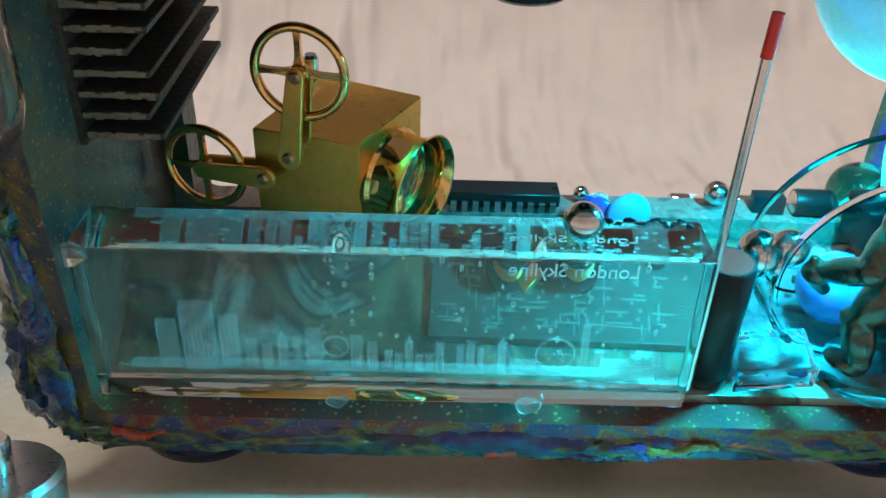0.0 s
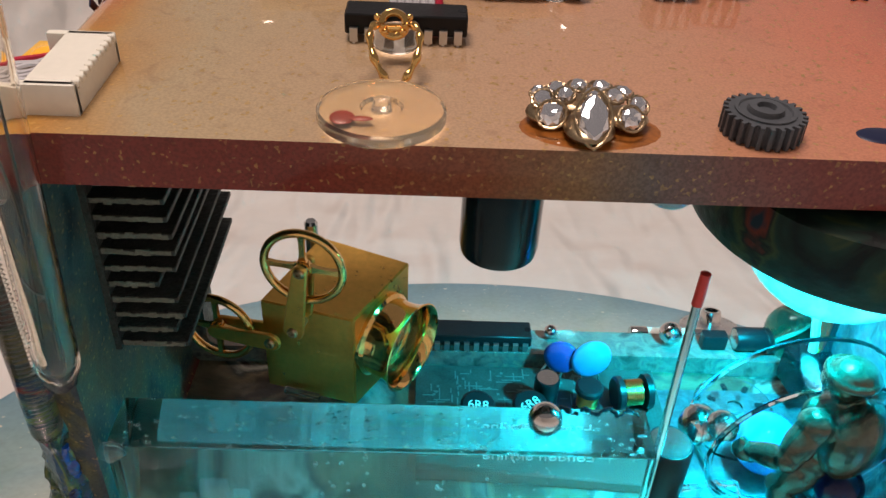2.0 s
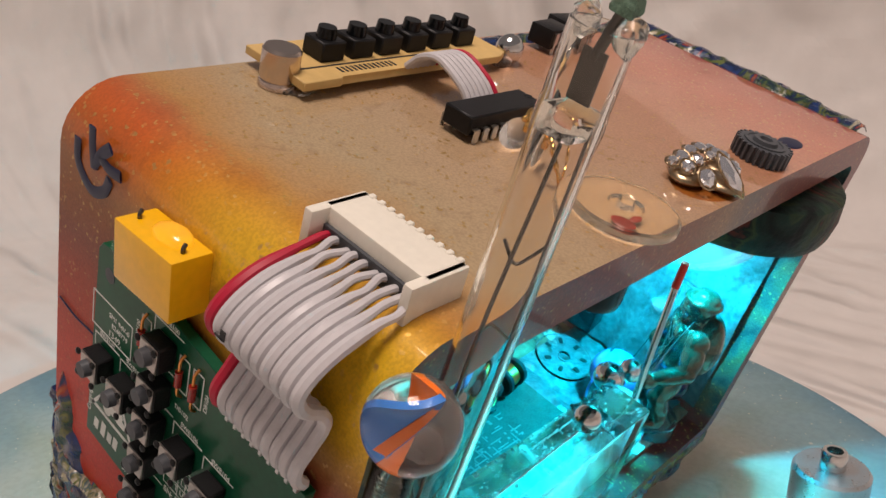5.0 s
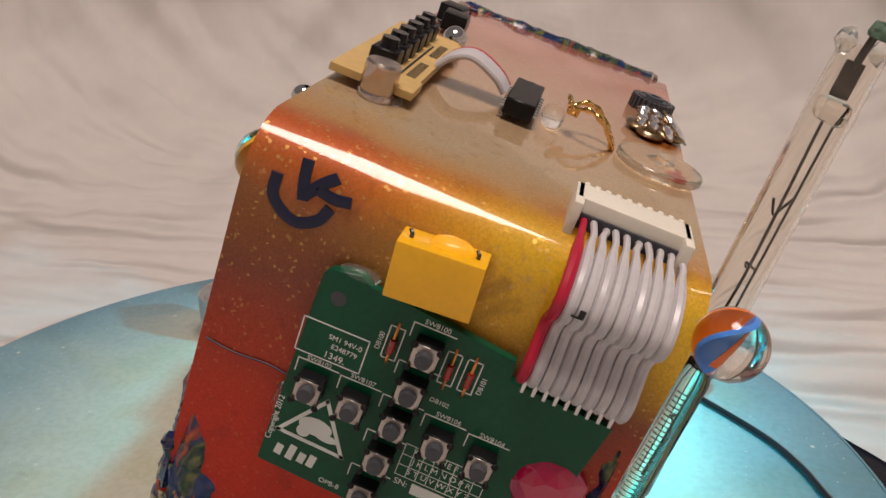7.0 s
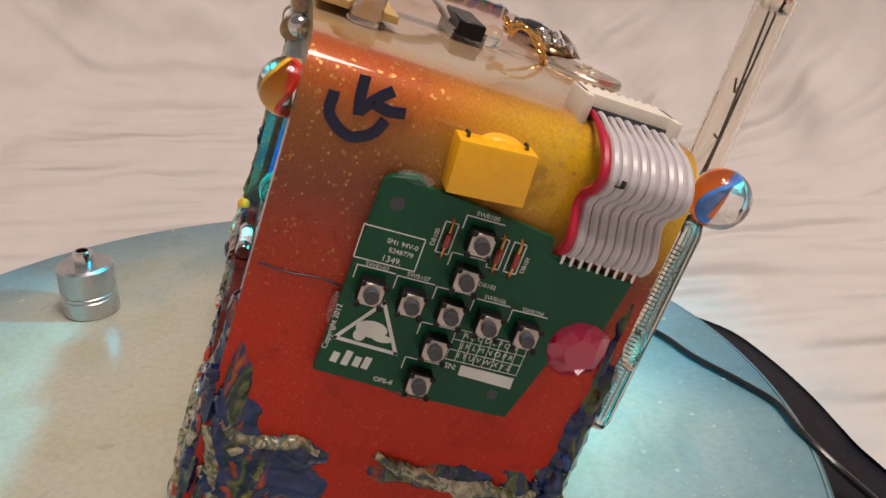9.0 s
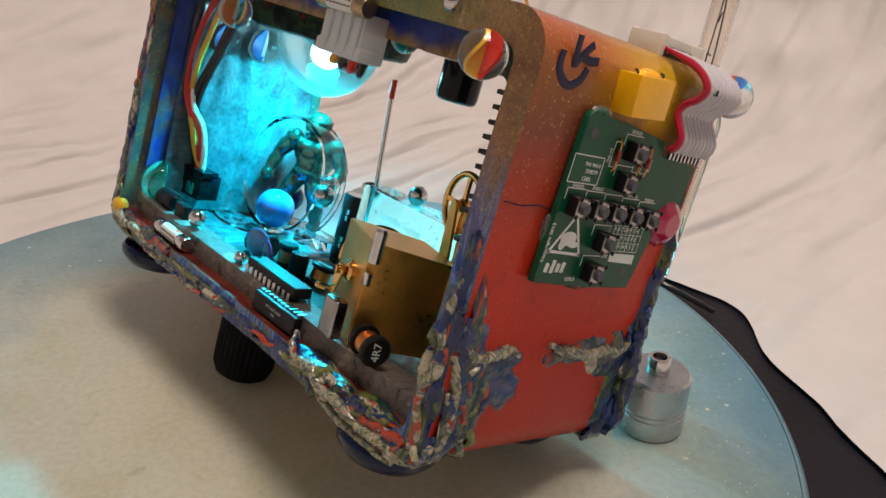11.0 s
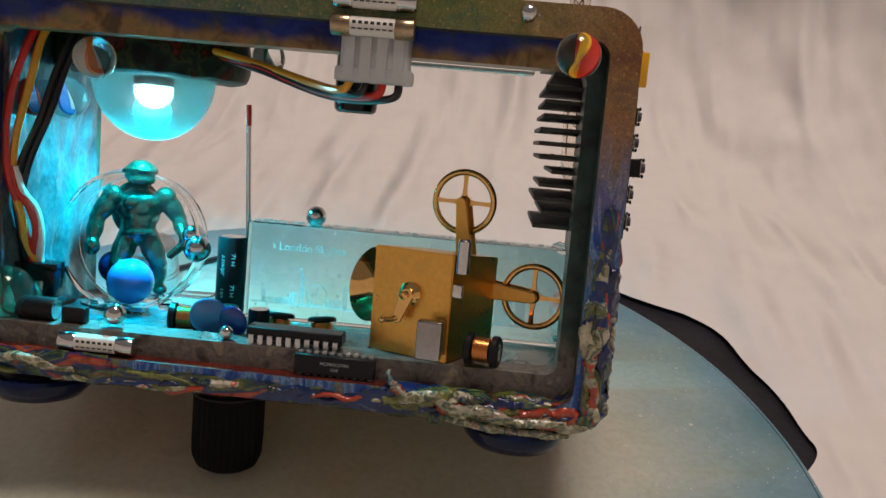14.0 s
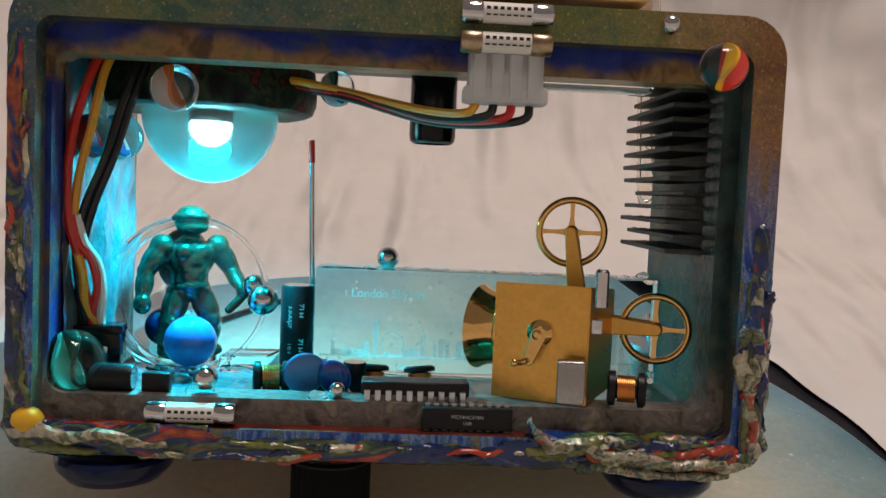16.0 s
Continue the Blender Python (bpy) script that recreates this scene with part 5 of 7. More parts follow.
def drum_coil(at, turn, label, text=None, r=4.4, h=8.0, group="drum coils"):
    """A ferrite drum wound with copper; axis local z, base at 0."""
    c = thing("drum_coil", label, "inductor", at, turn, group=group)
    bm = bmesh.new()
    lathe(bm, [(0, 0), (r * 0.85, 0), (r, 0.4), (r, h * 0.2), (r * 0.55, h * 0.24), (r * 0.55, h * 0.76), (r, h * 0.8), (r, h - 0.5), (r * 0.86, h), (0, h)], 32)
    part("ferrite_drum", bm, "black_plastic", c)
    bm = bmesh.new()
    turns, steps = 9, 20
    tube(bm, [(r * 0.72 * math.cos(2 * math.pi * k / steps), r * 0.72 * math.sin(2 * math.pi * k / steps), h * (0.27 + 0.46 * k / (turns * steps))) for k in range(turns * steps + 1)], h * 0.028, 6, 1)
    part("winding", bm, "copper", c)
    if text:
        words("value_mark", text, r * 0.75, "silk", c, Matrix.Translation((0, 0, h + 0.02)), depth=0.03)
    return c


def electrolytic(at, turn, r, h, label, marks=True, group="electrolytic capacitors", name="electrolytic_capacitor"):
    c = thing(name, label, "capacitor", at, turn, group=group)
    bm = bmesh.new()
    lathe(bm, [(0, 0), (r * 0.9, 0), (r, 0.5), (r, 1.6), (r * 0.94, 2.0), (r, 2.5), (r, h - 0.6), (r * 0.93, h), (r * 0.86, h), (r * 0.86, h - 0.15), (0, h - 0.15)], 36)
    part("sleeve", bm, "black_plastic", c)
    bm = bmesh.new()
    lathe(bm, [(0, h + 0.02), (r * 0.85, h + 0.02), (r * 0.85, h - 0.1), (0, h - 0.1)], 32)
    for a in (0, 60, 120):
        block(bm, (0, 0, h), (r * 1.4, 0.25, 0.06), turn=(0, 0, a))
    part("can_top", bm, "foil", c)
    return c


def build_board_and_chips():
    b = thing("main_board", "dull teal circuit board with fine printed tracks on the deck", "circuit board", (9, 5, 9.4))
    bm = bmesh.new()
    block(bm, (0, 0, 0.8), (62, 32, 1.4), 0.15, seg=1)
    part("board", bm, "pcb_dim", b)
    rnd = random.Random(9)
    bm = bmesh.new()
    for k in range(150):
        x, y = rnd.uniform(-28, 14), rnd.uniform(-14, 14)
        if rnd.random() < 0.5:
            block(bm, (x, y, 1.52), (rnd.uniform(1.0, 5), 0.35, 0.06))
        else:
            block(bm, (x, y, 1.52), (0.35, rnd.uniform(1.0, 4), 0.06))
    for k in range(60):
        block(bm, (rnd.uniform(-28, 16), rnd.uniform(-14, 14), 1.53), (0.7, 0.7, 0.08))
    ob = part("printed_track", bm, "track", b, smooth=False)
    tagged(ob, kind="stuff")
    bm = bmesh.new()
    block(bm, (-13.0, -4, 1.9), (4.2, 4.2, 0.8), 0.1, (0, 0, 45), 1)
    part("square_chip", bm, "copper", b)
    for k in range(5):
        bm = bmesh.new()
        block(bm, (-1.5, -3 + k * 2.4, 1.9), (2.2, 1.2, 0.8), 0.1, seg=1)
        part("resistor_chip", bm, "black_plastic", b)
    dip_chip("logic_chip", 10, (-5.2, 26.2, 15.2), (0, 0, 0), "black twenty-pin chip standing on the inner ledge", "chips")
    c = dip_chip("logic_chip", 10, (-17.6, 31.3, 12.2), (90, 0, 180), "black twenty-pin chip glued upright against the ledge", "chips", words_on=(("MC74HC374N", 0.6, 1.5), ("1248", -1.2, 1.3)))
    c.matrix_world = c.matrix_world @ Matrix.Scale(0.82, 4)
    drum_coil((-7.6, 2.6, 10.8), (14, 6, 0), "black drum coil with copper winding marked 6R8", "6R8", 4.3, 7.0)
    drum_coil((5.8, 3.0, 10.8), (10, -8, 30), "black drum coil with copper winding marked 6R8", "6R8", 4.3, 7.2)
    drum_coil((20.4, 6.5, 10.8), (0, 0, 0), "black drum coil standing on the circuit board", None, 3.4, 8.6)
    drum_coil((36.6, 9.5, 15.0), (0, -90, 8), "black drum coil lying on its side with copper winding", None, 4.3, 9.5)
    drum_coil((-51.5, 30.5, 20.0), (0, -90, -14), "black drum coil marked 4R7 lying on the ledge", "4R7", 4.2, 9.0)
    c = electrolytic((29.6, -25.2, 9.6), (0, 0, 0), 4.9, 26.2, "tall black electrolytic capacitor beside the crystal block")
    for k, (text, z, dx) in enumerate((("3300µF", 17, 1.3), ("16V", 7.6, 1.3), ("ZLH", 19, -1.6), ("ZLH", 8.6, -1.6))):
        words("printed_value", text, 2.3, "grey_print", c, on(B_FACE, dx, 4.86 - abs(dx) * 0.15, z, -90), depth=0.12)
    electrolytic((72.4, 26.5, 18.0), (0, -90, 0), 3.2, 10.5, "small black electrolytic capacitor lying on the ledge")
    electrolytic((10.3, 8.5, 10.8), (0, 0, 0), 3.1, 9.0, "small black electrolytic capacitor with a silver top")
    # blue disc capacitors
    for at, turn, r, mat, label in (((22.4, 17.0, 18.2), (82, 0, 12), 5.4, "pale_blue", "pale blue disc capacitor glued by the ledge"), ((15.0, 18.0, 17.6), (78, 20, -20), 4.6, "blue_gloss", "glossy dark blue disc capacitor glued by the ledge")):
        bm = bmesh.new()
        ball(bm, (0, 0, 0), r, 32, 14, (1, 1, 0.32))
        c = thing("disc_capacitor", label, "capacitor", at, turn, group="disc capacitors")
        part("coated_disc", bm, mat, c)
        bm = bmesh.new()
        for s in (-1, 1):
            tube(bm, [(s * 2.2, -r * 0.85, 0), (s * 2.4, -r - 1.2, 0.3), (s * 2.2, -r - 2.6, 0)], 0.35, 6, 4)
        part("lead", bm, "pin", c)
    bm = bmesh.new()
    block(bm, (0, 0, 0), (6.6, 3.6, 10.4), 0.6, seg=3)
    solo("crystal_can", bm, "can_steel", "polished steel component can standing on the ledge", "component", (-41.8, 33.6, 21.7), (0, 0, -8))
    bm = bmesh.new()
    block(bm, (0, 0, 0), (6.5, 3.2, 4.6), 0.4)
    solo("resistor_network", bm, "black_plastic", "small black component on the ledge", "component", (56.5, 26.6, 17.2))
    # fuses
    for at, turn, label in (((46.6, 33.8, 11.7), (0, 0, 0), "glass fuse with a printed paper band on the lower ledge"), ((-22, 39.2, 99.0), (0, 0, 0), "ceramic fuse with tarnished caps on the upper rim"), ((-22, 38.6, 105.6), (0, 0, 0), "glass fuse with nickel caps on the upper rim")):
        f = thing("glass_fuse", label, "fuse", at, turn, group="fuses")
        bm = bmesh.new()
        rod(bm, (-6, 0, 0), (6, 0, 0), 2.35, None, 24)
        part("tube_body", bm, "label", f)
        for s in (-1, 1):
            bm = bmesh.new()
            lathe(bm, [(0, 0), (2.3, 0), (2.6, 0.4), (2.6, 4.4), (2.4, 4.7), (0, 4.7)], 24, Matrix.Translation((s * 10.2, 0, 0)) @ Matrix.Rotation(radians(-90 * s), 4, "Y"))
            part("end_cap", bm, "antique" if at[2] > 96 and at[2] < 102 else "steel", f)
        bm = bmesh.new()
        for k in range(7):
            block(bm, (-4.6 + k * 1.5, 2.36, 0.7), (0.9, 0.06, 0.7))
            block(bm, (-4.6 + k * 1.5, 2.36, -0.8), (1.0, 0.06, 0.35))
        tagged(part("printed_bar", bm, "print", f), kind="stuff")

# ---------------------------------------------------------------- inside: lamp, figure, ring, marbles, wires


def build_lamp():
    l = thing("dome_lamp", "clear dome lamp glowing cyan under a dark mottled lid", "lamp", (54.4, -15, 84.4))
    bm = bmesh.new()
    lathe(bm, [(0, 1.2), (21, 1.0), (26.5, 0.2), (28.4, 1.0), (29.2, 3.4), (29.4, 8), (28.8, 12.8), (27.5, 13.4), (0, 13.4)], 64)
    for v in bm.verts:
        v.co += noise.noise_vector(v.co * 0.12) * 0.5
    part("lid", bm, "mottled", l)
    bm = bmesh.new()
    out = [(18.8 * math.cos(radians(a)), -20.0 * math.sin(radians(a))) for a in range(0, 91, 6)]
    inn = [(17.6 * math.cos(radians(a)), -18.8 * math.sin(radians(a))) for a in range(90, -1, -6)]
    lathe(bm, [(r if r > 1e-3 else 0, z + 0.9) for r, z in out + inn], 56)
    part("dome", bm, "hazy_dome", l).visible_shadow = False
    bm = bmesh.new()
    rod(bm, (0, 0, 0.6), (0, 0, -1.6), 4.2, 4.2, 28)
    part("led_holder", bm, "black_plastic", l)
    bm = bmesh.new()
    # the diode is built as a wide glowing bulb, standing in for its glare
    lathe(bm, [(0, -1.6), (4.0, -1.6)] + [(4.0 * math.cos(radians(a)), -2.4 - 4.0 * math.sin(radians(a))) for a in range(0, 90, 10)] + [(0, -6.4)], 28)
    part("led", bm, "led", l, "lit cyan light-emitting diode")


def build_figurine():
    """A small stocky toy figure on its feet, one plain mesh of rounded limbs."""
    bm = bmesh.new()

    def limb(a, b, ra, rb):
        tube(bm, [a, ((a[0] + b[0]) / 2, (a[1] + b[1]) / 2, (a[2] + b[2]) / 2), b], lambda t: ra + (rb - ra) * t + 0.25 * ra * math.sin(math.pi * t), 14, 4)
        ball(bm, a, ra * 1.12, 14, 9)
        ball(bm, b, rb * 1.12, 14, 9)

    for x, y, z, r, s in ((0, 0, 29, 6.6, (1.12, 0.85, 1.0)), (0, 0, 23.4, 5.4, (1.05, 0.82, 1.0)), (0, 0, 19.6, 4.8, (1.15, 0.85, 0.75)), (0, -4.8, 28, 8.0, (1.02, 0.6, 1.22)), (0, 0.4, 36.2, 2.8, (1, 1, 1)),
                          (0, 0.6, 40.2, 4.8, (1.12, 0.95, 0.86)), (0, 3.2, 38.4, 3.4, (1.25, 0.75, 0.62)), (0, 0.2, 42.2, 4.2, (1.0, 0.95, 0.6)), (0, 4.0, 24.0, 3.6, (1.0, 0.4, 1.1))):
        ball(bm, (x, y, z), r, 24, 14, s)
    for s in (-1, 1):
        ball(bm, (s * 2.9, 4.2, 31), 3.0, 14, 9, (1.0, 0.5, 0.85))
        ball(bm, (s * 2.0, 4.4, 26), 1.7, 14, 9, (1.0, 0.5, 0.9))
        ball(bm, (s * 8.4, 0, 32.6), 3.6, 16, 10)
        limb((s * 8.8, 0, 32), (s * 13.0, 0.4, 25.4), 2.8, 2.4)
        limb((s * 3.2, 0, 18.6), (s * 6.4, 2.0, 10.6), 3.4, 2.6)
        limb((s * 6.4, 2.0, 10.2), (s * 6.8, -0.4, 3.0), 2.7, 2.1)
        ball(bm, (s * 6.4, 3.4, 10.6), 2.4, 14, 9)
        ball(bm, (s * 7.2, 1.8, 1.6), 2.8, 14, 9, (0.9, 1.5, 0.65))
    limb((13.0, 0.4, 25), (14.6, 2.6, 18.4), 2.3, 1.9)
    ball(bm, (14.8, 3.2, 16.4), 2.6, 14, 9, (1, 1.1, 1.2))
    limb((-13.0, 0.4, 25), (-13.0, 8.0, 20.6), 2.3, 1.7)
    ball(bm, (-13.2, 9.2, 19.6), 2.3, 14, 9, (1.0, 1.2, 1.0))
    limb((-8.6, 9.4, 14.4), (-13.2, 9.6, 18.6), 1.2, 1.2)
    limb((-13.2, 9.4, 18.6), (-13.6, 10.0, 22.0), 0.9, 0.9)
    ring(bm, (0, 0.6, 41.2), 4.9, 0.6, None, 28, 8, (1, 1.6))
    ring(bm, (0, 0, 21.0), 5.4, 0.7, None, 28, 8, (1, 1.4))
    skin(bm, 0.42)
    solo("toy_figurine", bm, "toy", "small stocky dark green metallic toy figure behind a blue ball", "figurine", (61.6, -24.6, 13.6), (0, 0, 34))
    b2 = bmesh.new()
    rod(b2, (0, 0, 0), (0, 0, 4.0), 9, 8.4, 28)
    solo("figure_stand", b2, "plastic_clear", "clear round stand under the toy figure", "stand", (61.6, -24.4, 9.6))


def build_ring_and_marbles():
    c = thing("clear_cup", "shallow clear plastic cup standing on its rim round the toy figure", "cup", (59.6, -17.2, 9.6), (0, 0, 0))
    bm = bmesh.new()
    m = Matrix.Scale(0.93, 4) @ Matrix.Translation((0, 0, 24.9)) @ Matrix.Rotation(radians(4), 4, "Z") @ Matrix.Rotation(radians(97), 4, "X")
    lathe(bm, [(23.0, -6.2), (24.2, -6.0), (24.2, 0), (23.4, 6.0), (23.8, 6.6), (23.0, 6.8), (22.4, 6.4), (23.0, 0), (22.8, -5.4)], 72, m)
    part("wall", bm, "thin_plastic", c).visible_shadow = False
    bm = bmesh.new()
    lathe(bm, [(0, 6.0), (21.5, 6.0), (21.5, 5.5), (0, 5.5)], 64, m)
    part("bottom", bm, "thin_plastic", c).visible_shadow = False
    bm = bmesh.new()
    ball(bm, (0, 0, 0), 7.3, 40, 24)
    solo("blue_glass_ball", bm, "blue_ball", "milky blue glass ball in the clear cup", "ball", (57.7, -10.9, 20.2))

    def marble(at, r, vanes, label, tint="glass", turn=(20, 30, 10), reach=0.74):
        t = thing("glass_marble", label, "marble", at, turn, group="glass marbles")
        b = bmesh.new()
        ball(b, (0, 0, 0), r, 40, 24)
        part("glass_ball", b, tint, t)
        for k, mat in enumerate(vanes):
            b = bmesh.new()
            n = 14
            rows = []
            for i in range(n + 1):
                z = r * 0.86 * (2 * i / n - 1)
                half = math.sqrt(max(0.02, (r * 0.88) ** 2 - z * z)) * reach
                a = 1.1 * z / r + k * math.pi / len(vanes)
                rows.append([b.verts.new((math.cos(a) * half * s - math.sin(a) * 0.45 * o, math.sin(a) * half * s + math.cos(a) * 0.45 * o, z)) for o in (-1, 1) for s in (-0.15 if len(vanes) > 1 else -1, 0.3, 1)])
            for p0, p1 in zip(rows, rows[1:]):
                for i, j in ((0, 1), (1, 2), (2, 5), (5, 4), (4, 3), (3, 0)):
                    b.faces.new((p0[i], p0[j], p1[j], p1[i]))
            for row in (rows[0], rows[-1]):
                b.faces.new([row[i] for i in (0, 1, 2, 5, 4, 3)])
            part("coloured_vane", b, mat, t)
        return t

    marble((-87.6, -41.3, 103.5), 5.7, ("orange_vane", "blue_vane"), "clear glass marble with orange and blue twist on the frame corner", turn=(25, 0, 40))
    marble((-72.2, 38.0, 96.4), 5.5, ("yellow_vane", "red_vane"), "clear glass marble with yellow and red twist in the corner", turn=(0, 10, 95))
    marble((76.6, 26, 21.4), 7.4, ("bottle_green", "green_vane", "bottle_green"), "greenish glass marble with dark swirls on the ledge", "green_glass", reach=0.8)
    marble((54.5, 24.5, 87.0), 5.6, ("white_vane", "orange_vane"), "pale glass marble under the upper rim")
    marble((19.6, -19, 93.8), 5.2, ("white_vane", "green_vane"), "clear glass marble with pale green twist by the dark lid")
    marble((77.0, 12.6, 75.6), 5.6, ("red_vane", "blue_vane"), "clear glass marble with a red twist on the end wall")
    marble((75.6, -2.2, 76.2), 6.2, ("white_vane", "blue_vane"), "clear glass marble with a pale twist on the end wall")
    marble((68.5, -24, 22.0), 5.6, ("blue_vane",), "dark blue glass marble in the clear cup", "cobalt")
    # gold bead in the lower corner
    bm = bmesh.new()
    ball(bm, (0, 0, 0), 3.2, 24, 14, (1.2, 0.8, 0.95))
    solo("yellow_bead", bm, "yellow_vane", "yellow glass bead pressed in the paint of the lower corner", "bead", (82.6, 36.5, 9.8))
    # pierced pale disc and clear wedge near the lamp
    bm = bmesh.new()
    lathe(bm, [(2, 0), (9, 0), (9.4, 0.5), (9, 1.0), (2, 1.0), (2, 0)], 40)
    solo("pierced_disc", bm, "plastic_clear", "clear pierced plastic disc lying by the beads", "disc", (56, 5, 14.5), (8, -6, 0))
    bm = bmesh.new()
    for k in range(7):
        a = k * 0.9
        block(bm, (6 * math.cos(a), 6 * math.sin(a), 1.2), (2.2, 1.4, 0.5), 0.2, (0, 0, 50 * k), 1)
    solo("dark_chips", bm, "black_plastic", "small dark chips lying on the pierced disc", "chips", (56, 5, 14.6), (8, -6, 0), kind="stuff")
    bm = bmesh.new()
    prism(bm, [(0, 0), (16, 2), (17, 14), (3, 12)], 0, 5)
    bmesh.ops.bevel(bm, geom=bm.edges[:], offset=0.4, segments=1, affect="EDGES")
    solo("clear_wedge", bm, "plastic_clear", "clear plastic wedge on the deck beside the capacitor", "wedge", (34, -31, 10.2), (0, 0, 0))


def build_wires():
    w = thing("wire_plug", "milky four-way nylon plug with yellow, red and black wires", "plug", (-22.6, 34.2, 91.2))
    bm = bmesh.new()
    block(bm, (0, 0, 0.6), (16.8, 8.4, 11.8), 0.6)
    block(bm, (0, 1.2, -3.6), (19.2, 7.0, 3.6), 0.8)
    for k in range(4):
        block(bm, (-6.1 + k * 4.1, 4.4, 0.4), (2.9, 1.2, 10), 0.4)
    part("plug_body", bm, "nylon", w)
    for k, (mat, sag) in enumerate((("yellow_wire", 4), ("black_wire", 6.2), ("red", 6.8), ("black_wire", 8.0))):
        bm = bmesh.new()
        x0 = 6.0 - k * 4.1
        tube(bm, [(x0, -0.5, -4.5), (x0 + 2.5, -1.5, -6 - sag * 0.35), (18 + (x0 - 6) * 0.3, -14 - k * 0.6, -3.2 - sag * 0.7), (36, -26, -1.5 - k * 0.5), (50, -32 - k, 1.5 - k * 0.4), (56, -36 - k, 2.5), (52, -38, 5)], 1.05, 8, 8)
        part("wire", bm, mat, w)
    b = thing("wire_bundle", "bundle of red, yellow and black wires along the end wall", "wires", (0, 0, 0))
    runs = (("red", [(73.5, 17, 96), (75.5, 19.5, 90.5), (78.4, 22, 78), (79.6, 23, 65), (79.4, 22, 54), (78.2, 19, 46), (77.6, 15, 36), (76.5, 13, 27)]),
            ("yellow_wire", [(71.5, 16, 96), (73.2, 18, 90), (75.2, 20, 77), (77.8, 21, 64), (79.0, 20, 51), (77.4, 18, 42), (77.8, 15, 34), (75.5, 12.5, 27)]),
            ("black_wire", [(66, 13, 95), (69.4, 16, 83), (72.4, 18, 70), (76.6, 19.5, 58), (78.6, 19, 48), (78.8, 16, 38), (77.6, 13, 27)]),
            ("black_wire", [(64, 12, 95), (67.6, 14.5, 84), (70.6, 17, 71), (75.0, 18.5, 58), (77.6, 18, 47), (79.2, 15, 36), (78.6, 13, 27)]),
            ("label", [(78.2, 20.5, 56), (76.6, 19, 49), (74.4, 16, 44), (73.8, 14, 37), (74.6, 12.6, 30), (74.4, 12, 26)]),
            ("red", [(79.0, 21, 56), (78.0, 20, 49.5), (75.4, 18, 45), (74.8, 15, 38), (76.6, 13.5, 31), (75.4, 12.5, 26)]))
    for mat, pts in runs:
        bm = bmesh.new()
        tube(bm, pts, 1.1, 8, 8)
        part("wire", bm, mat, b)
    s = thing("pin_socket", "black plastic socket that takes the wires at the end wall", "socket", (75, 11.5, 22), (0, 0, 8))
    bm = bmesh.new()
    block(bm, (0, 0, 0), (11, 9, 9), 0.6)
    block(bm, (0, 1, 5.2), (12.2, 7, 2.2), 0.5)
    part("socket_body", bm, "black_gloss", s)
    bm = bmesh.new()
    block(bm, (-0.5, 4.8, -1.0), (4.2, 0.6, 4.4), 0.2)
    part("steel_clip", bm, "steel", s)
    # black barrel under the top
    t = thing("black_barrel", "glossy black tall capacitor hanging under the top of the frame", "capacitor", (-8.6, -21.2, 100.8))
    bm = bmesh.new()
    lathe(bm, [(6.2, 0), (6.8, 0), (6.8, -19.2), (6.5, -20.8), (5.6, -21.5), (5.2, -21.5), (5.2, 0)], 48)
    part("barrel", bm, "black_gloss", t)
    bm = bmesh.new()
    lathe(bm, [(0, -20.8), (5.2, -20.8), (5.2, -19.6), (0, -19.6)], 40)
    part("end_cap", bm, "black_plastic", t)
    # mirror strip beside it
    bm = bmesh.new()
    block(bm, (0, 0, 0), (34, 7, 3.0), 0.9)
    solo("clear_strip", bm, "plastic_clear", "clear plastic strip under the top of the frame", "strip", (-45.8, 13.4, 94.0))


def build_heat_sink():
    h = thing("heat_sink", "dusty black finned heat sink on the end wall", "heat sink", (-80.4, 2.5, 52.2))
    bm = bmesh.new()
    block(bm, (0.4, 0, 22.6), (2.6, 43, 47), 0.3)
    part("base_plate", bm, "sink", h)
    rnd = random.Random(3)
    for k in range(13):
        L = rnd.choice((13.2, 13.2, 12.6, 11.4, 13.6, 9.6))
        bm = bmesh.new()
        block(bm, (1.4 + L / 2, 0, 0.9 + k * 3.62), (L, 42.6, 1.15), 0.15, seg=1)
        fin = part("fin", bm, "sink", h)
        bm = bmesh.new()
        n = 10
        for j in range(n):
            block(bm, (2.2 + (L - 1.6) * (j + 0.5) / n, -21.35, 0.9 + k * 3.62 + rnd.uniform(-0.1, 0.25)), ((L - 1.4) / n * 1.15, rnd.uniform(0.15, 0.5), rnd.uniform(0.6, 1.25)), 0.0)
        part("dusty_edge", bm, "dust", fin)


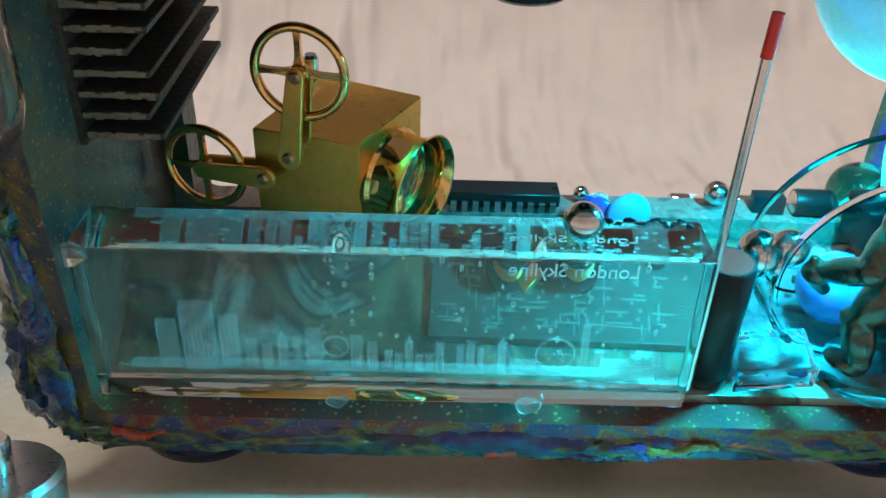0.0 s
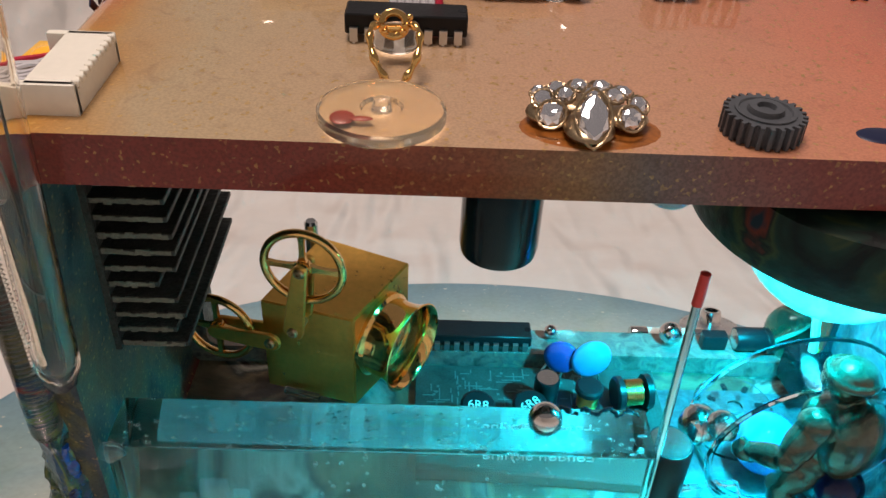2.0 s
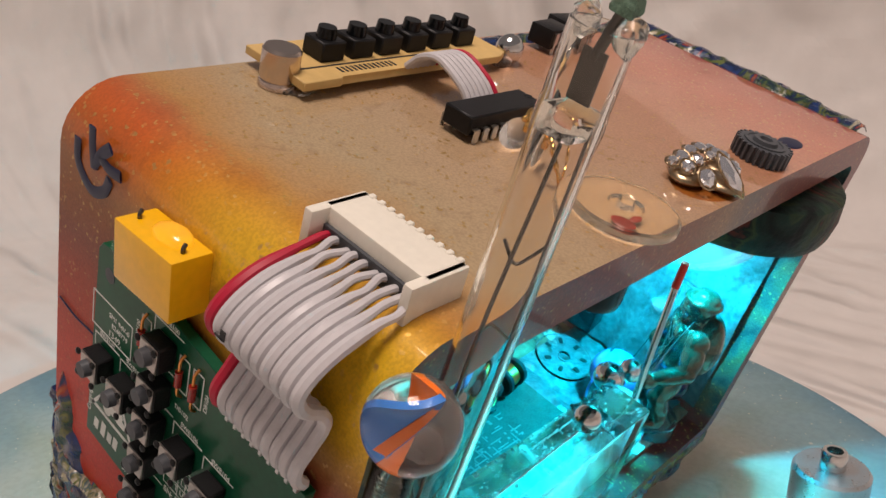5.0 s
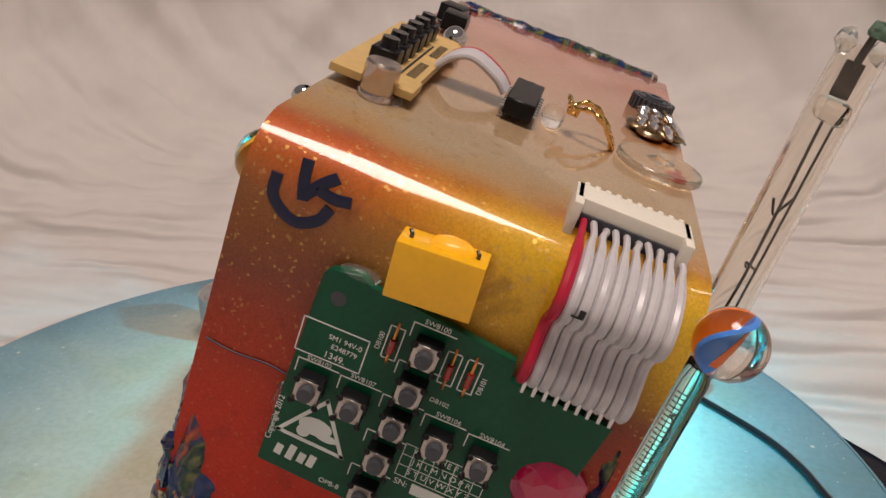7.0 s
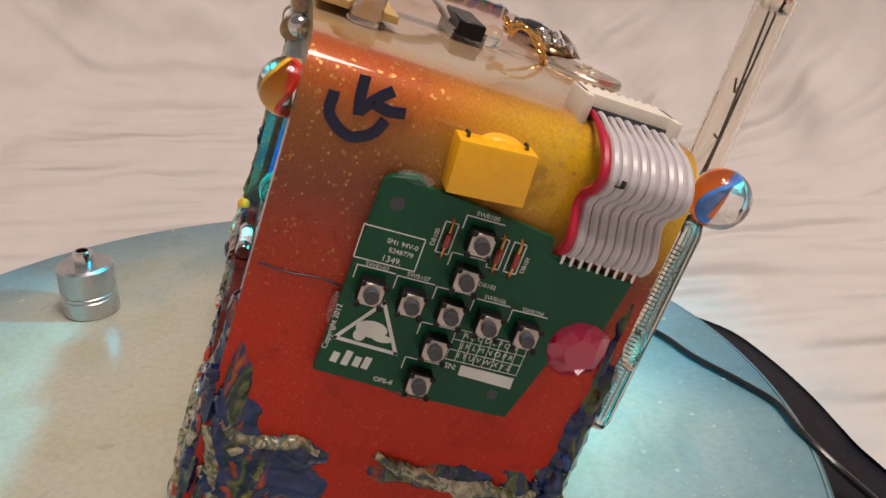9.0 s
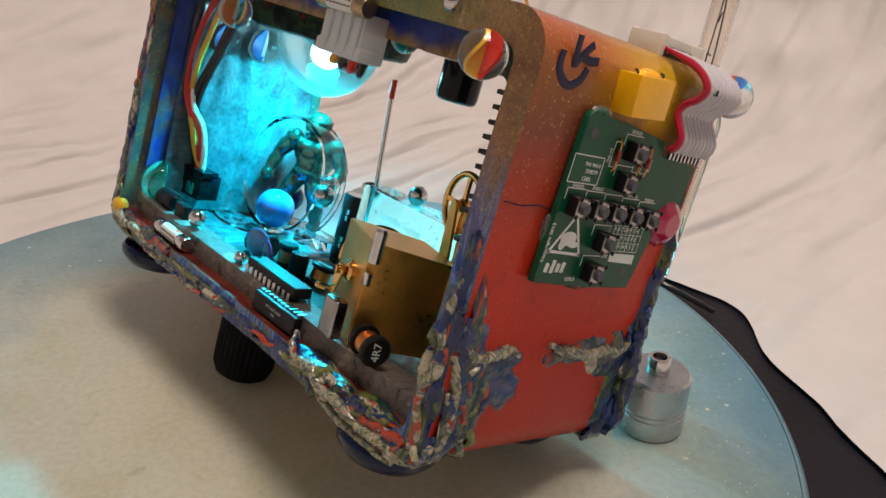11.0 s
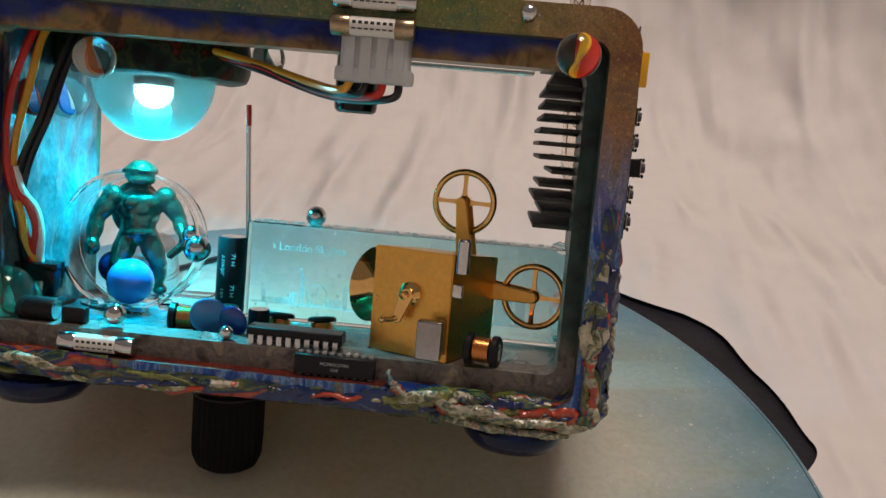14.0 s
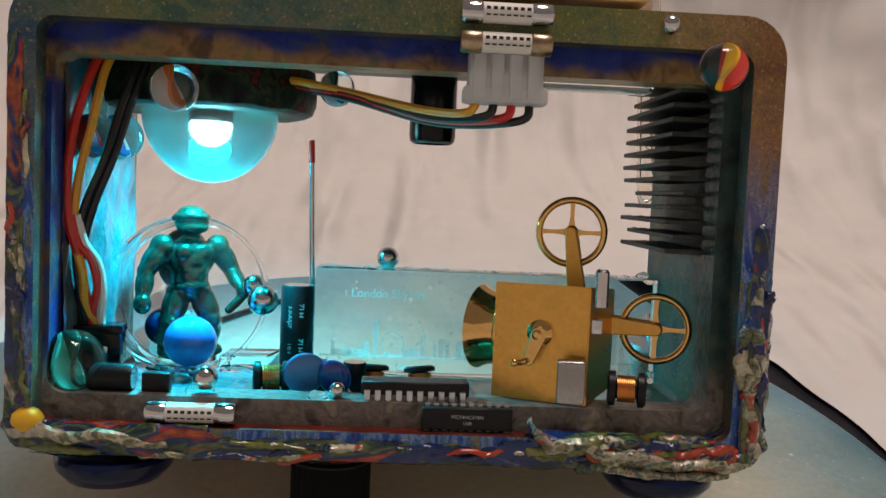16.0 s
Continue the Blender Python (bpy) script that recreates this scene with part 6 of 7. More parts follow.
def build_glass_wand():
    w = thing("glass_lamp_tube", "clear glass lamp tube with dark leads fixed to the frame corner", "lamp tube", (-82.6, -41.2, 0), (-0.2, 2.6, 0))
    bm = bmesh.new()
    o, i = 3.5, 2.95
    lathe(bm, [(0, 63), (1.6, 63.6), (2.6, 65), (o, 69), (o, 74), (o * 0.95, 78), (o, 84), (o, 136), (o * 1.05, 138.4), (o, 140.4), (o * 0.98, 148), (i, 148), (i, 140.4), (i, 84), (i * 0.94, 78), (i, 74), (i, 70), (1.8, 66.4), (0, 65)], 36)
    part("glass_tube", bm, "thin_glass", w)
    bm = bmesh.new()
    block(bm, (0, 0, 138.4), (5.8, 4.4, 3.4), 1.0)
    for v in bm.verts:
        v.co += noise.noise_vector(v.co * 0.4) * 0.6
    part("pinched_seal", bm, "thin_glass", w)
    for pts, r in (([(-1.7, 0.4, 74), (-0.6, 0.6, 96), (-1.6, 0.2, 112), (0.6, 0.2, 137)], 0.24), ([(1.7, -2.0, 72), (1.8, -2.1, 96), (1.7, -1.9, 138)], 0.22),
                   ([(-2.0, 0.4, 80), (-0.6, 1.2, 81.5), (0.6, 0.2, 83), (-0.4, -0.8, 84.5), (-2.4, 0.2, 86)], 0.2), ([(1.7, -1.8, 112), (0.6, 0.2, 113), (-0.8, 0.4, 112.6)], 0.2), ([(-1.0, 1.6, 124), (0.2, 0.2, 121.5), (1.2, -0.8, 122.6), (1.7, -1.9, 124.5)], 0.22)):
        bm = bmesh.new()
        tube(bm, pts, r, 6, 6)
        part("lead", bm, "tungsten", w)
    bm = bmesh.new()
    block(bm, (0.2, 0, 143.0), (0.5, 2.8, 5.4), 0.2)
    part("foil_strip", bm, "tungsten", w)
    bm = bmesh.new()
    rod(bm, (0.2, 0, 144.6), (1.0, -0.8, 150.2), 0.6, 0.6, 10)
    part("end_pin", bm, "tungsten", w)
    bm = bmesh.new()
    block(bm, (1.0, -1.0, 150.6), (2.0, 2.6, 2.4), 0.5)
    for v in bm.verts:
        v.co += noise.noise_vector(v.co * 0.5) * 0.7
    part("corroded_tip", bm, "patina", w)
    for x in (-2.6, 2.6):
        bm = bmesh.new()
        ball(bm, (0.6, x, 147.8), 1.5, 14, 8, (1, 1, 1.3))
        for v in bm.verts:
            v.co += noise.noise_vector(v.co * 0.8) * 0.5
        part("glue_drop", bm, "glue", w)
    # a second, thinner tube with a coiled filament hangs lower down
    f = thing("filament_tube", "slim glass tube with a fine coiled filament down the frame corner", "lamp tube", (-85.6, -39.5, 0), (0, 0, 0))
    bm = bmesh.new()
    lathe(bm, [(0, 50), (2.2, 50.4), (2.7, 52), (2.7, 95), (2.0, 98), (0, 99), (0, 98.4), (1.7, 97.4), (2.3, 94.6), (2.3, 52.4), (1.8, 51), (0, 50.6)], 28)
    part("glass_tube", bm, "thin_glass", f)
    bm = bmesh.new()
    coil = [(0.75 * math.cos(k * 0.9), 0.75 * math.sin(k * 0.9), 53 + 40 * k / 300) for k in range(300)]
    tube(bm, coil, 0.075, 5, 1)
    part("filament", bm, "tungsten", f)
    for at, sc in (((3.2, 1.4, 99.5), (1.0, 0.9, 0.7)), ((0, 2.4, 60), (0.8, 0.8, 2.0))):
        bm = bmesh.new()
        ball(bm, at, 2.2, 18, 10, sc)
        for v in bm.verts:
            v.co += noise.noise_vector(v.co * 0.5) * 0.5
        part("glue_drop", bm, "glue", f)
    # thin red-tipped metal rod
    r = thing("tipped_rod", "thin steel rod with a red painted tip beside the capacitor", "rod", (0, 0, 0))
    bm = bmesh.new()
    rod(bm, (25.2, -31.6, 12), (26.8, -25.8, 73), 0.85, 0.85, 14)
    part("shaft", bm, "steel", r)
    bm = bmesh.new()
    rod(bm, (26.8, -25.8, 72.4), (27, -25.5, 79.1), 1.0, 0.95, 14)
    part("tip", bm, ["red"], r, "red painted tip")


# ---------------------------------------------------------------- the end of the frame: keypad board, ribbon, gem


def build_keypad():
    k = thing("keypad_board", "green circuit board with nine push switches on the red end", "circuit board", (-87.8, 1, 2))
    bm = bmesh.new()
    out = [(19.8, 49.4), (18.4, 88.0), (17.4, 89.4), (12.5, 90.2), (10.5, 89.0), (4.2, 88.7), (-14.4, 86.4), (-14.8, 82.9), (-32.2, 81.8), (-30.8, 71), (-25.0, 69), (-19.4, 47.9), (-0.6, 48.1)]
    m = Matrix(((0, 0, -1, 0), (1, 0, 0, 0), (0, 1, 0, 0), (0, 0, 0, 1)))
    prism(bm, out, 0.6, 2.4, m)
    bmesh.ops.bevel(bm, geom=bm.edges[:], offset=0.12, segments=1, affect="EDGES")
    part("board", bm, "pcb", k)
    X = -2.42
    first = None
    for y, z in ((-1.0, 82.6), (-0.8, 75.2), (-0.4, 68.0), (14.6, 68.4), (7.1, 68.2), (-7.9, 67.6), (-15.6, 67.2), (0.0, 60.4), (0.5, 52.6)):
        s = new("push_switch")
        s.parent = k
        s.matrix_basis = pose(X * MM, y * MM, z * MM, 0, 0, 0)
        if first is None:
            meshes = []
            b = bmesh.new()
            block(b, (-1.5, 0, 0), (3.0, 4.6, 4.6), 0.25, seg=1)
            meshes.append(("switch_case", mesh_from(b, "switch_case", "black_plastic")))
            b = bmesh.new()
            block(b, (-3.05, 0, 0), (0.25, 4.3, 4.3), 0.1, seg=1)
            meshes.append(("switch_plate", mesh_from(b, "switch_plate", "switch_steel")))
            b = bmesh.new()
            rod(b, (-3.1, 0, 0), (-4.4, 0, 0), 1.45, 1.3, 24)
            meshes.append(("button", mesh_from(b, "button", "grey_gear")))
            b = bmesh.new()
            for sy in (-1, 1):
                for sz in (-1, 1):
                    ball(b, (-3.6, sy * 2.1, sz * 2.1), 0.6, 12, 8, (0.6, 1, 1))
            meshes.append(("stake", mesh_from(b, "stake", "black_plastic")))
            first = meshes
        for name, me in first:
            ob = new(name, me)
            ob.parent = s
    # white print: outlines, box, triangle, letters
    bm = bmesh.new()

    def line(y0, z0, y1, z1, w=0.22):
        a, b = Vector((X, y0, z0)), Vector((X, y1, z1))
        d = b - a
        ang = math.degrees(math.atan2(d.z, d.y))
        block(bm, (X, (y0 + y1) / 2, (z0 + z1) / 2), (0.06, d.length + w, w), turn=(ang, 0, 0))

    for y, z in ((-1.0, 82.6), (14.6, 68.4), (7.1, 68.2), (-7.9, 67.6), (-15.6, 67.2), (-0.4, 68.0), (0.0, 60.4), (0.5, 52.6), (-0.8, 75.2)):
        line(y + 3.5, z + 1.2, y + 3.5, z + 3.7)
        line(y - 3.5, z + 3.7, y + 3.5, z + 3.7)
    line(19.2, 79.8, 8.0, 79.8)
    line(8.0, 79.8, 8.0, 73.4)
    line(8.0, 73.4, 19.2, 73.4)
    line(19.2, 73.4, 19.2, 79.8)
    for (y0, z0), (y1, z1) in (((11.2, 66.0), (17.8, 57.0)), ((17.8, 57.0), (6.0, 56.4)), ((6.0, 56.4), (11.2, 66.0))):
        line(y0, z0, y1, z1, 0.7)
    for y, z in ((4.5, 81.2), (-5.3, 80.8), (-8.7, 80.8)):
        line(y + 1.2, z + 3, y + 1.2, z - 3)
        line(y - 1.2, z + 3, y - 1.2, z - 3)
        line(y + 1.2, z - 3, y - 1.2, z - 3)
        line(y + 1.2, z + 3, y - 1.2, z + 3)
    for r in range(3):
        line(-3.4, 64.4 - r * 2.2, -18.0, 64.2 - r * 2.2, 0.14)
    line(-3.4, 57.8, -18.0, 57.6, 0.14)
    for c in range(9):
        line(-3.4 - c * 1.82, 64.4, -3.4 - c * 1.82, 57.8, 0.14)
    part("print_outline", bm, "silk", k, smooth=False)
    bm = bmesh.new()
    prism(bm, [(-6.8, 57.2), (-17.8, 56.9), (-17.9, 54.4), (-6.9, 55.0)], 2.41, 2.48, m)
    part("serial_panel", bm, "silk", k, smooth=False)
    bm = bmesh.new()
    for yy, zz, sy, sz in ((11.8, 60.2, 3.0, 2.2), (9.4, 58.8, 2.0, 1.0), (13.6, 58.6, 1.2, 1.6)):
        ball(bm, (X, yy, zz), 1, 14, 8, (0.06, sy, sz * 0.8))
    part("warning_sign", bm, "silk", k)
    bm = bmesh.new()
    for j, (y, h) in enumerate(((16.6, 2.2), (14.4, 3.2), (12.4, 2.2), (10.6, 2.6))):
        block(bm, (X, y, 53.0 + (h - 2.2) * 0.3), (0.08, 1.3, h), 0.0, (8, 0, 0))
    part("maker_mark", bm, "silk", k, "white maker's mark as plain bars")
    for text, y, z, size in (("SW8100", -1.2, 87.0, 1.25), ("SW8102", 14.6, 72.6, 1.25), ("SW8107", 6.9, 72.6, 1.25), ("SW8106", -8.2, 72.0, 1.25), ("SW8104", -16, 71.4, 1.25), ("SM1 94V-0", 11.6, 77.8, 1.3), ("E248779", 11.4, 76.2, 1.3), ("1349.", 12.6, 74.4, 1.7), ("DB102", -5.8, 74.2, 1.2), ("SN:", -4.9, 56.4, 1.7),
                             ("A B C D E F G H", -10.6, 63.3, 1.55), ("J K L M N O P R", -10.7, 61.1, 1.55), ("S T U V W X Y Z", -10.8, 58.9, 1.55), ("OPB-8", 6.5, 50.2, 1.4)):
        words("board_marking", text, size, "silk", k, on(END_FACE, X, y, z, -1.5), depth=0.03)
    words("board_marking", "Copyright 2012", 1.5, "silk", k, on(END_FACE, X, 18.9, 59, 88), depth=0.03)
    words("board_marking", "DB100", 1.2, "silk", k, on(END_FACE, X, 6.6, 80.8, 88), depth=0.03)
    words("board_marking", "DB101", 1.2, "silk", k, on(END_FACE, X, -11.0, 80, 88), depth=0.03)
    for y, z in ((4.5, 81.2), (-5.3, 80.8), (-8.7, 80.8)):
        bm = bmesh.new()
        rod(bm, (X - 0.8, y, z - 1.5), (X - 0.8, y, z + 1.1), 0.6, None, 14)
        part("diode", bm, "diode_red", k, "small red glass diode")
        bm = bmesh.new()
        tube(bm, [(X, y, z - 4), (X - 0.7, y, z - 3.2), (X - 0.8, y, z - 1.6)], 0.25, 6, 4)
        tube(bm, [(X, y, z + 3.8), (X - 0.7, y, z + 3.0), (X - 0.8, y, z + 1.2)], 0.25, 6, 4)
        part("diode_lead", bm, "copper", k)
    for y, z, r in ((14.9, 84.9, 1.3), (-14.9, 52.4, 1.1)):
        bm = bmesh.new()
        rod(bm, (X + 0.02, y, z), (X - 0.05, y, z), r, None, 20)
        part("screw_hole", bm, "grey_gear", k)
    for at, sc in (((-1.2, 13, 89.8), (1.6, 3.4, 1.2)), ((-1.2, 0, 48.2), (1.2, 5.5, 1.0)), ((-0.8, 19.6, 62), (1.1, 0.9, 3.2))):
        bm = bmesh.new()
        ball(bm, at, 1, 16, 8, sc)
        part("glue_blob", bm, "glue", k)
    y = thing("yellow_component", "glossy yellow plastic film capacitor on the end of the frame", "capacitor", (-87.2, 2.9, 97.4), (-4, 0, 0))
    bm = bmesh.new()
    block(bm, (-3.2, 0, 0), (6.4, 13.8, 9.4), 0.35)
    part("case", bm, "yellow", y)
    bm = bmesh.new()
    ball(bm, (-2.4, -1.0, 4.7), 3.0, 20, 10, (0.8, 1.2, 0.5))
    part("epoxy_cap", bm, "bottle_base", y)
    for s in (-5.2, 5.2):
        bm = bmesh.new()
        tube(bm, [(-3.6, s, 4.5), (-3.6, s, 5.3), (-3.0, s + 0.4, 5.6)], 0.35, 6, 3)
        part("lead", bm, "tungsten", y)
    # pink gem: faceted round stone
    g = bmesh.new()
    rows = []
    for r, z, o in ((0, 0, 0), (6.6, 0.2, 0), (6.8, 1.4, 0.5), (5.2, 3.2, 0), (3.2, 4.4, 0.5)):
        rows.append([g.verts.new((0, 0, z))] if r == 0 else [g.verts.new((r * math.cos(2 * math.pi * (i + o) / 9), r * math.sin(2 * math.pi * (i + o) / 9), z)) for i in range(9)])
    for i in range(9):
        j = (i + 1) % 9
        g.faces.new((rows[0][0], rows[1][j], rows[1][i]))
    for n, (a, b) in enumerate(((1, 2), (2, 3), (3, 4))):
        for i in range(9):
            j = (i + 1) % 9
            if n % 2 == 0:
                g.faces.new((rows[a][i], rows[a][j], rows[b][i]))
                g.faces.new((rows[a][j], rows[b][j], rows[b][i]))
            else:
                g.faces.new((rows[a][i], rows[a][j], rows[b][j]))
                g.faces.new((rows[a][i], rows[b][j], rows[b][i]))
    g.faces.new(rows[4])
    solo("pink_gem", g, "pink", "faceted pink glass gem glued beside the keypad board", "gem", (-88.0, -26.5, 68), (0, -90, 0), smooth=False)
    # cream socket and ribbon cable
    c = thing("ribbon_socket", "cream nylon socket with a grey ten-way ribbon cable", "socket", (0, 0, 0))
    bm = bmesh.new()
    block(bm, (-74.5, -22.0, 110.2), (7.4, 19.4, 6.0), 0.4)
    block(bm, (-76.0, -13.0, 110.0), (10.4, 1.6, 6.4), 0.4)
    block(bm, (-76.0, -31.0, 110.0), (10.4, 1.6, 6.4), 0.4)
    for j in range(10):
        block(bm, (-71.0, -13.9 - j * 1.8, 112.8), (1.2, 1.0, 1.2), 0.2, seg=1)
    part("housing", bm, "cream", c)
    bm = bmesh.new()
    block(bm, (-78.4, -22.0, 109.4), (0.8, 16.4, 3.0))
    part("slot", bm, "grey_gear", c)
    pitch = 1.8
    for j in range(10):
        yy = -14.9 - j * pitch
        wob = 0.5 * math.sin(j * 2.3)
        mat = "red_stripe" if j == 0 else "ribbon"
        bm = bmesh.new()
        tube(bm, [(-77.6, yy, 109.4 + 0.2 * wob), (-79.6, yy + 0.6 * wob, 110.0 + 0.4 * wob), (-82.2, yy - 0.5 * wob, 109.6 - 0.3 * wob), (-85.0, yy, 109.0), (-90, yy, 107.6), (-93.6, yy, 105.4), (-95.2, yy, 102.8), (-93.8, yy, 100.2), (-91.0, yy, 98.4), (-89.8, yy, 95.9), (-91.2, yy, 93.2), (-92.8, yy, 90.6), (-92.6, yy, 88.4), (-91.2, yy, 86.8)], lambda t: 0.58 + 0.36 * min(1.0, max(0.0, (t - 0.2) / 0.08)), 8, 4)
        part("ribbon_wire", bm, mat, c)
    for j in range(9):
        bm = bmesh.new()
        block(bm, (-90.9, -15.8 - j * pitch, 85.6), (1.0, 0.7, 2.4), 0.1, seg=1)
        part("soldered_end", bm, "pin", c)
    bm = bmesh.new()
    for z, x in ((102.8, -96.15),):
        block(bm, (x, -18.4, z), (0.12, 0.9, 1.4))
        block(bm, (x, -17.8, z - 0.6), (0.12, 1.6, 0.3))
    part("printed_bar", bm, "print", c)


# ---------------------------------------------------------------- on top of the frame


def build_top():
    T = FH
    s = thing("button_strip", "tan circuit board strip with six black buttons", "circuit board", (-26, 28.8, T + 2.6), (0, 0, 0.5))
    bm = bmesh.new()
    prism(bm, [(-28.5, -8.2), (-20, -8.2), (-19.4, -7.4), (14, -7.4), (14.6, -8.4), (25, -8.2), (28.5, -6.6), (28.5, 8.2), (-28.5, 8.2)], -0.8, 0.8)
    bmesh.ops.bevel(bm, geom=bm.edges[:], offset=0.15, segments=1, affect="EDGES")
    part("board", bm, "tan_board", s)
    bm = bmesh.new()
    for k in range(26):
        block(bm, (-18 + (k % 13) * 1.1 + (k // 13) * 22, -5.2, 0.84), (0.5, 2.0, 0.08))
    block(bm, (-6, -3.2, 0.84), (40, 0.5, 0.06))
    part("printed_bar", bm, "print", s, smooth=False)
    for k in range(6):
        bt = new("push_button")
        bt.parent = s
        bt.matrix_basis = pose((-17 + k * 7.4) * MM, 0.8 * MM, 0.8 * MM)
        bm = bmesh.new()
        block(bm, (0, 0, 1.8), (5.6, 5.6, 3.6), 0.3, seg=1)
        part("button_case", bm, "black_plastic", bt)
        bm = bmesh.new()
        rod(bm, (0, 0, 3.6), (0, 0, 5.6), 1.9, 1.7, 20)
        part("button", bm, "black_gloss", bt)
    for x, y in ((29, -6), (27, 6)):
        bm = bmesh.new()
        ball(bm, (x, y, -1.6), 2.6, 18, 10, (1.1, 0.9, 0.6))
        part("glue_blob", bm, "glue", s)
    c = thing("silver_capacitor", "small silver can capacitor glued on top of the frame", "capacitor", (-54.6, 27.0, T))
    bm = bmesh.new()
    lathe(bm, [(0, 0.1), (3.4, 0.1), (3.4, 1.0), (3.15, 1.4), (3.4, 1.8), (3.4, 6.6), (3.0, 7.1), (0, 7.1)], 36)
    part("can", bm, "warm_can", c)
    bm = bmesh.new()
    ball(bm, (2.0, -2.8, 0.3), 2.4, 18, 10, (1.4, 0.9, 0.45))
    part("glue_blob", bm, "glue", c)
    bm = bmesh.new()
    ball(bm, (0, 0, 0), 3.4, 20, 12, (1, 0.9, 1))
    solo("silver_bead", bm, "steel", "small silver bead at the end of the button strip", "bead", (6.2, 24, T + 3.0))
    # ribbon lead from the strip to the chip
    r = thing("short_ribbon", "short grey ribbon lead bridging the strip and a chip", "cable", (0, 0, 0))
    for j in range(7):
        bm = bmesh.new()
        x = -29.0 + j * 1.35
        tube(bm, [(x, 21.4, T + 3.6), (x + 0.2, 18.6, T + 6.6), (x + 0.4, 14.6, T + 7.8), (x + 0.7, 9, T + 5.6), (x + 1.0, 6.2, T + 3.2)], 0.72, 8, 6)
        part("ribbon_wire", bm, "red_stripe" if j == 6 else "ribbon", r)
    dip_chip("logic_chip", 8, (-25.6, 1.8, T + 0.4), (0, 0, 0), "black sixteen-pin chip standing on top of the frame", "chips", h=3.6)
    # jumpers
    for x, y, a in ((26.5, 27.8, 4), (37.5, 30.6, -6)):
        j = thing("pin_header", "small black pin header standing on top of the frame", "connector", (x, y, T), (0, 0, a), group="pin headers")
        bm = bmesh.new()
        block(bm, (0, 0, 3.6), (8.6, 6.4, 4.6), 0.3)
        part("header_body", bm, "black_plastic", j)
        for k in range(3):
            bm = bmesh.new()
            block(bm, (-2.5 + k * 2.5, -3.4, 3.8), (1.4, 0.5, 2.8))
            block(bm, (-2.5 + k * 2.5, -3.2, 1.2), (0.6, 0.6, 2.4))
            part("pin", bm, "pin", j)
    # the upper half of a split-shank ring, arching from the chip down to the varnish
    g = thing("gold_ring", "worn gold finger ring arching from a chip to the varnish", "ring", (-27.2, -12, T), (0, 0, 4))
    for s in (-1, 1):
        bm = bmesh.new()
        tube(bm, [(s * 1.4, 3.6, 5.4), (s * 3.0, 1.2, 6.9), (s * 3.9, -1.8, 6.4), (s * 3.3, -4.8, 4.0), (s * 1.7, -6.6, 1.6), (s * 0.5, -7.2, 0.3)], lambda t: 0.58 + 0.16 * math.sin(t * 34), 10, 8)
        part("band", bm, "gold_shine", g)
    bm = bmesh.new()
    ring(bm, (0, 3.8, 6.0), 2.0, 0.55, Matrix.Rotation(radians(50), 4, "X"), 24, 8, (1.2, 0.9))
    for x, y, z in ((-2.6, 4.6, 6.9), (2.6, 4.6, 6.9), (-1.4, 2.6, 5.2), (1.4, 2.6, 5.2)):
        ball(bm, (x, y, z), 0.6, 12, 8)
    block(bm, (0, 3.8, 5.2), (4.4, 1.8, 1.6), 0.4)
    part("setting", bm, "gold_shine", g)
    bm = bmesh.new()
    ball(bm, (0.6, 6.8, 2.4), 2.8, 18, 10, (1.6, 0.9, 1.0))
    part("glue_blob", bm, "glue", g)
    # clear disc
    d = thing("clear_disc", "clear plastic disc with red smear on top of the frame", "disc", (-28.3, -29.6, T + 0.2))
    bm = bmesh.new()
    lathe(bm, [(0, 0), (9.0, 0), (9.4, 0.4), (9.4, 1.6), (9.0, 2.0), (3.2, 2.0), (2.8, 1.4), (0, 1.4)], 56)
    part("disc_body", bm, "bottle_base", d)
    bm = bmesh.new()
    rod(bm, (0, 0, 1.4), (0, 0, 3.2), 1.6, 1.2, 18)
    part("centre_pip", bm, "plastic_clear", d)
    bm = bmesh.new()
    ball(bm, (-2.6, -3.6, 1.5), 1, 16, 8, (1.6, 0.8, 0.25))
    ball(bm, (-5.4, -3.0, 1.0), 1, 16, 8, (1.8, 2.2, 0.25))
    part("red_smear", bm, "red_smear", d)
    # brooch
    b = thing("rhinestone_brooch", "antique silver brooch set with clear rhinestones", "brooch", (1.5, -29.4, T), (0, 0, -4))
    b.matrix_world = b.matrix_world @ Matrix.Scale(0.86, 4)
    bm = bmesh.new()
    for x, y, rx, ry in ((0, -3.5, 4.4, 5.6), (-6.5, 1, 4, 4), (6.5, 1, 4, 4), (0, 4.5, 6, 4)):
        ball(bm, (x, y, 1.6), 1, 20, 8, (rx, ry, 1.5))
    part("mount", bm, "antique", b)

    def stone(x, y, z, rx, ry, tilt=(0, 0, 0), pointed=False):
        """A faceted stone in a beaded rim; the middle one comes to a point at both ends."""
        q = bmesh.new()
        rnd = random.Random(int(x * 31 + y * 17 + 400))

        def outline(t):
            return (rx * math.cos(t) * (abs(math.cos(t)) ** 0.55 if pointed else 1.0), ry * math.sin(t))

        rr = []
        for s, h, o in ((0.7, -0.8, 0.0), (1.0, 0.0, 0.5), (0.78, 0.62, 0.0), (0.42, 0.95, 0.5)):
            rr.append([])
            for i in range(8):
                ox, oy = outline(2 * math.pi * (i + o) / 8)
                rr[-1].append(q.verts.new((ox * s, oy * s, h + rnd.uniform(-0.1, 0.1))))
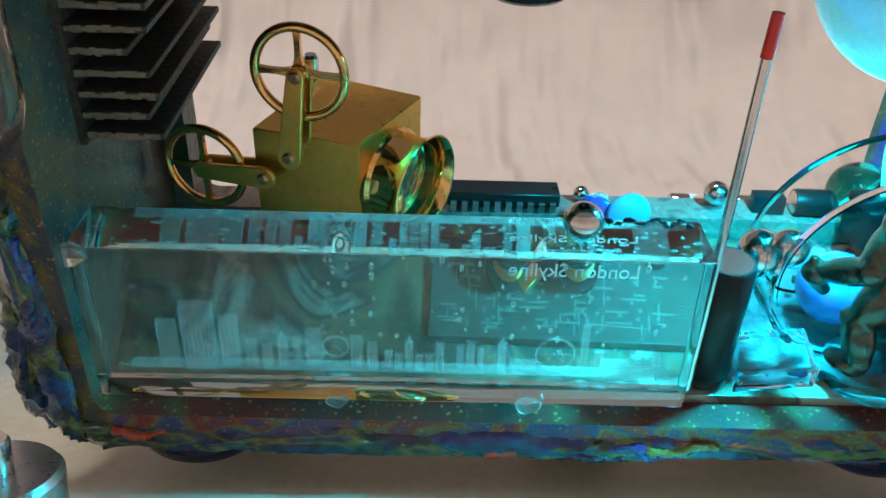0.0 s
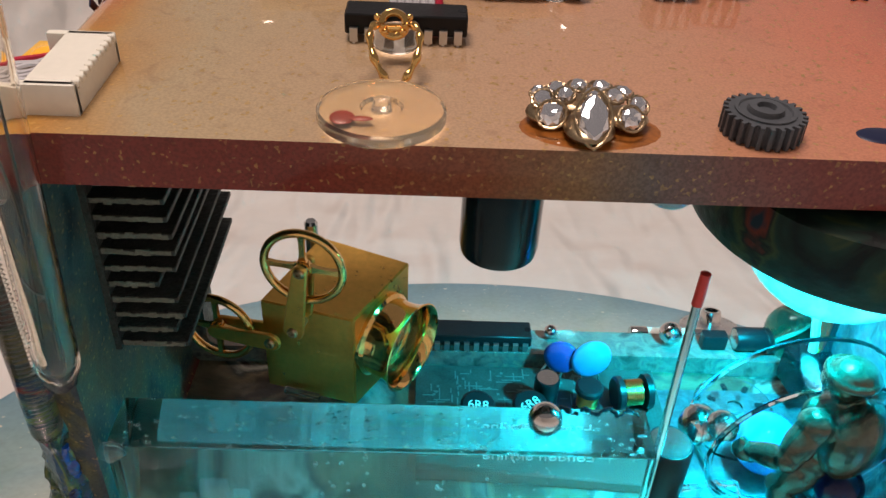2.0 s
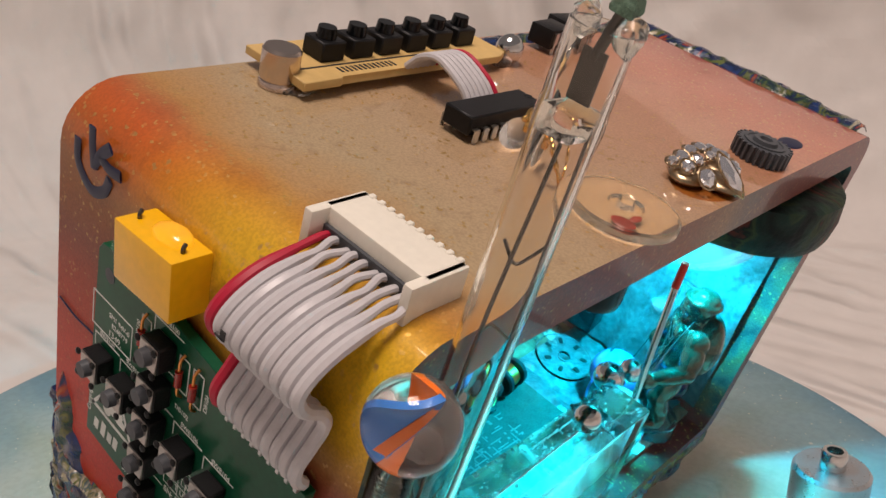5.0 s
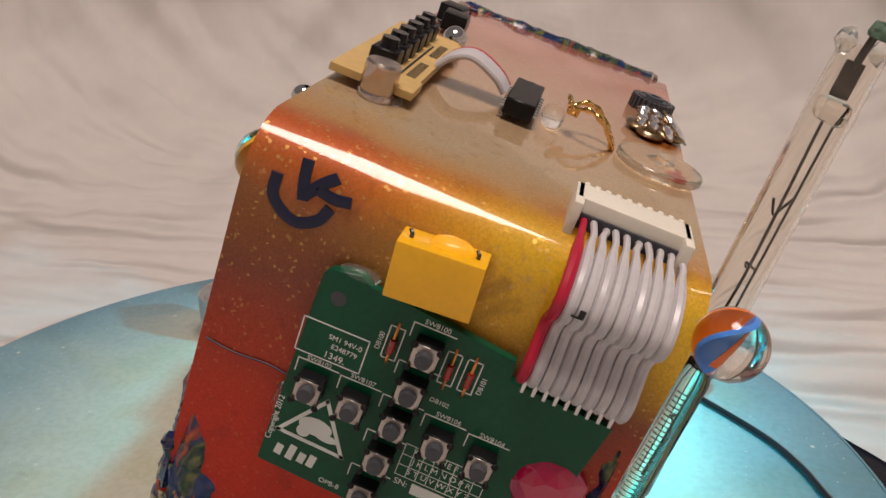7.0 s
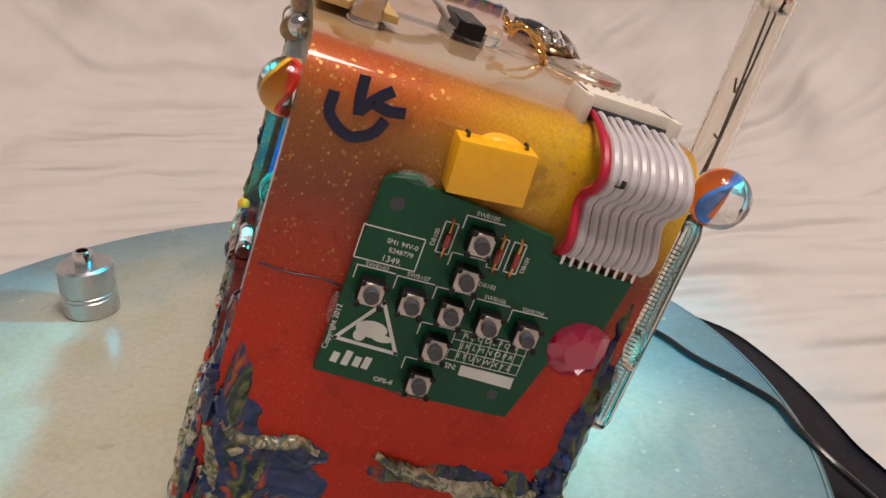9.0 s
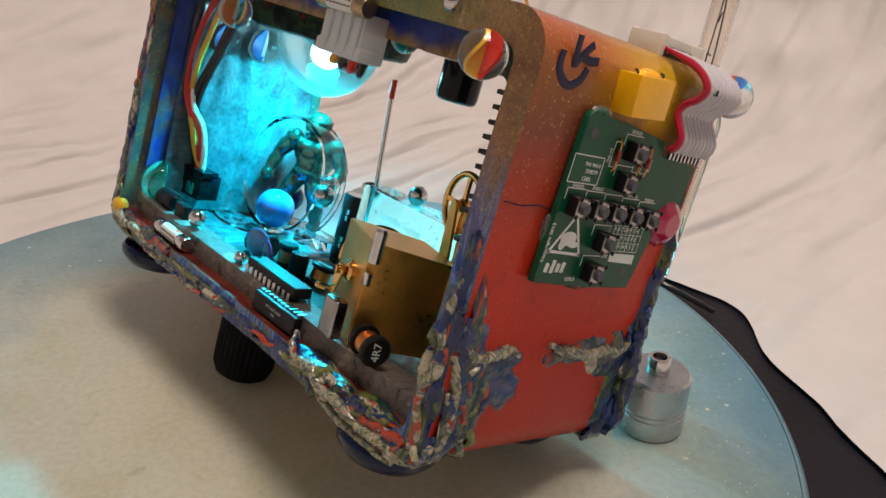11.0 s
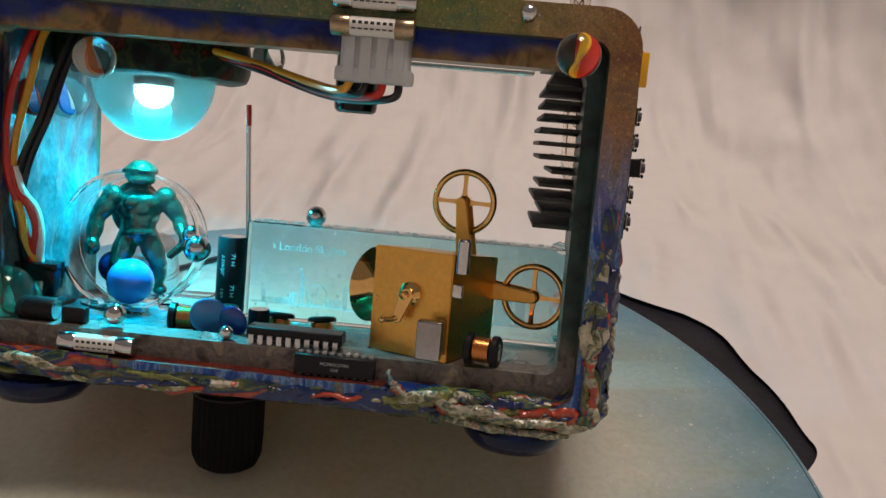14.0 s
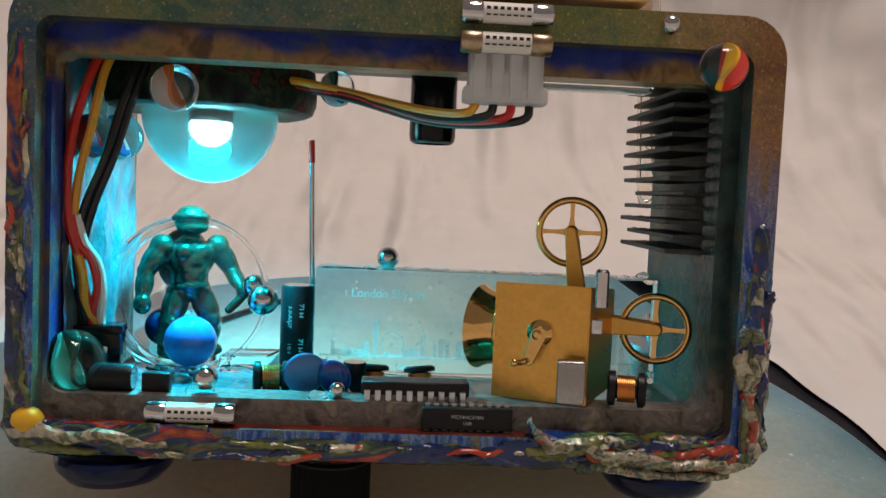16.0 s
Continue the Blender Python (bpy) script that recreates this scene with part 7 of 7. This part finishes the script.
        for k, (a, c) in enumerate(zip(rr, rr[1:])):
            for i in range(8):
                j = (i + 1) % 8
                if k % 2 == 0:
                    q.faces.new((a[i], a[j], c[i]))
                    q.faces.new((a[j], c[j], c[i]))
                else:
                    q.faces.new((a[i], a[j], c[j]))
                    q.faces.new((a[i], c[j], c[i]))
        top = q.verts.new((0, 0, 1.0))
        for i in range(8):
            q.faces.new((rr[3][i], rr[3][(i + 1) % 8], top))
        q.faces.new(rr[0][::-1])
        mm = Matrix.Translation((x, y, z)) @ Euler([radians(v) for v in tilt]).to_matrix().to_4x4()
        bmesh.ops.transform(q, matrix=mm, verts=q.verts[:])
        st = part("rhinestone", q, "gem", b, smooth=False)
        q = bmesh.new()
        n = 32
        loop = [mm @ Vector((1.14 * outline(2 * math.pi * i / n)[0], 1.14 * outline(2 * math.pi * i / n)[1], -0.1)) for i in range(n + 1)]
        tube(q, loop, lambda t: 0.26 + 0.08 * math.sin(t * 120), 6, 1)
        part("stone_rim", q, "antique", st)

    stone(0.4, -5.0, 4.2, 2.7, 4.9, (34, 0, 0), True)
    for x, y, z, r, tl in ((-6.4, -3.4, 3.6, 2.2, (40, -14, 0)), (6.8, -2.8, 3.4, 2.0, (40, 16, 0)), (-7.8, 1.0, 4.2, 1.6, (30, -20, 0)), (8.4, 1.2, 4.0, 1.7, (24, 20, 0)), (-4.0, 1.2, 5.0, 1.5, (26, -8, 0)),
                           (4.2, 1.6, 5.2, 1.5, (20, 8, 0)), (-5.4, 4.2, 4.6, 1.7, (10, -10, 0)), (-1.6, 4.8, 5.2, 1.6, (6, 0, 0)), (2.2, 4.6, 5.4, 1.7, (4, 4, 0)), (6.0, 4.0, 4.8, 1.6, (8, 12, 0)), (-8.4, 4.4, 3.8, 1.3, (10, -20, 0)), (0.2, 0.8, 5.6, 1.3, (20, 0, 0))):
        stone(x, y, z, r, r, tl)
    # rust stain under the brooch
    bm = bmesh.new()
    ball(bm, (2, -30.2, T), 1, 24, 8, (10.4, 6.2, 0.18))
    solo("rust_stain", bm, "rust", "rusty orange glue stain under the brooch", "stain")
    # toothed gear
    gr = thing("toothed_gear", "dark grey nylon gear wheel lying flat on the frame", "gear", (27.2, -29.4, T + 0.1))
    bm = bmesh.new()
    outline = []
    for i in range(26):
        for f, rad in ((-0.30, 5.2), (-0.18, 6.0), (0.18, 6.0), (0.30, 5.2)):
            a = 2 * math.pi * (i + f) / 26
            outline.append((rad * math.cos(a), rad * math.sin(a)))
    prism(bm, outline, 0, 3.4)
    part("toothed_rim", bm, "grey_gear", gr, smooth=False)
    bm = bmesh.new()
    lathe(bm, [(4.4, 3.41), (4.4, 3.7), (3.9, 3.7), (3.7, 3.42), (2.7, 3.42), (2.5, 4.2), (1.4, 4.2), (1.2, 3.5), (0, 3.5)], 40)
    part("gear_hub", bm, "grey_gear", gr)


def build_all():
    build_table()
    build_cloth()
    build_disc()
    build_standoffs()
    build_frame()
    build_crystal()
    build_projector()
    build_board_and_chips()
    build_lamp()
    build_figurine()
    build_ring_and_marbles()
    build_wires()
    build_heat_sink()
    build_glass_wand()
    build_keypad()
    build_top()


MAT["thin_glass"] = material("thin_lamp_glass", (0.96, 0.93, 0.88), 0.02, transmission=1.0, ior=1.3)
MAT["frost_words"] = material("engraved_white_words", (0.85, 0.9, 0.88), 0.6)
MAT["frost_words"].node_tree.nodes["Principled BSDF"].inputs["Alpha"].default_value = 0.55
for tone, colour in (("cream", (0.42, 0.38, 0.25)), ("olive", (0.13, 0.14, 0.03)), ("navy", (0.004, 0.012, 0.07)), ("cobalt", (0.006, 0.05, 0.26)), ("red", (0.36, 0.04, 0.012))):
    MAT["paint_" + tone] = material("thick_" + tone + "_paint", colour, 0.2, coat=0.6, vary=0.55, vary_scale=170, bump=0.7, bump_scale=420)
MAT["thin_plastic"] = material("thin_clear_plastic", (0.97, 0.99, 0.99), 0.04, transmission=1.0, ior=1.22)
MAT["green_glass"] = material("pale_green_glass", (0.62, 0.88, 0.76), 0.03, transmission=1.0, ior=1.45)
MAT["diode_red"] = material("red_glass_diode", (0.30, 0.02, 0.012), 0.15, coat=0.5, vary=0.3, vary_scale=600)
MAT["knob"] = material("dull_black_knob", (0.004, 0.004, 0.005), 0.55, vary=0.2, spec=0.12)
MAT["can_steel"] = material("dull_component_steel", (0.34, 0.33, 0.32), 0.22, metal=1.0, vary=0.15, vary_scale=150, spread=0.08)
MAT["warm_can"] = material("warm_aluminium", (0.62, 0.52, 0.46), 0.22, metal=1.0, vary=0.1, vary_scale=200)
MAT["rust"] = material("rust_stain", (0.28, 0.09, 0.015), 0.3, coat=0.4, vary=0.4, vary_scale=200)
MAT["frost"].node_tree.nodes["Principled BSDF"].inputs["Alpha"].default_value = 0.16
build_all()
